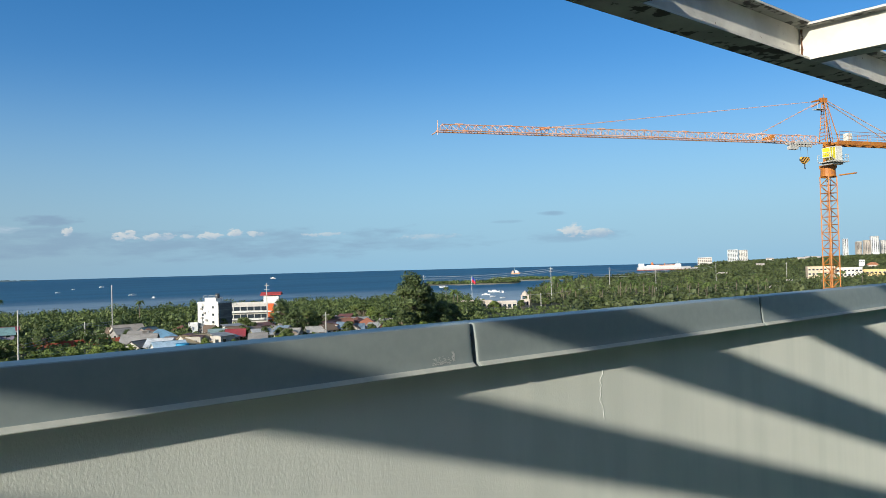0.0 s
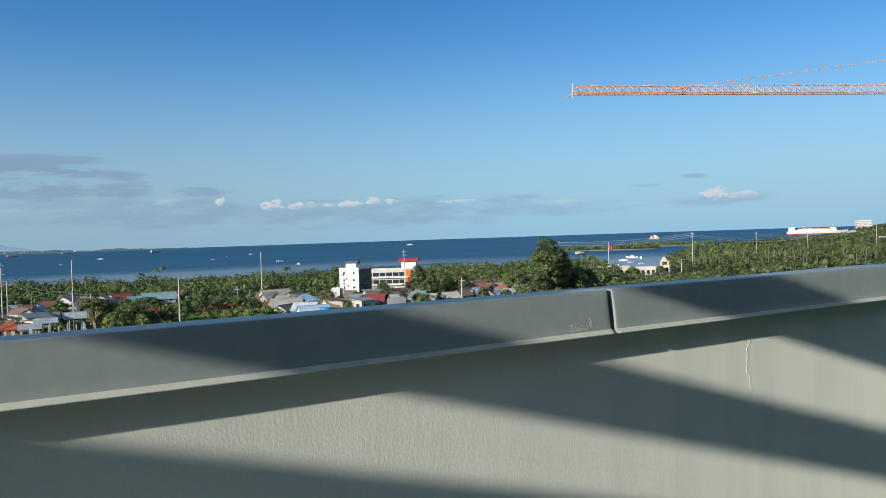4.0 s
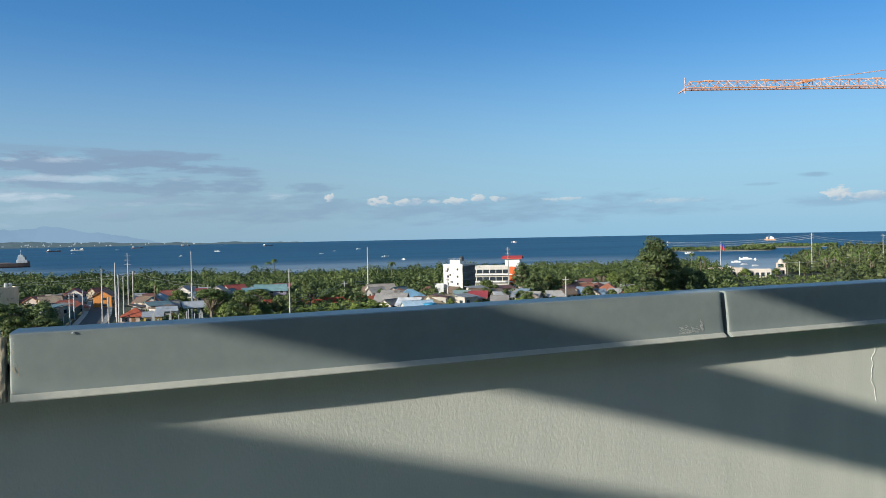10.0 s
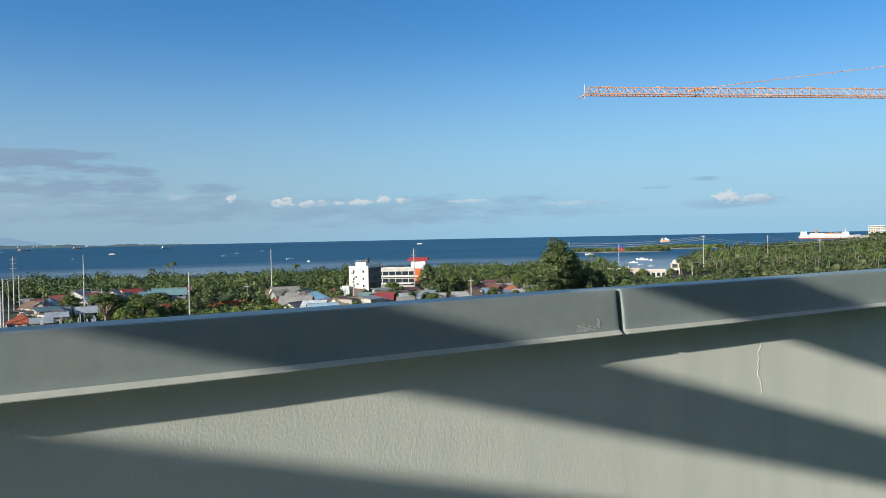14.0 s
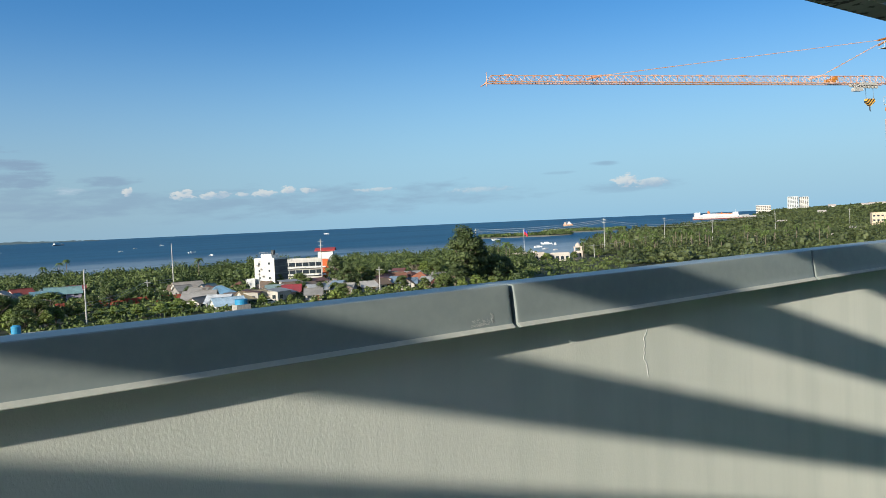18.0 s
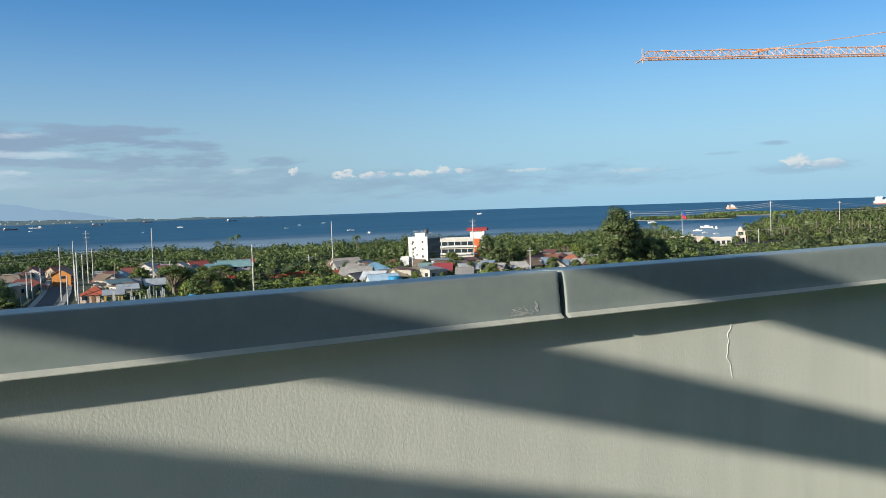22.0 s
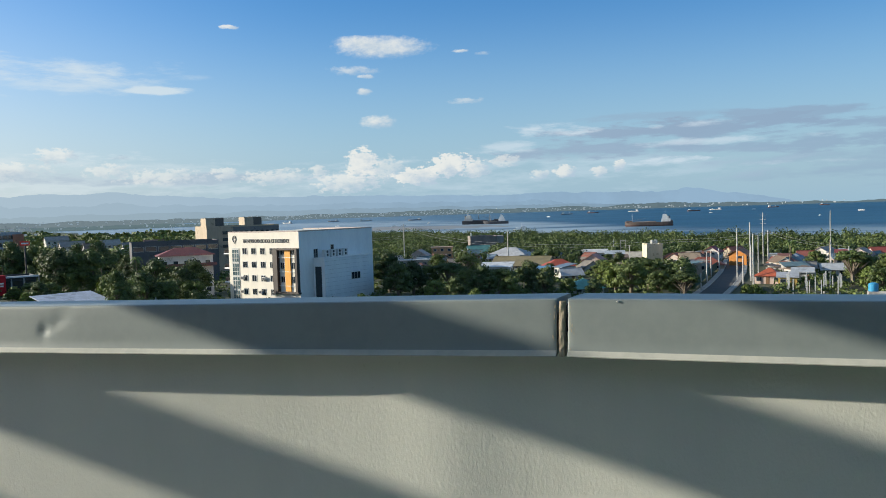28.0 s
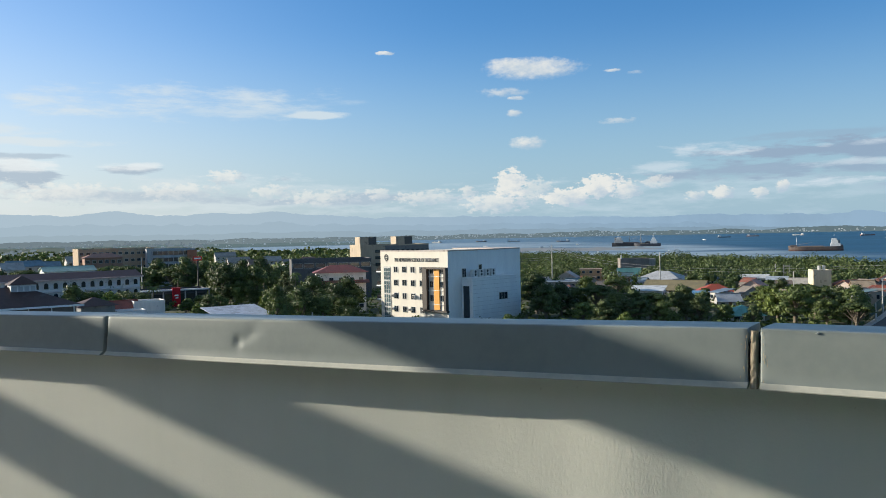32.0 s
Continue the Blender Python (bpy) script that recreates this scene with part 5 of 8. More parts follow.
# sand bar with scrub beyond the estuary
for b0, b1, d0, d1, sd in ((-46.8, -40.3, 900, 1010, 1), (-50.5, -44.8, 1040, 1200, 2)):
    vs, fs = [], []
    n = 40
    for i in range(n + 1):
        b = b0 + (b1 - b0) * i / n
        w = math.sin(math.pi * i / n) ** 0.5
        m = (d0 + d1) / 2 + 14 * noise.noise((b * 1.3, sd, 0))
        for k, z in ((-0.5, -0.6), (-0.3, 0.5), (0.3, 0.6), (0.5, -0.6)):
            p = at(b, m + (d1 - d0) * k * w)
            vs.append((p.x, p.y, SEA + z))
    for i in range(n):
        for k in range(3):
            a = i * 4 + k
            fs.append((a, a + 1, a + 5, a + 4))
    M_SAND = mat("sand", (0.42, 0.37, 0.27), (0.34, 0.30, 0.21), 0.95, scale=0.1)
    tagged(link_mesh("ground_sandbar", vs, fs, M_SAND, smooth=True), "low sand bar with green scrub off the river mouth", "sand bar", kind="structure")
    r = random.Random(sd)
    sp = []
    for i in range(260):
        u = r.random()
        b = b0 + (b1 - b0) * u
        w = math.sin(math.pi * u) ** 0.5
        p = at(b, (d0 + d1) / 2 + (d1 - d0) * r.uniform(-0.24, 0.3) * w)
        sp.append((p.x, p.y, SEA + 0.3, r.uniform(2, 4), r.uniform(2.0, 4.5)))
    woods("bar_scrub", "green scrub on the sand bar", sp, M_MANGROVE, 60 + sd, [(1.0, lambda s: s[:, 1] > -1e9)], 26)

# bare tidal flat off the mangroves
vs, fs = [], []
for i in range(61):
    b = 14.0 + 20.0 * i / 60
    w = math.sin(math.pi * i / 60) ** 0.6
    m = 1060 + 60 * noise.noise((b * 0.6, 5.0, 0)) + 10 * (b - 14)
    for k, z in ((-0.5, -0.4), (-0.36, 0.05), (0.36, 0.09), (0.5, -0.4)):
        p = at(b, m + (330 + 150 * noise.noise((b * 1.1, k * 3.0, 2.0))) * k * w)
        vs.append((p.x, p.y, SEA + z))
for i in range(60):
    for k in range(3):
        a = i * 4 + k
        fs.append((a, a + 1, a + 5, a + 4))
tagged(link_mesh("ground_tidal_flat", vs, fs, mat("wet_sand", (0.30, 0.275, 0.235), (0.22, 0.215, 0.20), 0.5, scale=0.012, fine=6), smooth=True), "bare wet tidal flat showing above the shallow water", "tidal flat", kind="structure")

# ---- the school ----
M_SCHOOL = mat("school_cream_paint", (0.70, 0.655, 0.56), (0.65, 0.61, 0.525), 0.7, scale=0.4, streak=(1, 1, 0.2))
M_SIDING = mat("white_siding", (0.74, 0.75, 0.75), (0.68, 0.69, 0.70), 0.6, scale=0.4, streak=(1, 1, 0.3))
M_BROWN = mat("dark_brown_cladding", (0.045, 0.035, 0.032), (0.06, 0.05, 0.045), 0.5, scale=1.0)
M_ORANGE = mat("orange_panel", (0.72, 0.34, 0.05), (0.66, 0.30, 0.04), 0.55, scale=0.8)
M_AC = mat("air_conditioner_casing", (0.62, 0.62, 0.60), rough=0.5)
M_LETTER = mat("dark_letters", (0.04, 0.04, 0.045), rough=0.5)
M_STRIP = mat("teal_glass", (0.07, 0.11, 0.12), (0.12, 0.17, 0.18), 0.15, scale=0.6, spec=0.6)
L = Vector((-115.5, 171.2, GROUND))
school = thing("school_building", "cream and white school block with dark-framed windows and an orange panel", "school", pose(L.x, L.y, L.z, 0, 0, -15))
SW, SD, SH = 24.1, 27.0, 18.2
bm = bmesh.new()
box(bm, (SW / 2, SD / 2, SH / 2), (SW, SD, SH))
bmesh.ops.delete(bm, geom=[f for f in bm.faces if f.normal.x > 0.9], context="FACES_ONLY")
part("wall", bm, M_SCHOOL, school, "cream-painted front wall")
bm = bmesh.new()
box(bm, (SW - 0.1, SD / 2, SH / 2), (0.24, SD - 0.01, SH - 0.01))
part("side_wall", bm, M_SIDING, school, "white side wall in shade")
bm = bmesh.new()
for c, s in (((SW / 2, 0.15, SH + 0.15), (SW + 0.1, 0.34, 0.3)), ((SW - 0.05, SD / 2, SH + 0.15), (0.34, SD - 0.4, 0.3)), ((SW / 2, SD - 0.2, SH + 0.15), (SW, 0.3, 0.3))):
    box(bm, c, s)
part("parapet", bm, paint((0.50, 0.42, 0.38)), school)


def opening(th, x, z, w, h, y=0.0, along="x", bars=1, frame=M_FRAME, pane=M_GLASS):
    bm = bmesh.new()
    t = 0.09
    def b(cx, cz, sx, sz, dy=0.05, dep=0.12):
        c = (x + cx, y - dy, z + cz) if along == "x" else (y + dy, x + cx, z + cz)
        s = (sx, dep, sz) if along == "x" else (dep, sx, sz)
        box(bm, c, s)
    b(0, h / 2, w + t, t)
    b(0, -h / 2, w + t * 2.5, t)
    b(-w / 2, 0, t, h)
    b(w / 2, 0, t, h)
    for i in range(bars):
        b(-w / 2 + w * (i + 1) / (bars + 1), 0, 0.05, h)
    fr = part("window", bm, frame, th)
    bm = bmesh.new()
    b(0, 0, w - 0.02, h - 0.02, 0.012, 0.03)
    part("pane", bm, pane, fr)
    return fr


for row, vz in enumerate((4.5, 7.8, 11.1, 14.4, 17.0)):
    z = SH - vz
    for x in (5.8, 8.9, 12.0, 15.0):
        if z > 1.2 and not (x > 14 and vz < 15):
            opening(school, x, z, 1.5, 1.45)
    opening(school, 15.0, z, 1.1, 1.45) if z > 1.2 and vz < 15 else None
    if vz < 14:
        for x in (18.7, 22.2):
            opening(school, x, z - 0.1, 1.35, 1.5, y=-0.02)
for x, z in ((5.0, 7.1), (12.6, 7.1), (4.9, 3.8), (11.2, 3.8), (16.0, 3.6)):
    bm = bmesh.new()
    box(bm, (x, -0.35, z), (1.0, 0.6, 0.75), bevel=0.03)
    ac = part("air_conditioner", bm, M_AC, school, "window air conditioner")
    bm = bmesh.new()
    box(bm, (x, -0.66, z), (0.8, 0.03, 0.55))
    part("grille", bm, M_LETTER, ac)
# tall glazed strip with its mullions
bm = bmesh.new()
box(bm, (2.5, -0.02, SH - 10.8), (2.4, 0.06, 13.6))
strip = part("glass_strip", bm, M_STRIP, school, "tall teal-glazed window strip")
bm = bmesh.new()
for i in range(13):
    box(bm, (2.5, -0.08, SH - 4.0 - i * 1.12), (2.5, 0.08, 0.12 if i % 3 else 0.45))
for x in (1.3, 2.1, 2.9, 3.7):
    box(bm, (x, -0.07, SH - 10.8), (0.10, 0.07, 13.7))
part("mullions", bm, M_FRAME, strip)
# dark portal frame with its orange panel
bm = bmesh.new()
for c, s in (((16.9, -0.45, SH - 9.0), (1.5, 0.9, 10.4)), ((23.75, -0.45, SH - 9.0), (0.7, 0.9, 10.4)), ((20.2, -0.45, SH - 4.0), (6.3, 0.9, 0.45)), ((20.3, -0.45, SH - 14.3), (8.1, 0.92, 0.4))):
    box(bm, c, s)
part("portal_frame", bm, M_BROWN, school, "dark brown projecting frame")
bm = bmesh.new()
box(bm, (20.5, -0.15, SH - 9.1), (1.75, 0.3, 9.8))
part("accent_panel", bm, M_ORANGE, school, "bright orange vertical panel")
for zz in (4.4, 7.75, 11.1):
    bm = bmesh.new()
    box(bm, (20.5, -0.16, SH - zz - 1.6), (5.8, 0.34, 0.10))
    part("sill_band", bm, M_SIDING, school)


def words(body, x, y, z, size, th, name="sign_letters", rx=90, extrude_=0.04, label="", material=None):
    cu = bpy.data.curves.new("letters", "FONT")
    cu.body, cu.size, cu.extrude, cu.align_x = body, size, extrude_, "LEFT"
    tmp = bpy.data.objects.new("letters", cu)
    scene.collection.objects.link(tmp)
    bpy.context.view_layer.update()
    me = bpy.data.meshes.new_from_object(tmp.evaluated_get(bpy.context.evaluated_depsgraph_get()))
    bpy.data.objects.remove(tmp)
    me.materials.clear()
    me.materials.append(material or M_LETTER)
    ob = new(name, me)
    ob.parent = th
    ob.matrix_local = pose(x, y, z, rx)
    if label:
        ob["label"] = label
    return ob


sign = words("THE NEWTOWN SCHOOL OF EXCELLENCE", 0, 0, 0, 1.28, school, label="dark raised lettering on the front")
wd = max(v.co.x for v in sign.data.vertices)
sign.matrix_local = Matrix.Translation((5.3, -0.06, SH - 2.5)) @ Euler((radians(90), 0, 0)).to_matrix().to_4x4() @ Matrix.Diagonal((15.8 / wd, 1, 1, 1))
bm = bmesh.new()
for i in range(20):
    a = 2 * math.pi * i / 20
    rod(bm, (2.3 + 0.62 * math.cos(a), -0.06, SH - 1.5 + 0.75 * math.sin(a)), (2.3 + 0.62 * math.cos(a + 0.32), -0.06, SH - 1.5 + 0.75 * math.sin(a + 0.32)), 0.09, n=5)
for z in (-1.75, -1.35, -1.15, -2.35, -2.6):
    box(bm, (2.3, -0.06, SH + z), (0.8 if z > -2 else 0.5, 0.06, 0.12))
part("crest", bm, M_LETTER, school, "dark emblem of plain shapes")
# annex on the shaded side
bm = bmesh.new()
box(bm, (SW + 1.9, 12.8, 5.8), (3.6, 16.6, 11.6))
annex = part("annex", bm, M_SIDING, school, "lower white-sided annex")
for i in range(11):
    bm = bmesh.new()
    box(bm, (SW + 3.72, 12.8, 1.0 + i * 1.0), (0.05, 16.5, 0.05))
    part("siding_joint", bm, paint((0.52, 0.53, 0.54)), annex)
bm = bmesh.new()
box(bm, (SW + 1.9, 12.8, 11.7), (3.9, 16.9, 0.25))
part("roof_edge", bm, M_SIDING, annex)
bm = bmesh.new()
box(bm, (SW + 1.7, 4.46, 5.4), (1.9, 0.08, 8.8))
part("glass_strip", bm, M_GLASS, annex)
opening(school, 15.6, 6.9, 3.2, 1.7, y=SW + 3.72, along="y", bars=2)
opening(school, 5.5, 12.9, 1.4, 2.1, y=SW + 0.03, along="y")
opening(school, 11.4, 14.0, 1.1, 1.4, y=SW + 0.03, along="y", bars=0)
for i, y in enumerate((7.4, 9.6, 11.8, 14.0)):
    bm = bmesh.new()
    box(bm, (SW + 1.6, y, 12.75), (1.0, 1.5, 1.8), bevel=0.04)
    ac = part("condenser_unit", bm, M_AC, school, "pale outdoor air-conditioning unit")
    for zz in (12.4, 13.15):
        bm = bmesh.new()
        bmesh.ops.create_cone(bm, cap_ends=True, segments=14, radius1=0.33, radius2=0.33, depth=0.05, matrix=Matrix.Translation((SW + 2.12, y, zz)) @ Matrix.Rotation(radians(90), 4, "Y"))
        part("fan_grille", bm, M_LETTER, ac)
for z in (13.0, 9.4, 5.9):
    bm = bmesh.new()
    box(bm, (-1.2, 3.0, z), (2.4, 5.0, 0.3))
    part("balcony", bm, M_SIDING, school)
    bm = bmesh.new()
    box(bm, (-2.3, 3.0, z + 0.6), (0.08, 4.8, 0.9))
    part("railing", bm, M_LETTER, school)


# ---- larger buildings ----
def block(name, label, category, bearing, dist, w, d, h, wc, turn=0.0, rows=0, cols=0, roof=None, rc=GREY, band=None, side_cols=0, group="", z0=0.0, win=(1.5, 1.3), parapet=0.5, shade_c=None):
    """A flat-roofed block with rows of windows on its front and its sunny side."""
    p = at(bearing, dist, z0)
    th = thing(name, label, category, pose(p.x, p.y, p.z, 0, 0, turned(bearing, turn)), group)
    bm = bmesh.new()
    box(bm, (0, 0, h / 2), (w, d, h))
    part("wall", bm, paint(wc), th)
    # side turned from the sun: its shade is put into a darker paint
    if shade_c:
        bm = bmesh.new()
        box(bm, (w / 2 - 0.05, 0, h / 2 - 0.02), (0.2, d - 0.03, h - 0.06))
        part("side_wall", bm, paint(shade_c), th)
    if roof == "gable":
        bm = bmesh.new()
        rz = min(2.8, d * 0.16)
        extrude(bm, [(-d / 2 - 0.8, h - 0.15), (0, h + rz), (d / 2 + 0.8, h - 0.15), (d / 2 + 0.8, h + 0.1), (0, h + rz + 0.22), (-d / 2 - 0.8, h + 0.1)], -w / 2 - 0.8, w / 2 + 0.8)
        part("roof", bm, paint(rc, 0.6, "roof"), th)
    elif roof == "hip":
        bm = bmesh.new()
        W, D = w / 2 + 0.9, d / 2 + 0.9
        lo = [bm.verts.new(c) for c in ((-W, -D, h - 0.1), (W, -D, h - 0.1), (W, D, h - 0.1), (-W, D, h - 0.1))]
        rl = max(0.2, W - D)
        hi = [bm.verts.new((-rl, 0, h + D * 0.38)), bm.verts.new((rl, 0, h + D * 0.38))]
        for f in ((lo[0], lo[1], hi[1], hi[0]), (lo[1], lo[2], hi[1]), (lo[2], lo[3], hi[0], hi[1]), (lo[3], lo[0], hi[0]), lo[::-1]):
            bm.faces.new(f)
        part("roof", bm, paint(rc, 0.6, "roof"), th)
    else:
        bm = bmesh.new()
        for c, s in (((0, -d / 2 + 0.1, h + parapet / 2), (w + 0.1, 0.25, parapet)), ((0, d / 2 - 0.1, h + parapet / 2), (w + 0.1, 0.25, parapet)), ((-w / 2 + 0.1, 0, h + parapet / 2), (0.25, d - 0.3, parapet)), ((w / 2 - 0.1, 0, h + parapet / 2), (0.25, d - 0.3, parapet))):
            box(bm, c, s)
        part("parapet", bm, paint(tuple(min(1, v * 1.05) for v in wc)), th)
    for r_ in range(rows):
        z = h - (r_ + 0.55) * (h / max(rows, 1)) if h / max(rows, 1) < 4.2 else h - 1.9 - r_ * 3.4
        for c in range(cols):
            x = (c + 0.5) / cols * w - w / 2
            bm = bmesh.new()
            box(bm, (x, -d / 2 - 0.03, z), (win[0] + 0.2, 0.10, win[1] + 0.2))
            fr = part("window", bm, M_FRAME, th)
            bm = bmesh.new()
            box(bm, (x, -d / 2 - 0.06, z), (win[0], 0.08, win[1]))
            part("pane", bm, M_GLASS, fr)
        for c in range(side_cols):
            y = (c + 0.5) / side_cols * d - d / 2
            bm = bmesh.new()
            box(bm, (-w / 2 - 0.04, y, z), (0.1, win[0], win[1]))
            part("window", bm, M_GLASS, th)
        if band:
            bm = bmesh.new()
            box(bm, (0, -d / 2 - 0.1, z - win[1] * 0.75), (w + 0.2, 0.4, 0.25))
            part("ledge", bm, paint(band), th)
    return th


# white corner block with bare concrete flank, and its neighbour with the orange panel
b = block("apartment_block", "white four-storey block with a bare concrete flank and roof hut", "building", -25.45, 303, 8.6, 8.6, 10.7, (0.64, 0.63, 0.60), -34, rows=4, cols=2, side_cols=0, win=(0.7, 0.8))
bm = bmesh.new()
box(bm, (4.34, 0, 5.3), (0.10, 8.5, 10.5))
part("bare_flank", bm, mat("stained_bare_concrete", (0.20, 0.185, 0.165), (0.115, 0.105, 0.095), 0.9, scale=0.5, fine=5, streak=(0.4, 0.4, 2.2)), b, "bare stained grey concrete flank")
for zz in (2.7, 5.4, 8.1):
    bm = bmesh.new()
    box(bm, (4.40, 0, zz), (0.10, 8.5, 0.24))
    part("floor_band", bm, paint((0.26, 0.245, 0.22)), b)
for x, z in ((-2.6, 8.6), (-1.3, 7.2), (-2.4, 5.4), (-0.6, 4.6)):
    bm = bmesh.new()
    box(bm, (x, -4.6, z), (0.8, 0.55, 0.6), bevel=0.03)
    part("air_conditioner", bm, M_CONC, b, "weathered window air conditioner")
bm = bmesh.new()
box(bm, (-0.6, 0.4, 11.6), (4.6, 4.6, 1.9))
hut = part("roof_hut", bm, paint((0.74, 0.73, 0.70)), b)
bm = bmesh.new()
rod(bm, (2.0, -1.2, 12.3), (2.0, -1.2, 14.0), 0.75, n=14)
part("water_tank", bm, paint((0.07, 0.08, 0.09)), hut, "dark water tank on the roof")
bm = bmesh.new()
for i in range(9):
    rod(bm, (-3.2 + i * 0.7, -2.2, 12.5), (-3.2 + i * 0.7, -2.2, 13.3), 0.04, n=4)
rod(bm, (-3.2, -2.2, 13.3), (2.6, -2.2, 13.3), 0.05, n=4)
part("railing", bm, M_POLE, hut)
block("outhouse", "low white outbuilding beside the block", "building", -26.0 + 2.0, 300, 3.2, 4, 3.4, (0.74, 0.74, 0.72))

b = block("villa", "modern white villa with dark glass bands and an orange-red panel", "house", -28.2, 332, 19.5, 9, 8.6, (0.52, 0.50, 0.46), -8, rows=0, cols=0)
for zz in (4.3, 7.3):
    bm = bmesh.new()
    box(bm, (-1.5, -4.55, zz - 0.4), (14.5, 0.12, 1.5))
    part("window_band", bm, M_GLASS, b)
    bm = bmesh.new()
    box(bm, (-1.5, -5.2, zz - 1.6), (16.5, 1.6, 0.45))
    part("balcony_slab", bm, paint((0.74, 0.74, 0.72)), b)
    bm = bmesh.new()
    for i in range(6):
        box(bm, (-8.2 + i * 2.7, -4.64, zz - 0.4), (0.25, 0.1, 1.5))
    part("mullions", bm, M_FRAME, b)
bm = bmesh.new()
box(bm, (6.6, -4.9, 5.2), (2.3, 0.9, 7.0))
part("accent_panel", bm, paint((0.62, 0.13, 0.04)), b, "orange-red vertical panel")
bm = bmesh.new()
box(bm, (6.4, 0, 10.2), (6.0, 5.0, 3.0))
part("roof_room", bm, paint((0.74, 0.74, 0.72)), b)
bm = bmesh.new()
extrude(bm, [(-3.6, 11.9), (0, 12.9), (3.6, 11.9), (3.6, 12.15), (0, 13.15), (-3.6, 12.15)], 2.2, 10.4)
part("roof_canopy", bm, paint((0.50, 0.06, 0.05), 0.6, "roof"), b, "red canopy roof")

# cream is the lit face; the brown side paint carries the shade
b = block("cream_block", "three-storey block with one plain cream wall and roof tanks", "building", 4.35, 309, 6.0, 5.0, 6.9, (0.66, 0.58, 0.40), 20, shade_c=(0.36, 0.22, 0.16))
for x in (-0.3, 1.2):
    bm = bmesh.new()
    rod(bm, (x, -0.5, 7.0), (x, -0.5, 8.7), 0.55, n=12)
    part("water_tank", bm, M_AC, b, "pale roof water tank")
b = block("warehouse", "grey-brown windowless concrete warehouse", "building", 16.2, 447, 15, 12, 7.0, (0.24, 0.21, 0.19), 8)
bm = bmesh.new()
box(bm, (9.5, 1, 3.6), (4.0, 8, 7.2))
part("lift_tower", bm, M_CONC, b)
bm = bmesh.new()
rod(bm, (-6.8, -4, 7.0), (-6.8, -4, 9.4), 0.35, n=8)
part("vent_pipe", bm, M_AC, b)

# unfinished tower of bare columns
p = at(6.33, 331)
th = thing("concrete_frame", "dark bare concrete tower frame", "building frame", pose(p.x, p.y, p.z, 0, 0, 6))
for i, (x, y) in enumerate(((-1, -1), (1, -1), (1, 1), (-1, 1))):
    bm = bmesh.new()
    box(bm, (x, y, 4.0), (0.35, 0.35, 8.0))
    part("column", bm, M_CONC, th)
for z in (2.5, 5.0, 7.6):
    bm = bmesh.new()
    box(bm, (0, 0, z), (2.4, 2.4, 0.22))
    part("slab", bm, M_CONC, th)

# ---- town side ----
# the near-black side paint stands in for shade on the right flank
b = block("office_block", "tan multi-storey block with two roof rooms", "building", 33.4, 332, 29, 16, 18.4, (0.42, 0.345, 0.255), 18, shade_c=(0.16, 0.15, 0.14), rows=4, cols=0)
bm = bmesh.new()
box(bm, (5.2, -7.9, 9.2), (18.6, 0.4, 18.3))
part("dark_front", bm, paint((0.20, 0.195, 0.19)), b, "dark grey front")
for x in (-10.8, 4.5):
    bm = bmesh.new()
    box(bm, (x, -3.0, 20.2), (7.0, 7.0, 3.6))
    rr = part("roof_room", bm, paint((0.43, 0.355, 0.265)), b)
    bm = bmesh.new()
    box(bm, (x + 1.8, -6.52, 20.2), (3.3, 0.06, 3.5))
    part("dark_panel", bm, paint((0.13, 0.12, 0.11)), rr)
for z in (16.2, 13.6, 11.0):
    bm = bmesh.new()
    box(bm, (-6.6, -8.1, z), (3.6, 0.5, 1.2))
    part("window_band", bm, M_GLASS, b)
    bm = bmesh.new()
    for i in range(9):
        box(bm, (-3.0 + i * 2.1, -8.14, z), (1.2, 0.12, 1.1))
    part("window_row", bm, M_GLASS, b)
# shadow of the open interior is painted as a near-black wall
block("long_hall", "long flat-roofed hall, its open shaded inside put into dark walls", "hall", 37.6, 302, 29, 14, 13.9, (0.11, 0.11, 0.115), 6, rows=1, cols=7, win=(3.4, 1.6))
b = block("white_villa", "white two-storey house with a red-brown hip roof", "house", 36.9, 242, 14.5, 9, 11.8, (0.70, 0.66, 0.62), 4, rows=3, cols=5, roof="hip", rc=(0.24, 0.08, 0.07), win=(1.2, 1.1))
bm = bmesh.new()
extrude(bm, [(-6.2, 8.6), (-4.4, 9.3), (-4.4, 9.5), (-6.2, 8.8)], -7.8, 8.2)
part("porch_roof", bm, paint((0.26, 0.10, 0.08), 0.6, "roof"), b)

# pavilion with its lantern
b = block("pavilion", "building under a wide dark brown hip roof with white lantern", "pavilion", 58.1, 152, 18, 14, 11.9, (0.20, 0.17, 0.16), 8, roof="hip", rc=(0.065, 0.035, 0.032))
bm = bmesh.new()
box(bm, (0, -7.95, 11.75), (20.0, 0.25, 0.3))
part("fascia", bm, M_SIDING, b, "white eaves board")
for i in range(6):
    bm = bmesh.new()
    box(bm, (-8.5 + i * 3.4, -7.6, 10.7), (0.16, 0.16, 2.2))
    part("post", bm, M_SIDING, b)
bm = bmesh.new()
box(bm, (2.0, 0, 14.3), (3.8, 3.8, 2.2))
lan = part("lantern", bm, paint((0.66, 0.66, 0.66)), b, "white louvred lantern")
bm = bmesh.new()
lo = [bm.verts.new(c) for c in ((-0.3, -2.3, 15.3), (4.3, -2.3, 15.3), (4.3, 2.3, 15.3), (-0.3, 2.3, 15.3))]
hi = bm.verts.new((2.0, 0, 16.8))
for i in range(4):
    bm.faces.new((lo[i], lo[(i + 1) % 4], hi))
bm.faces.new(lo[::-1])
part("cap_roof", bm, paint((0.065, 0.035, 0.032), 0.6, "roof"), lan)
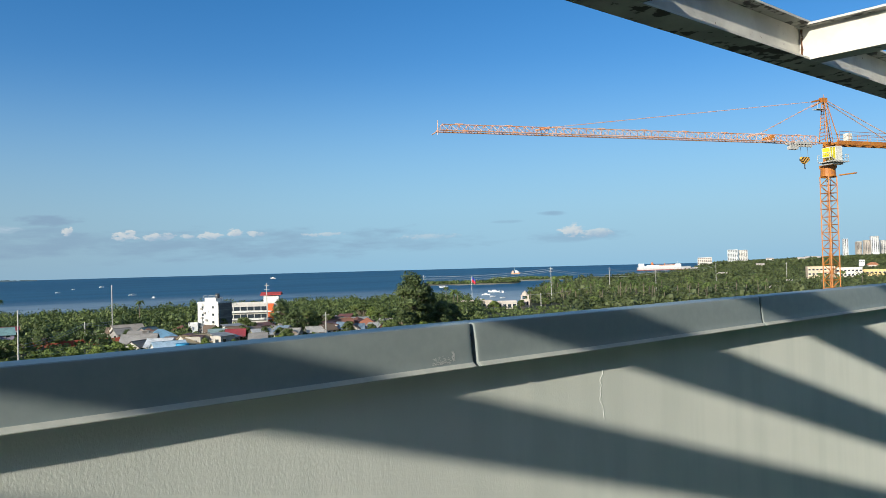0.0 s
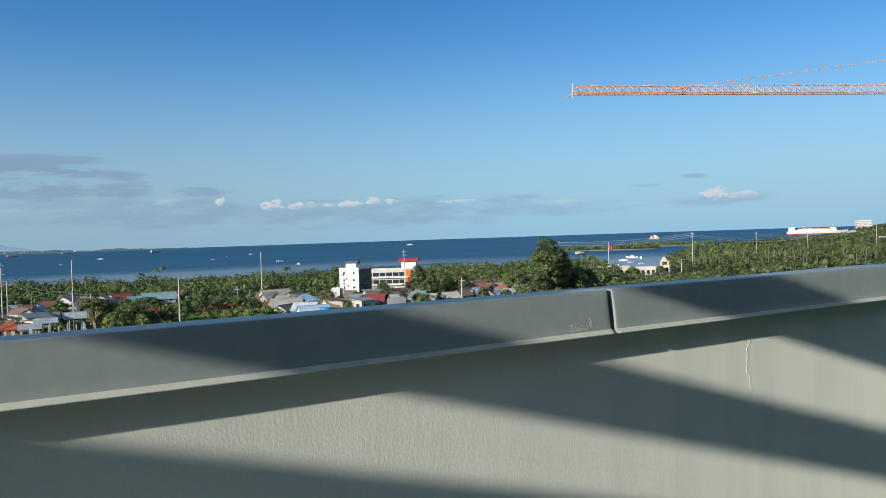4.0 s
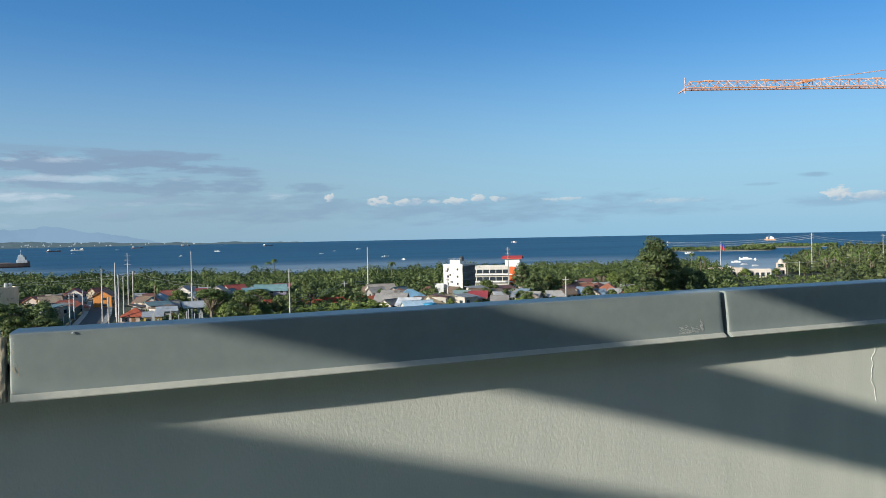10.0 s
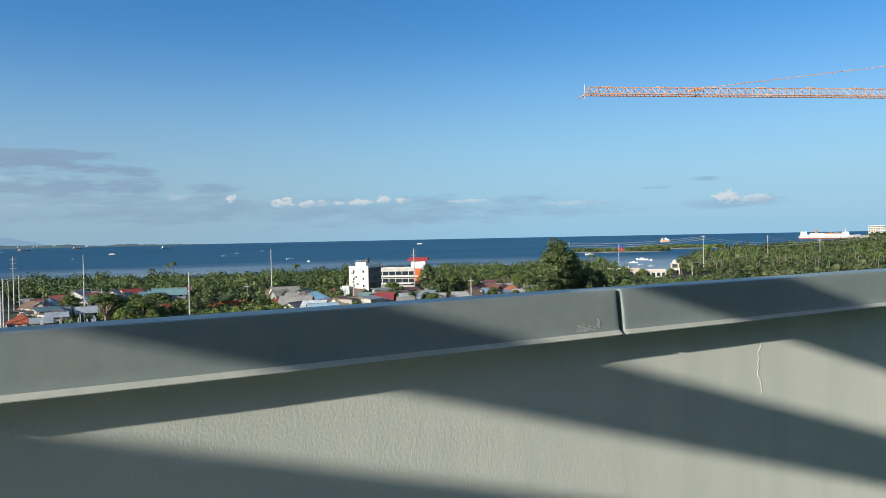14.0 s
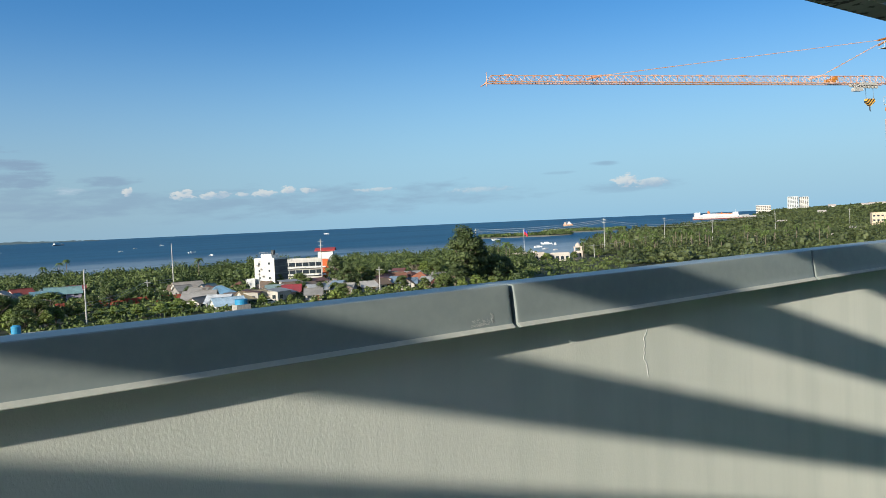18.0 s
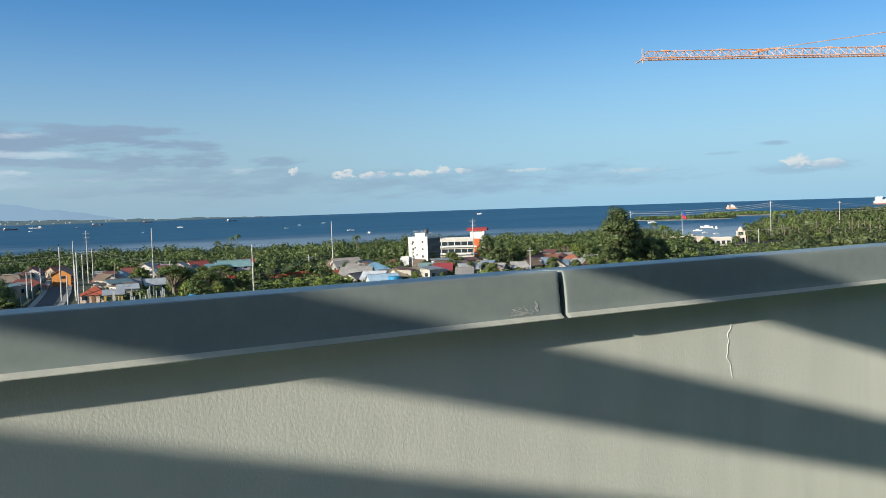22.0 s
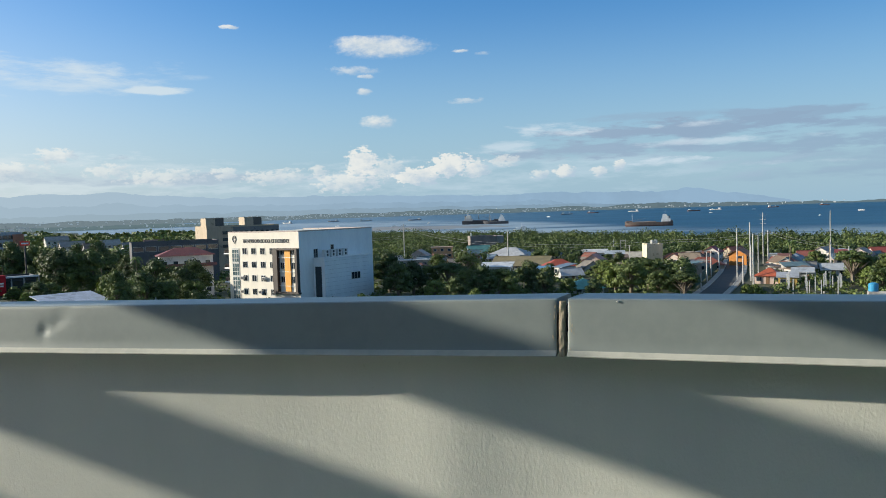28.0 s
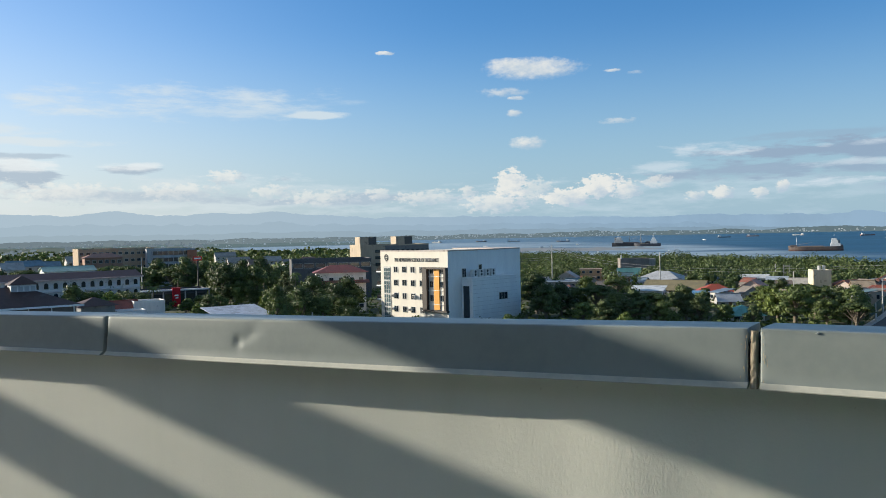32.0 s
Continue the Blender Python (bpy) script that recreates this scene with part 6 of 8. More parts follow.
for i in range(4):
    bm = bmesh.new()
    box(bm, (0.6 + i * 0.93, -1.93, 14.5), (0.7, 0.06, 1.0))
    part("louvre", bm, paint((0.42, 0.43, 0.44)), lan)

b = block("long_building", "long white two-storey building with arched windows and a dark roof", "building", 56.0, 254, 50, 10, 11.8, (0.66, 0.62, 0.60), 16, roof="gable", rc=(0.10, 0.05, 0.045))
for fl, z in ((0, 9.9), (1, 6.9)):
    for i in range(20):
        x = -23.8 + i * 2.5
        bm = bmesh.new()
        box(bm, (x, -5.05, z), (1.1, 0.12, 1.1))
        bmesh.ops.create_cone(bm, cap_ends=True, segments=14, radius1=0.55, radius2=0.55, depth=0.12, matrix=Matrix.Translation((x, -5.05, z + 0.55)) @ Matrix.Rotation(radians(90), 4, "X"))
        part("arched_window", bm, M_GLASS, b)
bm = bmesh.new()
box(bm, (0, -5.9, 11.75), (51.5, 0.2, 0.35))
part("eaves_board", bm, paint((0.62, 0.46, 0.42)), b, "pinkish eaves board")
bm = bmesh.new()
box(bm, (0, -5.3, 8.5), (50, 0.6, 0.3))
part("ledge", bm, paint((0.66, 0.62, 0.60)), b)

house(54.7, 322, 17, 10, 13.6, "gable", (0.34, 0.46, 0.40), (0.6, 0.62, 0.6), 10, label="hall with a pale green and white roof", group="", name="hall", pitch=0.3)
block("ochre_building", "long ochre three-storey building", "building", 51.9, 425, 35, 12, 18.6, (0.42, 0.315, 0.215), 14, rows=4, cols=12, rc=GREY, win=(1.6, 1.2))
block("brick_house", "brick-red house with a pale roof in front of the ochre building", "house", 52.6, 400, 16, 8, 15.2, (0.32, 0.19, 0.14), 8, rows=3, cols=6, roof="hip", rc=(0.36, 0.18, 0.13))
b = block("glass_office", "grey office block with dark glass bands", "building", 48.4, 422, 23, 12, 18.0, (0.38, 0.40, 0.42), 8)
for z in (16.2, 13.0, 9.8):
    bm = bmesh.new()
    box(bm, (0.8, -6.06, z), (20, 0.14, 1.9))
    wb = part("window_band", bm, M_GLASS, b)
    bm = bmesh.new()
    for i in range(9):
        box(bm, (-8.8 + i * 2.4, -6.12, z), (0.2, 0.1, 1.9))
    part("mullions", bm, M_FRAME, wb)
block("brick_tower", "narrow brick-red stair tower", "building", 46.95, 418, 4.5, 5, 17.0, (0.42, 0.18, 0.11), 0)
block("teal_block", "low teal-glazed town block", "building", 59.4, 402, 9, 8, 15.0, (0.12, 0.30, 0.32), 0, rows=5, cols=4)
for bb, dd, w, h, c in ((57.2, 455, 16, 13.6, (0.20, 0.36, 0.48)), (55.9, 470, 12, 12.6, (0.24, 0.38, 0.48)), (57.9, 380, 8, 14.2, (0.6, 0.6, 0.6)), (54.0, 500, 14, 14.5, (0.5, 0.48, 0.44)), (43.9, 480, 12, 11.8, (0.5, 0.45, 0.42)), (41.6, 520, 10, 11.0, (0.6, 0.56, 0.52)), (40.0, 470, 14, 10.2, (0.3, 0.3, 0.32)),
                        (38.9, 560, 12, 9.0, (0.52, 0.3, 0.24)), (44.8, 600, 14, 13.0, (0.55, 0.5, 0.46)), (42.6, 430, 9, 11.5, (0.32, 0.22, 0.18)), (39.4, 330, 7, 10.6, (0.55, 0.62, 0.70))):
    house(bb, dd, w, 9, h, "gable", tuple(0.6 * v for v in c), (0.50, 0.48, 0.45), 10, label="town building with a weathered metal roof", group="town buildings", floors=3, windows=4, name="town_building")

# shop with black glass front and red panel
b = block("fast_food_shop", "low shop with black glass front and red sign panel", "shop", 49.0, 287, 28, 12, 5.4, (0.08, 0.085, 0.09), 6)
bm = bmesh.new()
box(bm, (0, -6.2, 5.7), (29, 1.2, 0.5))
part("roof_edge", bm, M_SIDING, b)
for i in range(8):
    bm = bmesh.new()
    box(bm, (-12.2 + i * 3.5, -6.06, 2.6), (2.6, 0.1, 3.6))
    part("shop_window", bm, M_GLASS, b)
    bm = bmesh.new()
    box(bm, (-14.0 + i * 3.5, -6.12, 2.6), (0.35, 0.2, 5.0))
    part("pilaster", bm, M_FRAME, b)
bm = bmesh.new()
box(bm, (4.0, -6.9, 3.4), (2.5, 1.4, 6.2))
rp = part("red_panel", bm, paint((0.52, 0.02, 0.03)), b, "red vertical sign panel")
bm = bmesh.new()
box(bm, (4.0, -7.63, 4.0), (1.2, 0.05, 0.5), )
box(bm, (4.1, -7.63, 3.2), (0.9, 0.05, 0.5))
part("emblem", bm, M_SIDING, rp)
p = at(46.6, 302)
th = thing("pole_sign", "red and white sign board on a tall dark post", "sign", pose(p.x, p.y, p.z, 0, 0, 46.6))
bm = bmesh.new()
rod(bm, (0, 0, 0), (0, 0, 15.4), 0.28, n=8)
part("post", bm, M_LETTER, th)
bm = bmesh.new()
box(bm, (0, -0.3, 15.6), (3.0, 0.5, 1.5))
bd = part("board", bm, paint((0.60, 0.06, 0.04)), th)
bm = bmesh.new()
box(bm, (0, -0.58, 15.6), (2.2, 0.05, 0.5))
part("bars", bm, M_SIDING, bd)
house(43.9, 172, 11, 12, 7.8, "shed", (0.50, 0.53, 0.60), (0.4, 0.4, 0.4), 22, label="building with a broad pale grey metal roof", group="", name="hall", windows=2)
block("grey_block", "grey plastered block under a dark brown roof", "building", 53.2, 192, 7, 7, 8.4, (0.24, 0.24, 0.23), 14, roof="hip", rc=(0.075, 0.04, 0.035))
house(51.7, 203, 8, 8, 8.2, "gable", (0.26, 0.07, 0.05), (0.4, 0.36, 0.34), 20, label="building with a dark red metal roof", group="town buildings", name="town_building", floors=2)
block("white_block", "low white flat-roofed block", "building", 49.9, 204, 7, 6, 7.6, (0.68, 0.66, 0.62), 10)
block("white_block", "low white block with a grey roof", "building", 51.0, 190, 6, 5, 6.6, (0.62, 0.62, 0.62), 10)

# ---- east side ----
b = block("river_house", "long low pale building by the river mouth", "building", -43.7, 400, 16, 6, 3.7, (0.48, 0.42, 0.36), 0, rows=1, cols=6, win=(1.4, 1.4))
block("pavilion_east", "white waterside pavilion with a flat roof", "pavilion", -45.9, 394, 9.5, 6, 3.4, (0.52, 0.47, 0.42), 0, rows=1, cols=4, win=(1.5, 1.8))
p = at(-47.17, 398)
th = thing("bell_tower", "small cream stone tower with an arched top stage", "tower", pose(p.x, p.y, p.z, 0, 0, -47))
M_STONE = paint((0.54, 0.46, 0.39))
bm = bmesh.new()
box(bm, (0, 0, 2.2), (4.6, 4.6, 4.4), bevel=0.1)
part("base", bm, M_STONE, th)
bm = bmesh.new()
for x in (-1.6, 1.6):
    for y in (-1.6, 1.6):
        box(bm, (x, y, 5.2), (0.7, 0.7, 2.0))
part("columns", bm, M_STONE, th)
bm = bmesh.new()
box(bm, (0, 0, 6.3), (4.2, 4.2, 0.5), bevel=0.08)
rod(bm, (0, 0, 6.4), (0, 0, 7.6), 1.4, 1.1, 12)
rod(bm, (0, 0, 7.6), (0, 0, 8.5), 1.1, 0.1, 12)
part("cap", bm, M_STONE, th)
for x in (-1.2, 1.2):
    bm = bmesh.new()
    box(bm, (x, -2.32, 2.4), (0.9, 0.08, 1.8))
    part("window", bm, M_GLASS, th)

block("seafront_hotel", "cream seafront hotel block, far off", "hotel", -59.5, 1800, 29, 16, 24, (0.62, 0.55, 0.48), 0, rows=5, cols=7, win=(2.6, 1.8))
b = block("white_towers", "pair of white apartment towers, far off", "tower", -61.3, 2600, 30, 24, 47, (0.56, 0.58, 0.58), 0, rows=12, cols=6, win=(3.0, 2.0))
b = block("white_towers", "pair of white apartment towers, far off", "tower", -61.95, 2610, 26, 24, 45, (0.58, 0.56, 0.52), 0, rows=12, cols=5, win=(3.0, 2.0))
for bb, w, h in ((-68.85, 22, 60), (-69.3, 22, 66), (-69.75, 20, 69), (-70.2, 22, 71), (-70.65, 20, 69), (-71.15, 24, 72), (-71.7, 22, 64), (-72.3, 24, 68)):
    block("apartment_tower", "pale high-rise apartment tower on the far hill", "tower", bb, 2800 + 9 * (w + h) % 70, w * (0.7 + (h % 5) * 0.1), 20, h + (h % 7) * 3 - 9, ((0.62, 0.60, 0.58), (0.56, 0.48, 0.40), (0.66, 0.66, 0.66))[int(h + w) % 3], 12, rows=14, cols=4, win=(3.2, 2.2), group="far high-rise towers")
block("apartment_tower", "slender pale high-rise tower on the far hill", "tower", -68.1, 2900, 15, 15, 74, (0.66, 0.66, 0.66), 10, rows=15, cols=3, win=(3.0, 2.2), group="far high-rise towers")
for bb, dd, w, h, c in ((-66.6, 705, 20, 13.0, (0.62, 0.50, 0.36)), (-68.2, 715, 19, 11.6, (0.66, 0.62, 0.54)), (-69.7, 722, 21, 9.6, (0.66, 0.48, 0.22)), (-71.2, 720, 18, 9.8, (0.50, 0.50, 0.48))):
    block("warehouse_block", "pale flat-roofed commercial block among trees", "building", bb, dd, w, 12, h, c, 8, rows=2, cols=7, win=(1.6, 1.2))
house(-69.6, 1100, 15, 10, 12.5, "hip", (0.46, 0.20, 0.10), (0.62, 0.52, 0.45), 0, label="villa with an orange tiled roof on the slope", group="", name="villa", floors=2)
house(-69.0, 1080, 6, 6, 16.0, "flat", GREY, (0.72, 0.72, 0.70), 0, label="narrow white house on the slope", group="", name="villa", floors=3)
for bb, dd, w, h in ((-66.2, 1900, 30, 21), (-65.6, 1950, 22, 20), (-57.0 - 6.6, 2000, 16, 20), (-63.0, 1400, 12, 12), (-58.8, 1250, 10, 10), (-65.0, 640, 9, 5.2), (-63.9, 520, 6, 4.6), (-55.9, 560, 7, 4.2), (-60.6, 900, 9, 7)):
    house(bb, dd, w, 10, h, "gable", (0.52, 0.46, 0.42), (0.66, 0.62, 0.58), 0, label="pale house half hidden in the coastal trees", group="houses along the coast", name="coast_house")

# long red garden wall
p0, p1 = at(-11.6, 272), at(-20.0, 274)
th = thing("garden_wall", "long low rust-red sheet fence", "fence", pose(0, 0, 0))
n = 22
for i in range(n):
    a, b_ = p0.lerp(p1, i / n), p0.lerp(p1, (i + 0.97) / n)
    m = (a + b_) / 2
    bm = bmesh.new()
    box(bm, (m.x, m.y, GROUND + 0.95 + 0.08 * (i % 3)), ((b_ - a).length, 0.12, 1.9), math.degrees(math.atan2(b_.y - a.y, b_.x - a.x)))
    part("sheet", bm, paint((0.30, 0.075, 0.05), 0.8), th)

# terrace with a rail and the blue tank
b = block("terrace_house", "flat-roofed house with a white terrace rail", "house", -12.5, 170, 20, 8, 3.75, (0.40, 0.40, 0.38), 4, rows=1, cols=7, parapet=0.3)
bm = bmesh.new()
for i in range(9):
    box(bm, (-9.6 + i * 2.4, -3.9, 4.25), (0.07, 0.07, 0.5))
box(bm, (0, -3.9, 4.5), (19.6, 0.07, 0.06))
part("rail", bm, M_AC, b)
p = at(-9.3, 168)
th = thing("water_tank", "round blue plastic water tank on a terrace", "water tank", pose(p.x, p.y, GROUND + 3.75))
M_TANK = mat("blue_plastic", (0.03, 0.22, 0.42), (0.05, 0.26, 0.44), 0.4, scale=1.0)
bm = bmesh.new()
rod(bm, (0, 0, 0.85), (0, 0, 2.2), 0.85, n=20)
rod(bm, (0, 0, 2.2), (0, 0, 2.45), 0.85, 0.45, 20)
for z in (1.1, 1.5, 1.9):
    rod(bm, (0, 0, z), (0, 0, z + 0.08), 0.89, n=20)
part("tank", bm, M_TANK, th)
bm = bmesh.new()
box(bm, (0, 0, 0.425), (1.8, 1.8, 0.85))
part("stand", bm, M_CONC, th)
p = at(-23.3, 195)
th = thing("water_tank", "round blue plastic water tank on a roof", "water tank", pose(p.x, p.y, GROUND))
bm = bmesh.new()
box(bm, (0, 0, 2.2), (3.5, 3, 4.4))
part("stand", bm, M_CONC, th)
bm = bmesh.new()
rod(bm, (0, 0, 4.4), (0, 0, 5.6), 1.5, n=20)
part("tank", bm, M_TANK, th)

# ---- road ----
def road_strip(name, label, mid, half0, half1, z, material, category):
    """A strip along a bent line, from offset half0 to half1 sideways."""
    vs, fs = [], []
    for i, p in enumerate(mid):
        q = mid[min(i + 1, len(mid) - 1)] - mid[max(i - 1, 0)]
        s = Vector((q.y, -q.x, 0)).normalized()
        for h in (half0, half1):
            a = p + s * h
            vs += [(a.x, a.y, GROUND - 0.3), (a.x, a.y, GROUND + z)]
    for i in range(len(mid) - 1):
        a = i * 4
        fs += [(a + 1, a + 5, a + 7, a + 3), (a, a + 4, a + 5, a + 1), (a + 3, a + 7, a + 6, a + 2)]
    return tagged(link_mesh(name, vs, fs, material), label, category, kind="structure")


ctl = [at(b, d) for b, d in ((3.4, 150), (2.0, 172), (1.0, 188), (0.4, 203), (-0.15, 220), (-0.55, 240), (-0.85, 262), (-1.0, 290), (-1.1, 330))]
mid = []
for i in range(len(ctl) - 1):
    for k in range(4):
        mid.append(ctl[i].lerp(ctl[i + 1], k / 4))
road_strip("road", "grey asphalt street curving towards the shore", mid, -2.7, 2.7, 0.30, M_ROAD, "road")
road_strip("kerb", "pale concrete kerb along the street", mid, -3.0, -2.7, 0.45, M_KERB, "kerb")
road_strip("kerb", "pale concrete kerb along the street", mid, 2.7, 3.0, 0.45, M_KERB, "kerb")
road_strip("pavement", "concrete footpath beside the street", mid, -4.2, -3.0, 0.42, M_CONC, "pavement")
road_strip("pavement", "concrete footpath beside the street", mid, 3.0, 4.1, 0.42, M_CONC, "pavement")

# green mesh fence beside the road
th = thing("mesh_fence", "dark green wire-mesh fence along the street", "fence", pose(0, 0, 0))
M_MESH = mat("green_mesh", (0.02, 0.07, 0.05), rough=0.7)
for i in range(18):
    a, b_ = at(1.55 - 0.1 * i, 214 + i * 4.2), at(1.55 - 0.1 * (i + 1), 214 + (i + 1) * 4.2)
    m = (a + b_) / 2
    bm = bmesh.new()
    box(bm, (m.x, m.y, GROUND + 1.4), ((b_ - a).length * 0.97, 0.06, 2.4), math.degrees(math.atan2(b_.y - a.y, b_.x - a.x)))
    part("mesh_panel", bm, M_MESH, th)

# ---- tower crane ----
M_CRANE = mat("orange_crane_paint", (0.46, 0.175, 0.022), (0.33, 0.115, 0.022), 0.55, scale=0.7, stain=((0.30, 0.12, 0.06), 0.12, 1.5))
M_JIB = mat("faded_red_crane_paint", (0.56, 0.24, 0.11), (0.66, 0.44, 0.34), 0.6, scale=0.5)
M_YELLOW = mat("yellow_glazing", (0.72, 0.62, 0.03), (0.62, 0.52, 0.03), 0.4, scale=1.0)
M_CREAM_STEEL = mat("cream_cab_paint", (0.72, 0.70, 0.62), rough=0.5)
EYE = 1.6
root, tip = Vector((91.7, 39.9, EYE + 13.0)), Vector((48.8, 55.6, EYE + 13.0))
u = (root - tip).normalized()
ang = math.degrees(math.atan2(-u.y, -u.x))          # the jib's own way
mast = root + u * 2.0
crane = thing("tower_crane", "orange tower crane with a long faded red jib", "crane", pose(mast.x, mast.y, GROUND, 0, 0, ang))
# in the crane's own frame x runs out along the jib, z up from the ground
JZ = root.z - GROUND
JL = (tip - root).length


def lattice(bm, a, b, size, step, r=0.07, rd=0.045):
    """A square lattice tower from height a to b."""
    h = size / 2
    cs = [(-h, -h), (h, -h), (h, h), (-h, h)]
    for x, y in cs:
        rod(bm, (x, y, a), (x, y, b), r, n=4)
    z, k = a, 0
    while z < b - 0.01:
        z1 = min(z + step, b)
        for i in range(4):
            p, q = cs[i], cs[(i + 1) % 4]
            rod(bm, (*p, z), (*q, z), rd, n=4)
            if (k + i) % 2:
                p, q = q, p
            rod(bm, (*p, z), (*q, z1), rd, n=4)
        z, k = z1, k + 1


z = 0.3
TOPM = JZ - 4.0
while z < TOPM - 0.1:
    z1 = min(z + 5.4, TOPM)
    bm = bmesh.new()
    lattice(bm, z, z1, 1.22, 0.9, 0.085, 0.04)
    part("mast_section", bm, M_CRANE, crane)
    z = z1
bm = bmesh.new()
for i in range(40):
    zz = TOPM - 22 + i * 0.55
    box(bm, (0.2, 0.0, zz), (0.5, 0.06, 0.05))
rod(bm, (-0.05, 0.2, TOPM - 22), (-0.05, 0.2, TOPM), 0.04, n=4)
rod(bm, (0.45, 0.2, TOPM - 22), (0.45, 0.2, TOPM), 0.04, n=4)
part("ladder", bm, M_CRANE, crane)
bm = bmesh.new()
box(bm, (0, 0, 0.15), (4.5, 4.5, 0.7))
part("foundation", bm, M_CONC, crane)
bm = bmesh.new()
rod(bm, (0, 0, TOPM), (0, 0, TOPM + 0.5), 0.85, 0.8, 16)
rod(bm, (0, 0, TOPM + 0.5), (0, 0, TOPM + 0.9), 0.8, n=16)
box(bm, (0, 0, TOPM + 1.1), (1.3, 1.3, 0.4))
box(bm, (-0.9, 1.9, TOPM + 0.1), (0.3, 2.2, 0.12))
part("slewing_ring", bm, M_CRANE, crane)
bm = bmesh.new()
box(bm, (-0.1, -0.2, TOPM + 2.6), (0.5, 0.6, 2.8))
part("turret", bm, M_CRANE, crane)
# jib: triangular lattice
bm = bmesh.new()
n = 54
LJ = JL + 0.8
for i in range(n + 1):
    x = 1.2 + LJ * i / n
    zj = JZ - 0.25 - 0.28 * i / n
    if i < n:
        x1 = 1.2 + LJ * (i + 1) / n
        xm = (x + x1) / 2
        hj = 0.84 - 0.20 * i / n
        for y in (-0.55, 0.55):
            rod(bm, (x, y, zj), (x1, y, zj - 0.28 / n), 0.06, n=4)
            rod(bm, (x, y, zj), (xm, 0, zj + hj), 0.028, n=4)
            rod(bm, (xm, 0, zj + hj), (x1, y, zj), 0.028, n=4)
        if i < n - 1:
            rod(bm, (xm, 0, zj + hj), (xm + LJ / n, 0, zj + hj), 0.05, n=4)
        if i % 6 == 3:
            box(bm, (xm, 0, zj + hj + 0.05), (0.8, 0.12, 0.12))
            box(bm, (x, 0.55, zj), (0.5, 0.1, 0.16))
    rod(bm, (x, -0.55, zj), (x, 0.55, zj), 0.025, n=4)
rod(bm, (JL + 2.0, 0, JZ - 0.9), (JL + 2.0, 0, JZ + 0.45), 0.035, n=4)
rod(bm, (JL + 1.9, 0, JZ - 0.5), (JL + 2.6, 0, JZ - 0.9), 0.05, n=4)
part("jib", bm, M_JIB, crane, "long lattice jib in faded red")
# tower head
bm = bmesh.new()
apex = (0.25, 0, JZ + 4.7)
for x, y in ((-1.25, -0.6), (-1.25, 0.6), (0.55, -0.6), (0.55, 0.6)):
    rod(bm, (x, y, JZ - 0.2), (apex[0] + (0.1 if x > 0 else -0.1), y * 0.3, apex[2]), 0.055, n=5)
for k in range(12):
    f, f1 = k / 12, (k + 0.6) / 12
    for y in (-1, 1):
        rod(bm, (0.55 - 0.25 * f, y * 0.6 * (1 - 0.7 * f), JZ + 4.9 * f - 0.2), (-0.35 + 0.5 * f1, y * 0.6 * (1 - 0.7 * f1), JZ + 4.9 * f1 - 0.2), 0.025, n=4)
    rod(bm, (0.55 - 0.25 * f, -0.6 * (1 - 0.7 * f), JZ + 4.9 * f - 0.2), (0.55 - 0.25 * f, 0.6 * (1 - 0.7 * f), JZ + 4.9 * f - 0.2), 0.025, n=4)
for y in (-0.25, 0.25):
    rod(bm, (-0.35, y * 2, JZ - 0.2), (0.15, y, apex[2]), 0.03, n=4)
box(bm, (apex[0] + 0.1, 0, apex[2] + 0.05), (0.8, 0.45, 0.5))
rod(bm, (apex[0] + 0.3, 0, apex[2] + 0.1), (apex[0] + 1.9, 0, apex[2] - 0.25), 0.13, 0.09, 6)
rod(bm, (apex[0] + 0.3, 0, apex[2] - 0.1), (apex[0] + 1.9, 0, apex[2] - 0.85), 0.08, 0.06, 6)
rod(bm, (apex[0], 0, apex[2]), (apex[0], 0, apex[2] + 0.7), 0.04, n=4)
part("tower_head", bm, M_CRANE, crane)
bm = bmesh.new()
box(bm, (1.2, 0.2, JZ + 3.6), (1.3, 0.8, 0.06))
for x in (0.6, 1.2, 1.85):
    rod(bm, (x, 0.6, JZ + 3.6), (x, 0.6, JZ + 4.3), 0.025, n=4)
rod(bm, (0.6, 0.6, JZ + 4.3), (1.85, 0.6, JZ + 4.3), 0.025, n=4)
part("top_platform", bm, M_POLE, crane)
for (ax, az_), (bx, bz), r_ in (((apex[0] + 0.8, apex[2] - 0.1), (JL * 0.785, JZ + 0.25), 0.035), ((apex[0] + 0.8, apex[2] - 0.2), (JL * 0.215, JZ + 0.55), 0.035)):
    bm = bmesh.new()
    rod(bm, (ax, 0, az_), (bx, 0, bz), r_, n=5)
    k = 9
    for i in range(1, k):
        f = i / k
        box(bm, (ax + (bx - ax) * f, 0, az_ + (bz - az_) * f), (0.30, 0.07, 0.07))
    rod(bm, (bx, 0, bz), (bx + 1.6, 0, bz - 0.35), 0.12, n=5)
    part("jib_tie", bm, M_JIB, crane)
for y in (-0.6, 0.6):
    bm = bmesh.new()
    rod(bm, (apex[0] - 0.4, y * 0.3, apex[2] - 0.1), (-10.0, y, JZ + 0.6), 0.05, n=5)
    part("counter_tie", bm, M_JIB, crane)
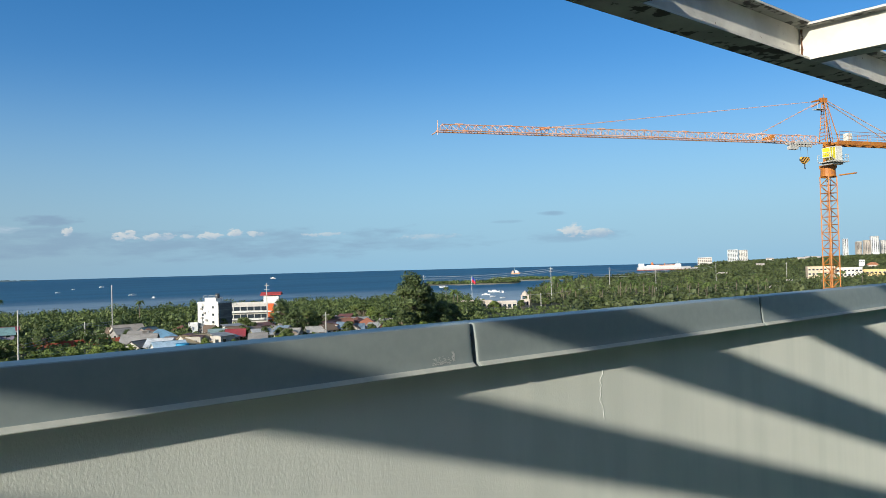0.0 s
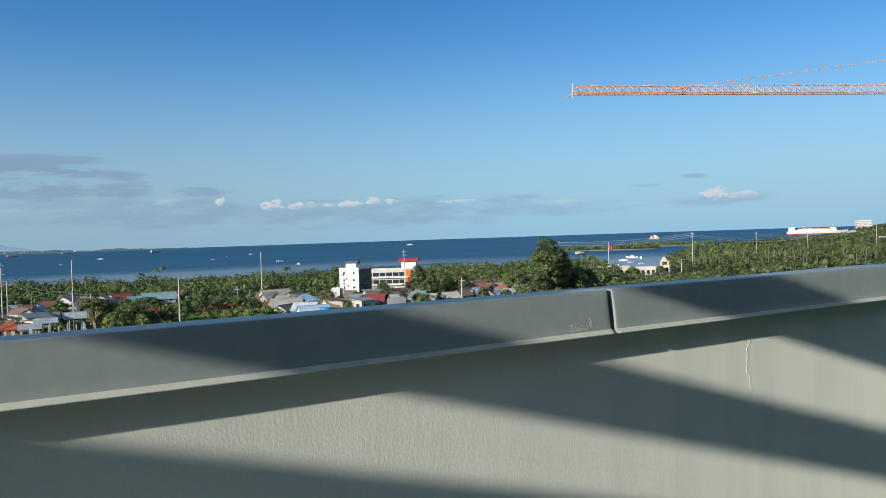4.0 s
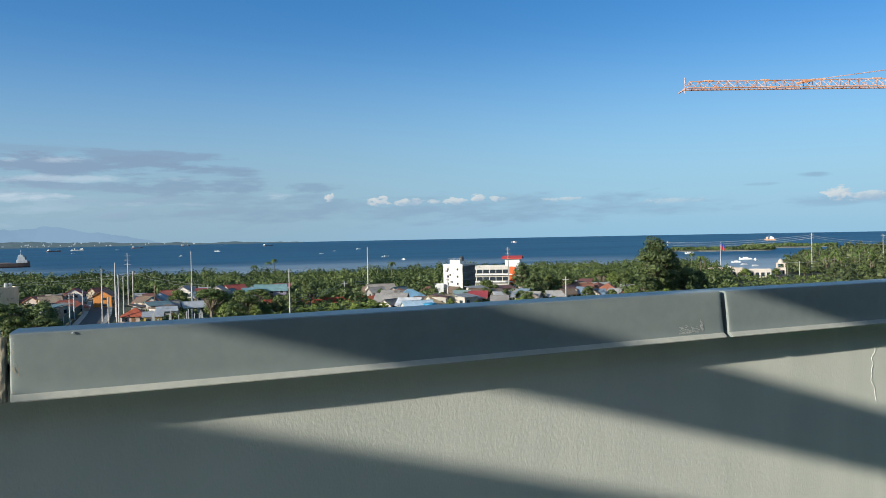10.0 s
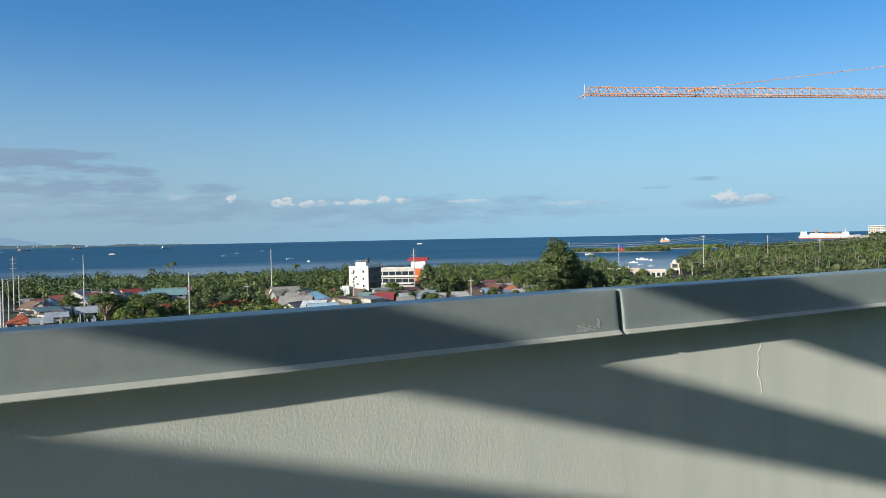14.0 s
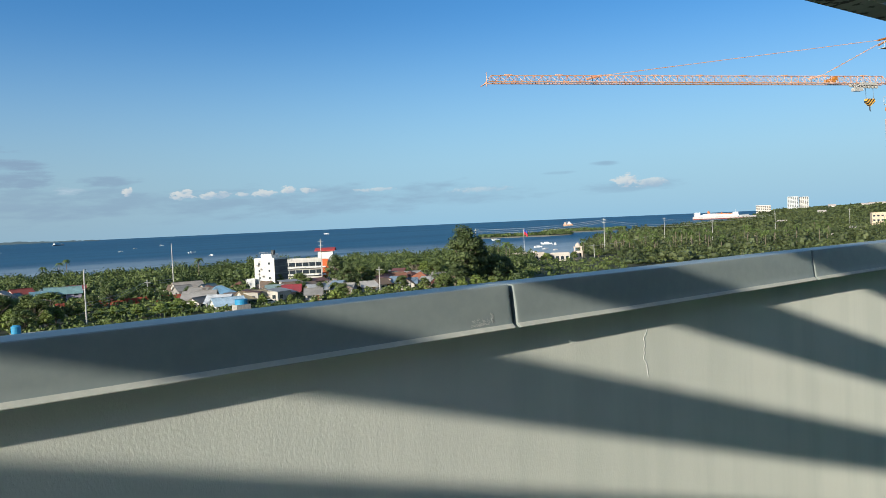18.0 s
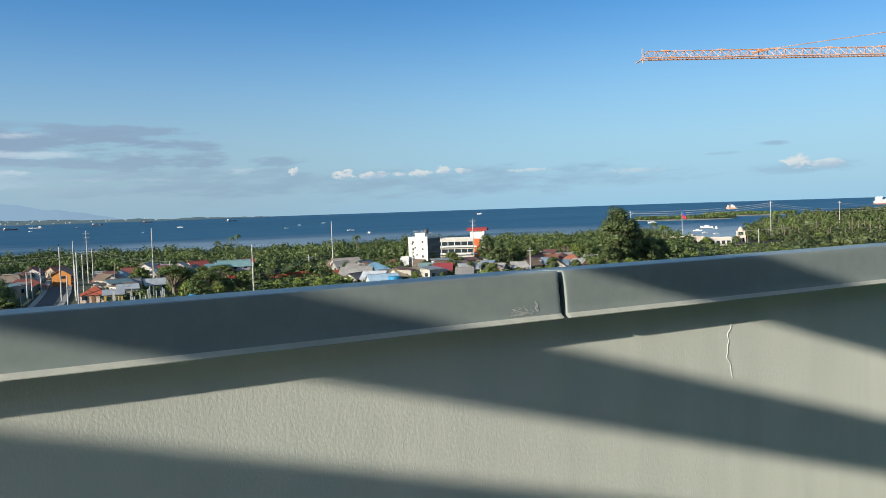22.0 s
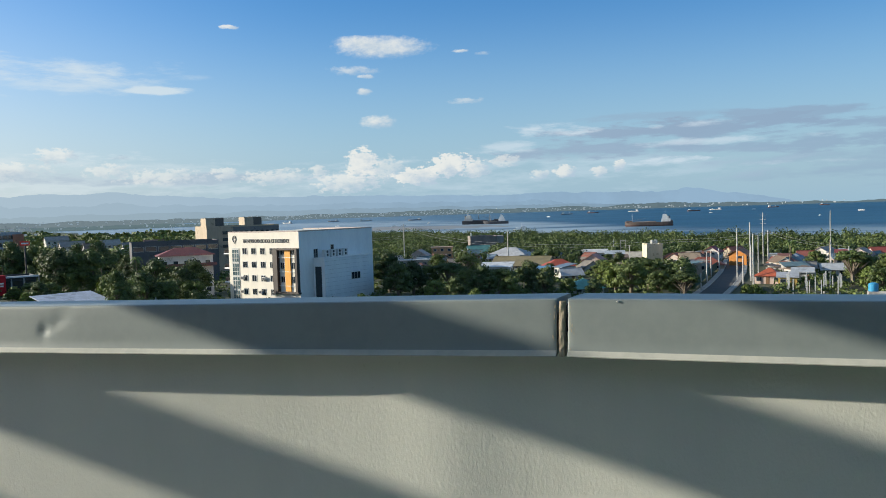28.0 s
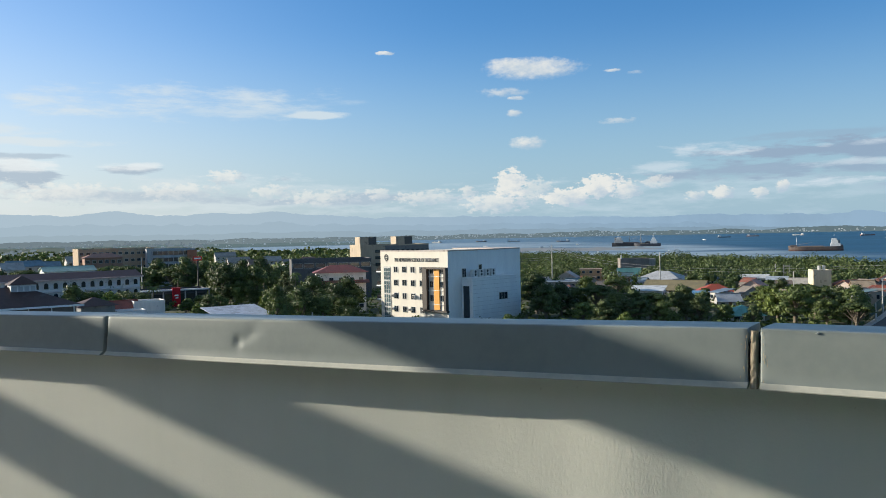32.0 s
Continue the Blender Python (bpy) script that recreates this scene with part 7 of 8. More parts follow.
# counter jib
bm = bmesh.new()
for y in (-0.7, 0.7):
    box(bm, (-7.4, y, JZ - 0.15), (13.2, 0.18, 0.45))
for i in range(9):
    box(bm, (-1.2 - i * 1.55, 0, JZ - 0.15), (0.15, 1.3, 0.25))
part("counter_jib", bm, M_CRANE, crane)
bm = bmesh.new()
for y in (-0.85, 0.85):
    rod(bm, (-1.0, y, JZ + 1.1), (-13.6, y, JZ + 1.1), 0.025, n=4)
    rod(bm, (-1.0, y, JZ + 0.6), (-13.6, y, JZ + 0.6), 0.02, n=4)
    for i in range(9):
        rod(bm, (-1.0 - i * 1.57, y, JZ), (-1.0 - i * 1.57, y, JZ + 1.1), 0.025, n=4)
part("handrail", bm, M_CRANE, crane)
bm = bmesh.new()
for i in range(3):
    box(bm, (-11.6 - i * 0.75, 0, JZ - 1.55), (0.68, 1.5, 2.5), bevel=0.04)
part("counterweight", bm, mat("weathered_counterweight", (0.46, 0.38, 0.30), (0.32, 0.27, 0.22), 0.9, scale=0.8), crane, "weathered concrete counterweights")
bm = bmesh.new()
rod(bm, (-10.3, -0.5, JZ + 0.6), (-10.3, 0.5, JZ + 0.6), 0.5, n=14)
box(bm, (-11.4, 0, JZ + 0.5), (1.0, 0.9, 0.9))
rod(bm, (-12.4, 0.4, JZ), (-12.4, 0.4, JZ + 1.7), 0.06, n=4)
rod(bm, (-12.4, 0.4, JZ + 1.7), (-10.6, 0.4, JZ + 1.7), 0.06, n=4)
part("winch", bm, M_POLE, crane)
bm = bmesh.new()
box(bm, (-3.2, 0, JZ + 0.6), (0.7, 0.6, 0.9))
part("control_box", bm, M_CREAM_STEEL, crane)
# cab
def cabp(x, y, z):
    """A point of the cab: offsets along the jib, towards the roof side and up, in its own smaller scale."""
    return (0.75 + 0.72 * x, 0.3 + 0.72 * y, JZ - 2.6 + 0.76 * z)


def cbox(bm, c, s_, bevel=0.0):
    box(bm, cabp(*c), tuple(0.76 * v for v in s_), bevel=bevel)


def crod(bm, p, q, r_):
    rod(bm, cabp(*p), cabp(*q), r_ * 0.76, n=5)


bm = bmesh.new()
cbox(bm, (-0.25, 1.75, 1.3), (1.35, 1.5, 2.15), bevel=0.06)
cab = part("cab", bm, M_CREAM_STEEL, crane, "cream operator cab with yellow glazing")
bm = bmesh.new()
extrude(bm, [(cabp(x, 0, 0)[0], cabp(0, 0, z)[2]) for x, z in ((0.44, 0.4), (1.45, 0.75), (1.55, 2.1), (0.44, 2.23))], cabp(0, 1.02, 0)[1], cabp(0, 2.48, 0)[1], "y")
part("glazing", bm, M_YELLOW, cab)
bm = bmesh.new()
for y in (1.0, 2.5):
    crod(bm, (0.44, y, 0.37), (1.48, y, 0.73), 0.05)
    crod(bm, (1.48, y, 0.73), (1.58, y, 2.13), 0.05)
    crod(bm, (1.58, y, 2.13), (0.44, y, 2.27), 0.06)
    crod(bm, (1.0, y, 0.55), (1.05, y, 2.2), 0.035)
for z in (0.73, 1.45, 2.13):
    crod(bm, (1.54, 1.0, z), (1.54, 2.5, z), 0.05)
part("window_frame", bm, M_CREAM_STEEL, cab)
bm = bmesh.new()
cbox(bm, (-0.3, 1.4, 0.1), (3.4, 2.6, 0.14))
cbox(bm, (-0.3, 1.2, -0.15), (2.2, 1.8, 0.3))
for x, y in ((-2.0, 2.7), (-1.4, 2.7), (-2.0, 0.2), (1.4, 2.7), (-2.0, 1.5), (1.9, 2.7), (1.9, 0.4)):
    crod(bm, (x, y, 0.15), (x, y, 1.15), 0.035)
for z in (1.15, 0.65):
    crod(bm, (-2.0, 2.7, z), (-1.3, 2.7, z), 0.03)
    crod(bm, (-2.0, 2.7, z), (-2.0, 0.2, z), 0.03)
    crod(bm, (1.9, 2.7, z), (1.9, 0.4, z), 0.03)
part("platform", bm, M_POLE, cab)
# trolley and hook
bm = bmesh.new()
box(bm, (4.2, 0, JZ - 0.35), (2.2, 1.3, 0.3))
for i in range(6):
    rod(bm, (3.0 + i * 0.5, -0.6, JZ - 0.3), (3.0 + i * 0.5, 0.6, JZ - 0.7), 0.16, n=8)
box(bm, (5.6, 0.5, JZ - 0.95), (1.1, 0.5, 0.35))
for x in (5.0, 6.2):
    rod(bm, (x, 0.7, JZ - 1.1), (x, 0.7, JZ - 0.2), 0.03, n=4)
rod(bm, (5.0, 0.7, JZ - 0.6), (6.2, 0.7, JZ - 0.6), 0.03, n=4)
part("trolley", bm, M_POLE, crane)
bm = bmesh.new()
box(bm, (8.7, 0, JZ + 0.0), (1.0, 0.6, 0.3))
rod(bm, (8.2, -0.3, JZ + 0.25), (8.2, 0.3, JZ + 0.25), 0.22, n=10)
part("jib_winch", bm, M_CRANE, crane)
for x in (3.0, 4.0):
    bm = bmesh.new()
    rod(bm, (x, 0, JZ - 0.4), (x - 0.1, 0, JZ - 2.0), 0.025, n=4)
    part("rope", bm, M_WIRE, crane)
M_HAZARD = bpy.data.materials.new("hazard_stripes")
M_HAZARD.use_nodes = True
g = Graph(M_HAZARD.node_tree)
tc = g.n("ShaderNodeTexCoord").outputs["Object"]
sep = g.n("ShaderNodeSeparateXYZ", {0: tc})
s_ = g.m("FRACT", g.m("MULTIPLY", g.m("ADD", sep.outputs[0], sep.outputs[2]), 2.6))
colr = g.mix(g.m("GREATER_THAN", s_, 0.5), (0.70, 0.36, 0.05), (0.03, 0.03, 0.03))
bs = g.n("ShaderNodeBsdfPrincipled", {"Base Color": colr, "Roughness": 0.6})
g.n("ShaderNodeOutputMaterial", {0: bs.outputs[0]})
bm = bmesh.new()
extrude(bm, [(2.9, JZ - 1.85), (3.95, JZ - 1.85), (4.05, JZ - 2.2), (3.5, JZ - 2.65), (2.85, JZ - 2.2)], -0.18, 0.18, "y")
hook = part("hook_block", bm, M_HAZARD, crane, "hook block striped orange and black")
bm = bmesh.new()
rod(bm, (3.45, 0, JZ - 2.5), (3.45, 0, JZ - 3.1), 0.06, n=6)
rod(bm, (3.45, 0, JZ - 3.1), (3.3, 0, JZ - 3.2), 0.06, 0.04, 6)
part("hook", bm, M_LETTER, hook)


# ---- poles and lines ----
def pole(bearing, dist, h, arms=1, lean=0.0, r=0.17, label="", z0=0.0):
    p = at(bearing, dist, z0)
    th = thing("utility_pole", label or "tall pale grey utility pole", "utility pole", pose(p.x, p.y, p.z, 0, lean, bearing), group="utility poles")
    bm = bmesh.new()
    rod(bm, (0, 0, -0.2), (0, 0, h), r * 1.25, r * 0.8, 8)
    part("shaft", bm, M_POLE, th)
    for i in range(arms):
        z = h - 0.9 - i * 1.5
        bm = bmesh.new()
        box(bm, (0, 0, z), (2.0, 0.12, 0.14))
        arm = part("crossarm", bm, M_POLE, th)
        for x in (-0.85, 0.0, 0.85):
            bm = bmesh.new()
            rod(bm, (x, 0, z + 0.05), (x, 0, z + 0.35), 0.07, n=6)
            part("insulator", bm, M_LETTER, arm)
    return th


POLES = [(-1.18, 236, 14.7, 0), (-2.0, 252, 15.8, 0), (-2.2, 199, 14.4, 0), (-2.8, 300, 17.9, 3), (0.77, 232, 8.8, 0), (-0.02, 265, 7.7, 0), (2.47, 196, 7.0, 1), (-6.85, 261, 18.5, 0), (-7.9, 296, 6.0, 1), (-13.4, 212, 14.1, 0), (-18.92, 296, 18.2, 0),
         (-17.25, 284, 6.7, 1), (-28.95, 300, 17.3, 2), (-49.05, 419, 19.8, 2), (-40.0, 420, 17.1, 1), (-53.12, 500, 18.2, 1), (-56.25, 454, 16.5, 1), (-60.2, 579, 18.8, 0), (-64.6, 700, 17.4, 1), (21.8, 330, 17.2, 2), (14.38, 300, 14.5, 0), (50.2, 300, 16.8, 0),
         (-2.5, 262, 11.5, 0), (-3.1, 290, 12.0, 1), (1.15, 206, 4.8, 0), (7.0, 330, 8.5, 1), (5.9, 300, 7.2, 0), (-1.55, 226, 7.6, 0), (-2.05, 236, 9.8, 0), (0.5, 250, 7.6, 0), (-24.6, 270, 7.4, 0), (-52.3, 470, 9.0, 1), (-48.3, 392, 7.5, 0), (45.9, 282, 6.0, 0), (38.9, 170, 6.5, 0), (-33.0, 250, 8.6, 1)]
for b, d, h, a in POLES:
    pole(b, d, h, a)
r = random.Random(5)
for i in range(20):
    b, d = r.uniform(-7.5, -4.2), r.uniform(197, 216)
    p = at(b, d)
    th = thing("post", "short white concrete post in the yard", "post", pose(p.x, p.y, p.z), group="white yard posts")
    bm = bmesh.new()
    box(bm, (0, 0, 2.0), (0.2, 0.2, 4.0 + r.uniform(-1.2, 1.8)))
    part("shaft", bm, M_AC, th)


def span(a, b, sag, n=10, r_=0.03):
    bm = bmesh.new()
    pts = [a.lerp(b, i / n) - Vector((0, 0, sag * 4 * (i / n) * (1 - i / n))) for i in range(n + 1)]
    side = (b - a).cross(Vector((0, 0, 1))).normalized() * r_
    rings = [[bm.verts.new(p + o) for o in (side, Vector((0, 0, r_)), -side, Vector((0, 0, -r_)))] for p in pts]
    for p, q in zip(rings, rings[1:]):
        for k in range(4):
            bm.faces.new((p[k], p[(k + 1) % 4], q[(k + 1) % 4], q[k]))
    return bm


M_LINE = mat("pale_cable", (0.42, 0.42, 0.40), rough=0.6)
LINES = [((-40.0, 420, 16.4), (-49.05, 419, 18.9), 1.2, 3), ((-49.05, 419, 18.5), (-56.25, 454, 15.4), 2.0, 2), ((21.8, 330, 16.0), (14.38, 300, 9.2), 1.5, 2), ((14.38, 300, 9.0), (2.47, 300, 9.0), 1.0, 2), ((2.47, 300, 9.0), (-2.8, 300, 11.0), 0.6, 2),
         ((-2.8, 300, 12.0), (-7.9, 296, 6.0), 1.0, 2), ((-13.4, 212, 6.0), (-17.25, 284, 6.3), 0.8, 2), ((-17.25, 284, 6.3), (-18.92, 296, 5.9), 0.2, 2), ((21.8, 330, 12.2), (27.0, 330, 12.2), 0.6, 2), ((-53.12, 500, 17), (-60.2, 579, 17), 2.0, 2),
         ((0.77, 232, 8.4), (-0.02, 265, 7.4), 0.4, 2), ((2.47, 196, 6.6), (0.77, 232, 8.4), 0.5, 2), ((-1.18, 236, 9.0), (-2.8, 300, 11.0), 0.6, 2), ((-47.2, 398, 6.5), (-52.0, 430, 9.0), 1.0, 1)]
for a, b, sag, k in LINES:
    th = thing("power_line", "slack overhead cables between poles", "cable", pose(0, 0, 0), group="overhead lines")
    for i in range(k):
        off = Vector((0, 0, -0.75 * i))
        part("cable", span(at(*a) + off, at(*b) + off, sag * (1 + 0.2 * i), r_=0.055 if a[1] > 380 else 0.035), M_LINE, th)

# flag on its pole, hanging in soft folds
p = at(-43.42, 414)
th = thing("flagpole", "white flagpole with a red, white and blue flag", "flagpole", pose(p.x, p.y, p.z, 0, 0, -43.4))
bm = bmesh.new()
rod(bm, (0, 0, 0), (0, 0, 16.0), 0.16, 0.09, 8)
part("shaft", bm, M_AC, th)
for k, (c, z0_, z1_) in enumerate((((0.06, 0.09, 0.36), 14.5, 15.8), ((0.55, 0.05, 0.08), 13.0, 14.5))):
    vs, fs = [], []
    for i in range(13):
        x = 0.1 + i * 0.16
        for z in (z0_, z1_):
            vs.append((x, 0.18 * math.sin(i * 1.1), z - 1.4 * (i / 12) ** 1.3))
    for i in range(12):
        fs.append((2 * i, 2 * i + 2, 2 * i + 3, 2 * i + 1))
    link_mesh("flag_stripe", vs, fs, paint(c), th)


# ---- ships ----
def hull(bm, L, B, H, sheer=0.12, n=18, draft=0.6):
    """A ship's hull along x with a raked bow at +x, waterline at z 0."""
    rings = []
    for i in range(n + 1):
        u_ = i / n
        x = (u_ - 0.5) * L
        w = B / 2 * (1 - max(0.0, (u_ - 0.72) / 0.28) ** 2.2) * (0.86 + 0.14 * min(1, u_ / 0.12))
        w = max(w, 0.03)
        top = H * (1 + sheer * 2.2 * max(0, (u_ - 0.7) / 0.3) ** 1.5 + sheer * max(0, (0.18 - u_) / 0.18))
        rake = L * 0.035 * max(0, (u_ - 0.8) / 0.2)
        rings.append([bm.verts.new((x + rake * 0.2 + (0 if u_ > 0.1 else 0), s * w * 0.8, -draft)) for s in (-1, 1)] + [bm.verts.new((x + rake, s * w, top)) for s in (1, -1)])
    for a, b in zip(rings, rings[1:]):
        for k in range(4):
            j = (k + 1) % 4
            bm.faces.new((a[k], a[j], b[j], b[k]))
    bm.faces.new(rings[0])
    bm.faces.new(rings[-1][::-1])
    bmesh.ops.recalc_face_normals(bm, faces=bm.faces)


def ship(name, label, bearing, dist, heading, L, B, H, hull_c, deck=(), category="ship", boot=None):
    p = at(bearing, dist)
    th = thing(name, label, category, pose(p.x, p.y, SEA, 0, 0, heading))
    bm = bmesh.new()
    hull(bm, L, B, H)
    hl = part("hull", bm, paint(hull_c, 0.6), th)
    if boot:
        bm = bmesh.new()
        hull(bm, L * 1.002, B * 1.01, H * 0.28)
        part("boot_stripe", bm, paint(boot, 0.6), hl)
    for nm, x, y, z, sx, sy, sz, c in deck:
        bm = bmesh.new()
        if nm in ("mast", "derrick", "funnel"):
            rod(bm, (x, y, z), (x + sx, y, z + sz), sy, sy * 0.7, 8)
        else:
            box(bm, (x, y, z + sz / 2), (sx, sy, sz), bevel=min(0.15, sz * 0.1))
        part(nm, bm, paint(c, 0.6), th)
    return th


W_ = (0.72, 0.72, 0.70)
RUSTY = (0.14, 0.108, 0.095)
ship("cargo_ship", "brown-hulled coaster at anchor with a white bridge aft", 4.55, 872, 184.5, 48, 9, 4.2, RUSTY,
     [("hatch", 4, 0, 4.0, 22, 6.5, 1.0, (0.30, 0.24, 0.20)), ("forecastle", 20.5, 0, 4.2, 6, 5.5, 1.6, RUSTY), ("deckhouse", -17, 0, 4.4, 9, 7.5, 3.0, W_), ("bridge", -16.5, 0, 7.4, 6, 6.5, 2.6, W_), ("wheelhouse", -16, 0, 10.0, 4.5, 5.5, 2.0, W_), ("funnel", -20, 0, 7.0, -0.5, 0.9, 3.5, (0.2, 0.2, 0.2)),
      ("mast", -16, 0, 12.0, 0, 0.15, 4.5, W_), ("mast", 17.5, 0, 4.6, 0, 0.25, 8.5, W_), ("derrick", 17, 0, 6.0, -13, 0.15, 2.2, (0.35, 0.3, 0.26)), ("poop", -22, 0, 4.4, 3.5, 7, 1.4, RUSTY)], boot=(0.13, 0.075, 0.065))
ship("cargo_ship", "dark grey freighter lying off the far shore", 16.3, 1270, 10, 58, 11, 5.2, (0.06, 0.06, 0.065),
     [("hatch", -2, 0, 5.0, 26, 7, 1.6, (0.16, 0.15, 0.15)), ("deckhouse", -19, 0, 5.0, 13, 9, 4.2, (0.42, 0.42, 0.41)), ("bridge", -19, 0, 9.2, 9, 8, 3.6, (0.5, 0.5, 0.48)), ("wheelhouse", -18.5, 0, 12.8, 5, 7, 2.2, W_), ("mast", -20, 0, 15.0, 0, 0.25, 5, W_), ("funnel", -24, 0, 9.0, -0.6, 1.3, 5.0, (0.12, 0.12, 0.13)),
      ("mast", 14, 0, 5.0, 0, 0.45, 11, (0.2, 0.2, 0.2)), ("mast", -3, 0, 5.4, 0, 0.45, 10.0, (0.2, 0.2, 0.2)), ("derrick", 14, 0, 8.0, -11, 0.25, 5.0, (0.25, 0.24, 0.23)), ("derrick", -3, 0, 8.0, 10, 0.25, 5.5, (0.25, 0.24, 0.23)), ("forecastle", 25, 0, 5.0, 7, 6, 2.2, (0.08, 0.08, 0.085))])
ship("cargo_ship", "pale work ship lying alongside a freighter", 15.2, 1245, 190, 38, 8, 4.2, (0.09, 0.09, 0.10),
     [("deckhouse", -9, 0, 4.0, 10, 6.5, 3.8, W_), ("bridge", -9, 0, 7.8, 7, 5.5, 3.2, W_), ("wheelhouse", -9, 0, 11.0, 4, 5, 2.0, W_), ("mast", -8, 0, 13.0, 0, 0.25, 6.0, W_), ("mast", 9, 0, 4.4, 0, 0.3, 9.0, (0.3, 0.3, 0.3)), ("derrick", 9, 0, 7.0, -8, 0.2, 4.5, (0.3, 0.3, 0.3)), ("hatch", 5, 0, 3.4, 12, 5, 1.0, (0.4, 0.36, 0.3))])
ship("tug", "small white ferry boat near the mangroves", 13.4, 830, 15, 18, 5, 1.6, W_, [("deckhouse", -1, 0, 1.6, 10, 4, 1.8, W_), ("wheelhouse", 2, 0, 3.4, 4, 3.2, 1.5, W_), ("mast", 0, 0, 4.9, 0, 0.12, 2.5, W_)], "boat")
ship("passenger_ship", "large white passenger ferry with orange-red upper decks", -56.75, 1840, 6 - 56, 112, 20, 6.5, (0.56, 0.55, 0.54),
     [("deckhouse", -4, 0, 6.5, 84, 18, 3.0, W_), ("deckhouse", -2, 0, 9.5, 66, 16, 2.6, W_), ("stern_block", -47, 0, 6.5, 12, 18, 9.0, W_), ("bridge", 32, 0, 9.5, 10, 17, 4.5, W_), ("lifeboat", 8, -8.6, 10.5, 34, 1.8, 1.4, (0.60, 0.20, 0.06)), ("funnel", -22, 0, 12, -2, 3.0, 5.5, (0.60, 0.18, 0.06)), ("funnel", 4, 0, 12, 0, 1.2, 3.0, (0.6, 0.2, 0.08)), ("mast", 32, 0, 14, 0, 0.4, 6, W_)], boot=(0.35, 0.10, 0.08))
ship("tug", "squat orange and white work boat on the horizon", -46.55, 1780, 140, 20, 8, 2.6, (0.62, 0.34, 0.20), [("deckhouse", -3, 0, 2.6, 8, 6.5, 3.6, W_), ("wheelhouse", -2, 0, 6.2, 4, 5, 2.2, W_), ("mast", 2, 0, 6, 0, 0.25, 8, W_), ("deckhouse", 6, 0, 2.6, 4, 5, 5.0, (0.6, 0.45, 0.35))], "boat")


def banca(bearing, dist, heading, L=9.0, label="white outrigger boat moored off the shore"):
    p = at(bearing, dist)
    th = thing("outrigger_boat", label, "boat", pose(p.x, p.y, SEA, 0, 0, heading), group="small boats")
    bm = bmesh.new()
    hull(bm, L, L * 0.16, L * 0.10, 0.5, 10, 0.15)
    part("hull", bm, paint(W_, 0.5), th)
    bm = bmesh.new()
    box(bm, (0, 0, L * 0.17), (L * 0.4, L * 0.15, L * 0.10))
    part("cabin", bm, paint(W_, 0.5), th)
    for s in (-1, 1):
        bm = bmesh.new()
        rod(bm, (-L * 0.35, s * L * 0.3, 0.15), (L * 0.35, s * L * 0.3, 0.15), 0.1, n=5)
        for x in (-L * 0.2, L * 0.2):
            rod(bm, (x, 0, L * 0.1), (x, s * L * 0.3, 0.15), 0.06, n=4)
        part("outrigger", bm, paint(W_, 0.5), th)


r = random.Random(9)
for b, d, L_ in ((-41.4, 830, 9), (-45.0, 660, 9), (-45.6, 640, 8), (-44.4, 600, 6), (-44.9, 560, 5), (-45.6, 540, 4.5), (-44.0, 520, 4.5), (-18.3, 1500, 10), (-15.7, 1150, 7), (-16.6, 1350, 8), (-20.2, 900, 9), (-29.4, 2200, 14), (-6.2, 1200, 8), (-8.6, 1600, 10), (-21.5, 780, 7), (0.5, 1800, 10),
                 (20.0, 1500, 9), (22.5, 1300, 8), (26.5, 1500, 9), (11.5, 1900, 10), (-2.2, 2300, 12), (18.6, 900, 8)):
    banca(b, d, r.uniform(0, 360), L_)
for b, d in ((1.6, 2300), (0.2, 2500), (-3.4, 2800), (8.4, 2600), (10.2, 2400), (21.0, 2100), (24.5, 2300), (26.8, 2500), (-6.5, 3300), (5.6, 2700), (30.0, 2400), (-12.0, 2600)):
    ship("cargo_ship", "small freighter far out in the strait", b, d, r.choice((170, 5, 190, 20)), 34, 7, 2.6, r.choice(((0.2, 0.2, 0.22), (0.5, 0.48, 0.46), (0.3, 0.14, 0.1))), [("deckhouse", -11, 0, 2.6, 6, 6, 4.0, W_), ("mast", 8, 0, 2.6, 0, 0.3, 4.5, W_)])

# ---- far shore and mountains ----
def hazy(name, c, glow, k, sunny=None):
    """Distant land with air haze put into its emission; sunny: the haze glow on the sun's side."""
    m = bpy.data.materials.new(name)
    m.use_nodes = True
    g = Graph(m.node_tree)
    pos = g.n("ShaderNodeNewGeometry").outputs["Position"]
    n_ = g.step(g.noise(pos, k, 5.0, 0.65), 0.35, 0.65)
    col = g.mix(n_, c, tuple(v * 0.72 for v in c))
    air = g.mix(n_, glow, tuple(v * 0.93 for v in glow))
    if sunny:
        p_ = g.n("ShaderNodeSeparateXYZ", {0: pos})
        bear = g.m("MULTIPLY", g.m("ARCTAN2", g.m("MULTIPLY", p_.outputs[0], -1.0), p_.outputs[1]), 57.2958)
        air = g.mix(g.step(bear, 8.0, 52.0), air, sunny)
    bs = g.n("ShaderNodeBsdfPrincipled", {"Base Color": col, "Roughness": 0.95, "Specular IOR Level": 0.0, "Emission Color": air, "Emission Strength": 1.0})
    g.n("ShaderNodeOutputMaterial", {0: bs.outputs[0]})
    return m


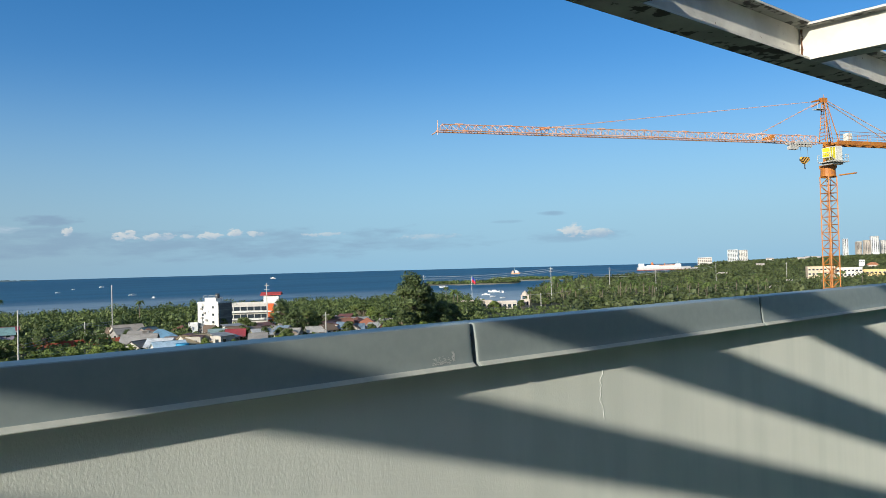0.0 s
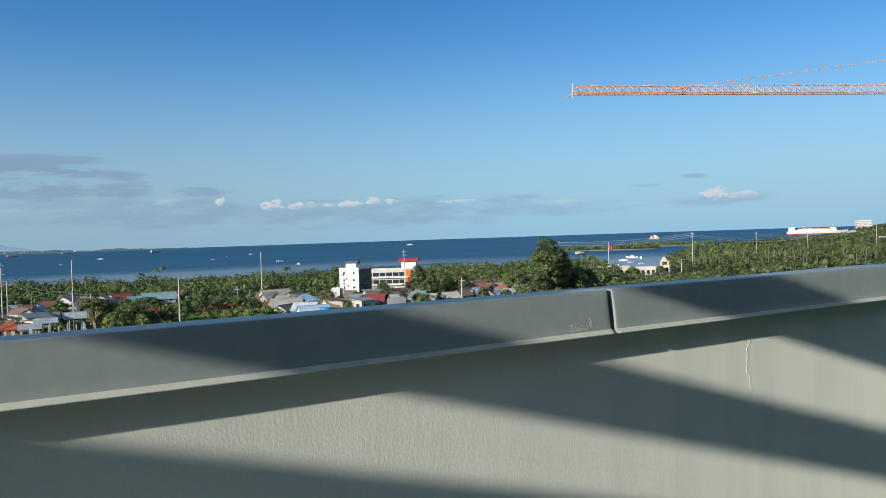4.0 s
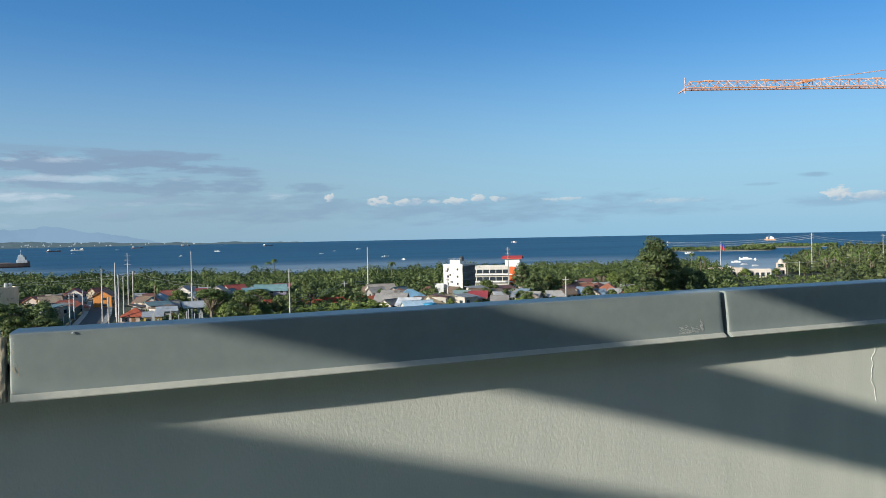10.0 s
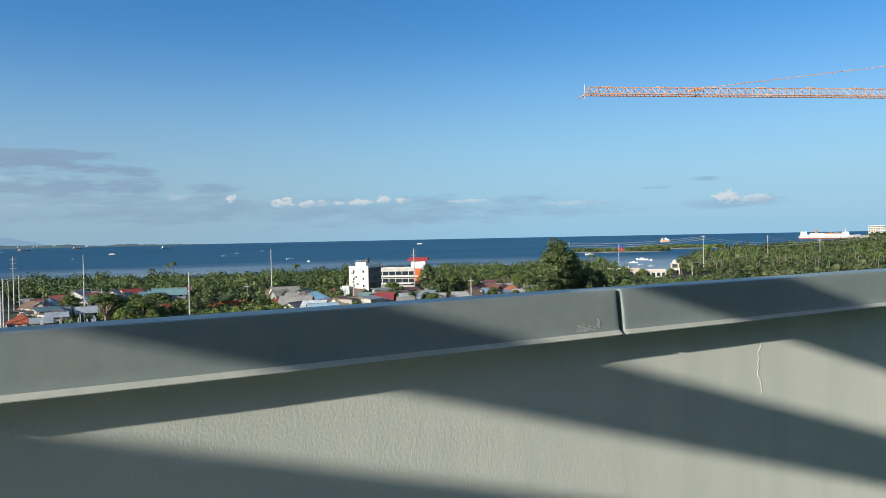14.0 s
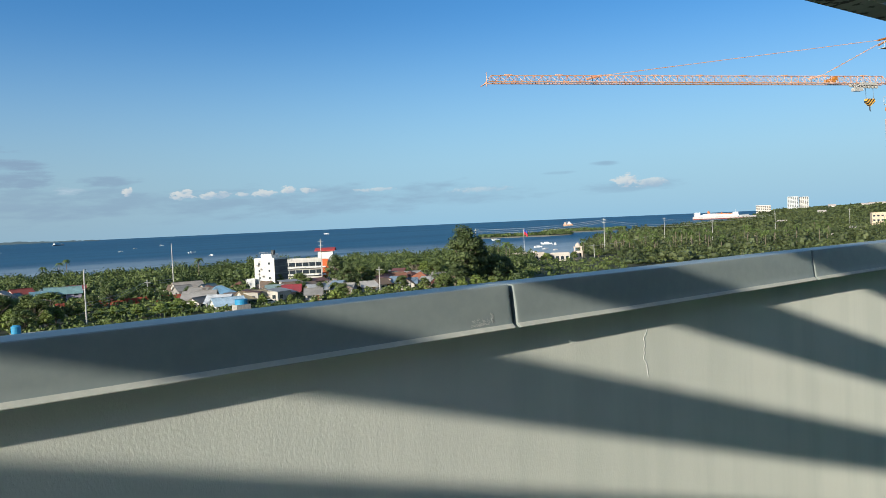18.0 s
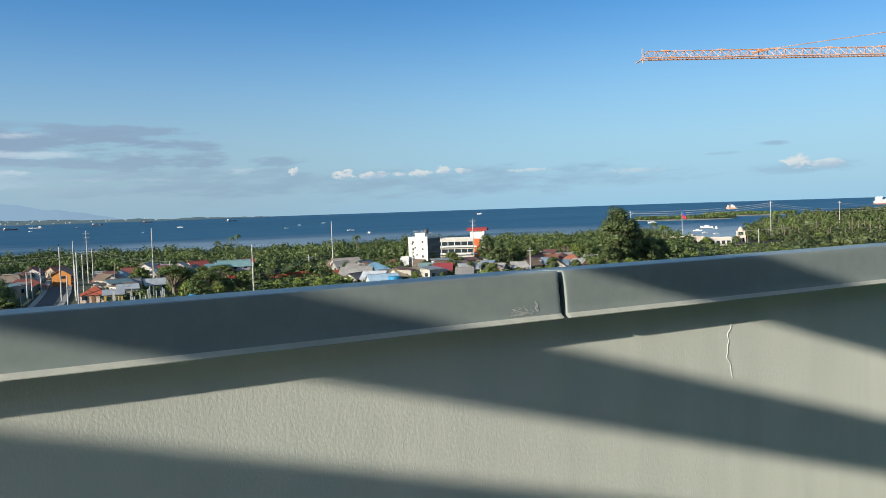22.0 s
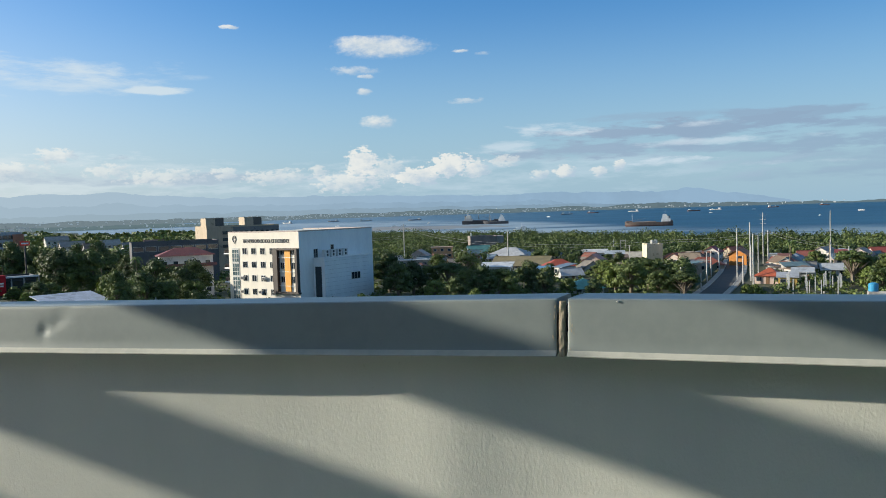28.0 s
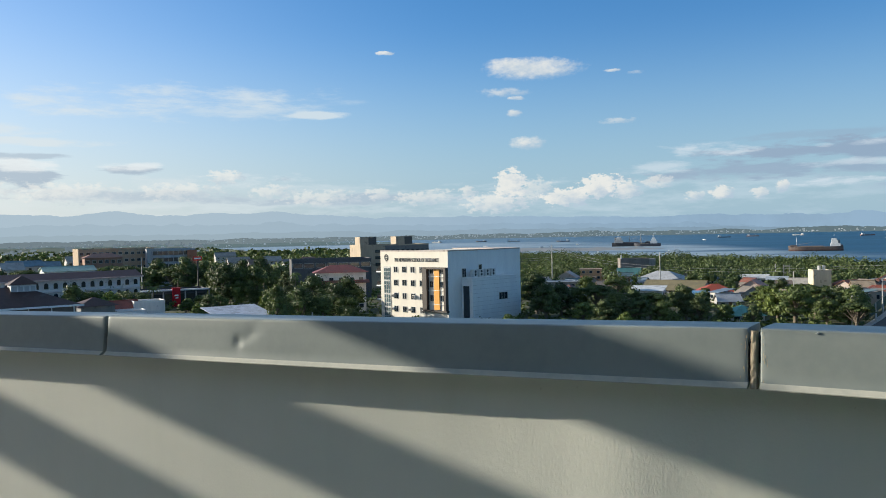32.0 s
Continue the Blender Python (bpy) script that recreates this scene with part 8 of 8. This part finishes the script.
# the blue and pale tones here are haze, painted in as glow
M_MOUNT = hazy("far_hills_haze", (0.012, 0.016, 0.02), (0.185, 0.262, 0.345), 0.004, (0.262, 0.318, 0.362))
M_MOUNT2 = hazy("nearer_hills_haze", (0.012, 0.016, 0.02), (0.170, 0.242, 0.318), 0.004, (0.238, 0.293, 0.336))
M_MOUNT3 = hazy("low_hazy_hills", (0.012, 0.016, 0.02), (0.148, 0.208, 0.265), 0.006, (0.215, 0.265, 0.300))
M_FAR = hazy("far_shore_haze", (0.030, 0.036, 0.028), (0.070, 0.098, 0.115), 0.02, (0.105, 0.13, 0.145))


def ridge(name, label, profile, dist, foot, material, rough=0.07, seed=1, depth=120, step=0.12):
    """A range of hills: profile of (bearing, elevation in degrees seen from the roof)."""
    az0, az1 = profile[0][0], profile[-1][0]
    n = int((az1 - az0) / step)
    vs, fs = [], []
    for i in range(n + 1):
        a = az0 + (az1 - az0) * i / n
        e = np.interp(a, [p[0] for p in profile], [p[1] for p in profile])
        e += rough * (noise.noise((a * 0.45, seed, 0)) * 1.4 + noise.noise((a * 1.3, seed, 3)) * 0.7 + 0.5 * abs(noise.noise((a * 2.6, seed, 5))) + 0.35 * noise.noise((a * 4.0, seed, 7)) + 0.16 * noise.noise((a * 11.0, seed, 8)))
        h = EYE + dist * math.tan(radians(e))
        for d_, z in ((dist - depth, foot), (dist - depth * 0.5, foot + max(0, h - foot) * (0.5 + 0.1 * noise.noise((a * 0.8, seed, 9)))), (dist, max(h, foot))):
            p = at(a, d_)
            vs.append((p.x, p.y, z))
    for i in range(n):
        for k in range(2):
            a = i * 3 + k
            fs.append((a, a + 3, a + 4, a + 1))
    return tagged(link_mesh(name, vs, fs, material, smooth=True), label, "hills", kind="structure")


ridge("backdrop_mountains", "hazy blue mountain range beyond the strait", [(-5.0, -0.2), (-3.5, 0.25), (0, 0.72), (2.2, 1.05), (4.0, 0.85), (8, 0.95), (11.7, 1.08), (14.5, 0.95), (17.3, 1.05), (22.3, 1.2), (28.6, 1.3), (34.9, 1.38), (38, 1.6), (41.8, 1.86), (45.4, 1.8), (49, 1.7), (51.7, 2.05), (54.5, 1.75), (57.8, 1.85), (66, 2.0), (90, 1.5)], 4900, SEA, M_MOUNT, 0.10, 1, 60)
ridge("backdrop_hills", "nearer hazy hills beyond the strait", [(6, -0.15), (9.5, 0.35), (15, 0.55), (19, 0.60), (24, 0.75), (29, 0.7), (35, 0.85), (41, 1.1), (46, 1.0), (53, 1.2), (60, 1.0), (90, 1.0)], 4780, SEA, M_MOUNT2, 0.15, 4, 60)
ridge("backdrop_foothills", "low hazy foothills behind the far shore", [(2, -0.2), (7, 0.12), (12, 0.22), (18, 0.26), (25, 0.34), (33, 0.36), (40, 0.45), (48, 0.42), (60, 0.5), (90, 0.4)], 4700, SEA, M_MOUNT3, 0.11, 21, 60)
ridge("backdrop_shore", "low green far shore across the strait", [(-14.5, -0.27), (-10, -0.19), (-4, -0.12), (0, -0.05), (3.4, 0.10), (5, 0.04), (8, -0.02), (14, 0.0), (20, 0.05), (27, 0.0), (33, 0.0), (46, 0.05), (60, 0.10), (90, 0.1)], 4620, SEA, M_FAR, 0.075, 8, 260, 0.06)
ridge("backdrop_spit", "low wooded spit of land across the channel", [(31.5, -0.62), (34, -0.36), (38, -0.30), (43, -0.30), (48, -0.26), (60, -0.24)], 2700, SEA, hazy("near_spit_haze", (0.03, 0.04, 0.025), (0.07, 0.098, 0.112), 0.02), 0.06, 12, 300, 0.06)
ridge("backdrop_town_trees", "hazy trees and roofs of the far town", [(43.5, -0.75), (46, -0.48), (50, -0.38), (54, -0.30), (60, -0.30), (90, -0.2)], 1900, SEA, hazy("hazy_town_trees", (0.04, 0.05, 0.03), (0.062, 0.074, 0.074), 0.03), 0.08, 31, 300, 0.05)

# pale buildings scattered along the far shore
r = random.Random(41)
vs, fs = [], []
for i in range(460):
    b = r.triangular(-13, 60, 16) if i % 3 else r.uniform(18, 58)
    if b > 34 and r.random() < 0.5:
        d, lo_, hi_ = r.uniform(2380, 2600), -0.55, -0.30
    else:
        d, lo_, hi_ = r.uniform(4300, 4360), -0.24, -0.05 if b < 12 else 0.06
    e = r.uniform(lo_, hi_)
    z = EYE + d * math.tan(radians(e))
    p = at(b, d)
    w, h = r.triangular(2, 12, 3) * d / 4300, r.triangular(1.0, 4.2, 1.4) * d / 4300
    t_ = Vector((math.cos(radians(b)), math.sin(radians(b)), 0))
    n_ = Vector((-math.sin(radians(b)), math.cos(radians(b)), 0))
    base = len(vs)
    for s1 in (0, 12):
        for s2 in (-1, 1):
            for zz in (z - 3, z + h):
                q = p + t_ * (w / 2 * s2) + n_ * s1
                vs.append((q.x, q.y, zz))
    fs += [tuple(base + k for k in f) for f in ((0, 2, 3, 1), (4, 5, 7, 6), (0, 1, 5, 4), (2, 6, 7, 3), (1, 3, 7, 5))]
# the blocks glow only to carry the haze in their colour
tagged(link_mesh("far_town", vs, fs, hazy("far_buildings_haze", (0.36, 0.35, 0.33), (0.13, 0.155, 0.17), 0.05)), "pale buildings of a town on the far shore", "town", kind="stuff")
vs, fs = [], []
for i in range(260):
    b = r.uniform(46, 62)
    d = r.uniform(1100, 3800)
    p = at(b, d)
    w, h = r.uniform(6, 16), r.uniform(3.5, 7.5) * (1 + d / 4000)
    if i % 23 == 0:
        h += 9
    t_ = Vector((math.cos(radians(b)), math.sin(radians(b)), 0))
    n_ = Vector((-math.sin(radians(b)), math.cos(radians(b)), 0))
    base = len(vs)
    for s1 in (0, 14):
        for s2 in (-1, 1):
            for zz in (0, h):
                q = p + t_ * (w / 2 * s2) + n_ * s1
                vs.append((q.x, q.y, GROUND + zz))
    fs += [tuple(base + k for k in f) for f in ((0, 2, 3, 1), (4, 5, 7, 6), (0, 1, 5, 4), (2, 6, 7, 3), (1, 3, 7, 5))]
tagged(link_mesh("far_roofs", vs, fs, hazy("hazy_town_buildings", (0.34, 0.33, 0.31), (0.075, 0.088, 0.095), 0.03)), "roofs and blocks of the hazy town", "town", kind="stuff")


# ---- strings of bulbs in the village ----
M_BULB = mat("pale_bulb", (0.80, 0.76, 0.62), rough=0.4)
for (b0, b1, d, z, n) in ((-16.6, -19.1, 290, 2.9, 22), (-13.5, -15.1, 283, 2.9, 15)):
    th = thing("string_lights", "slack string of pale bulbs over the yards", "string lights", pose(0, 0, 0))
    a_, b_ = at(b0, d, z), at(b1, d, z)
    part("cable", span(a_, b_, 0.5, r_=0.02), M_WIRE, th)
    for i in range(n):
        f_ = (i + 0.5) / n
        q = a_.lerp(b_, f_) - Vector((0, 0, 0.5 * 4 * f_ * (1 - f_) + 0.14))
        bm = bmesh.new()
        bmesh.ops.create_icosphere(bm, subdivisions=1, radius=0.13, matrix=Matrix.Translation(q) @ Matrix.Diagonal((1, 1, 1.25, 1)))
        part("bulb", bm, M_BULB, th)


# ---- parked cars ----
def car(bearing, dist, turn, c, label):
    p = at(bearing, dist)
    th = thing("car", label, "car", pose(p.x, p.y, p.z + 0.02, 0, 0, turn), group="parked cars")
    bm = bmesh.new()
    extrude(bm, [(-2.1, 0.35), (2.1, 0.35), (2.15, 0.65), (1.95, 0.85), (1.0, 0.98), (-1.9, 1.0), (-2.15, 0.8)], -0.85, 0.85, "y")
    body = part("body", bm, paint(c, 0.3), th)
    bm = bmesh.new()
    extrude(bm, [(-1.8, 0.98), (1.05, 0.96), (0.45, 1.48), (-1.45, 1.5)], -0.72, 0.72, "y")
    part("cabin_glass", bm, M_GLASS, body)
    bm = bmesh.new()
    extrude(bm, [(-1.5, 1.48), (0.48, 1.46), (0.3, 1.55), (-1.35, 1.57)], -0.7, 0.7, "y")
    part("roof", bm, paint(c, 0.3), body)
    for x in (-1.3, 1.3):
        for y in (-0.8, 0.8):
            bm = bmesh.new()
            rod(bm, (x, y - 0.1, 0.32), (x, y + 0.1, 0.32), 0.32, n=14)
            wh = part("wheel", bm, M_LETTER, th)
            bm = bmesh.new()
            rod(bm, (x, y - 0.115, 0.32), (x, y + 0.115, 0.32), 0.18, n=10)
            part("rim", bm, M_FRAME, wh)
    for y in (-0.6, 0.6):
        bm = bmesh.new()
        box(bm, (2.1, y, 0.7), (0.12, 0.35, 0.14), bevel=0.02)
        part("headlight", bm, M_AC, body)


for row in ((-25.2, 236, 20, (0.70, 0.70, 0.69), "white saloon car parked by the houses"), (-26.1, 240, 200, (0.66, 0.66, 0.66), "white hatchback car parked by the houses"), (-24.4, 238, 15, (0.42, 0.43, 0.45), "silver car parked by the houses"),
            (41.8, 372, 30, (0.70, 0.70, 0.70), "white car parked beside the shop"), (41.2, 370, 30, (0.12, 0.12, 0.13), "dark car parked beside the shop"), (40.5, 374, 210, (0.30, 0.31, 0.33), "grey car parked beside the shop"), (43.9, 345, 30, (0.36, 0.05, 0.05), "red car parked beside the shop")):
    car(*row)
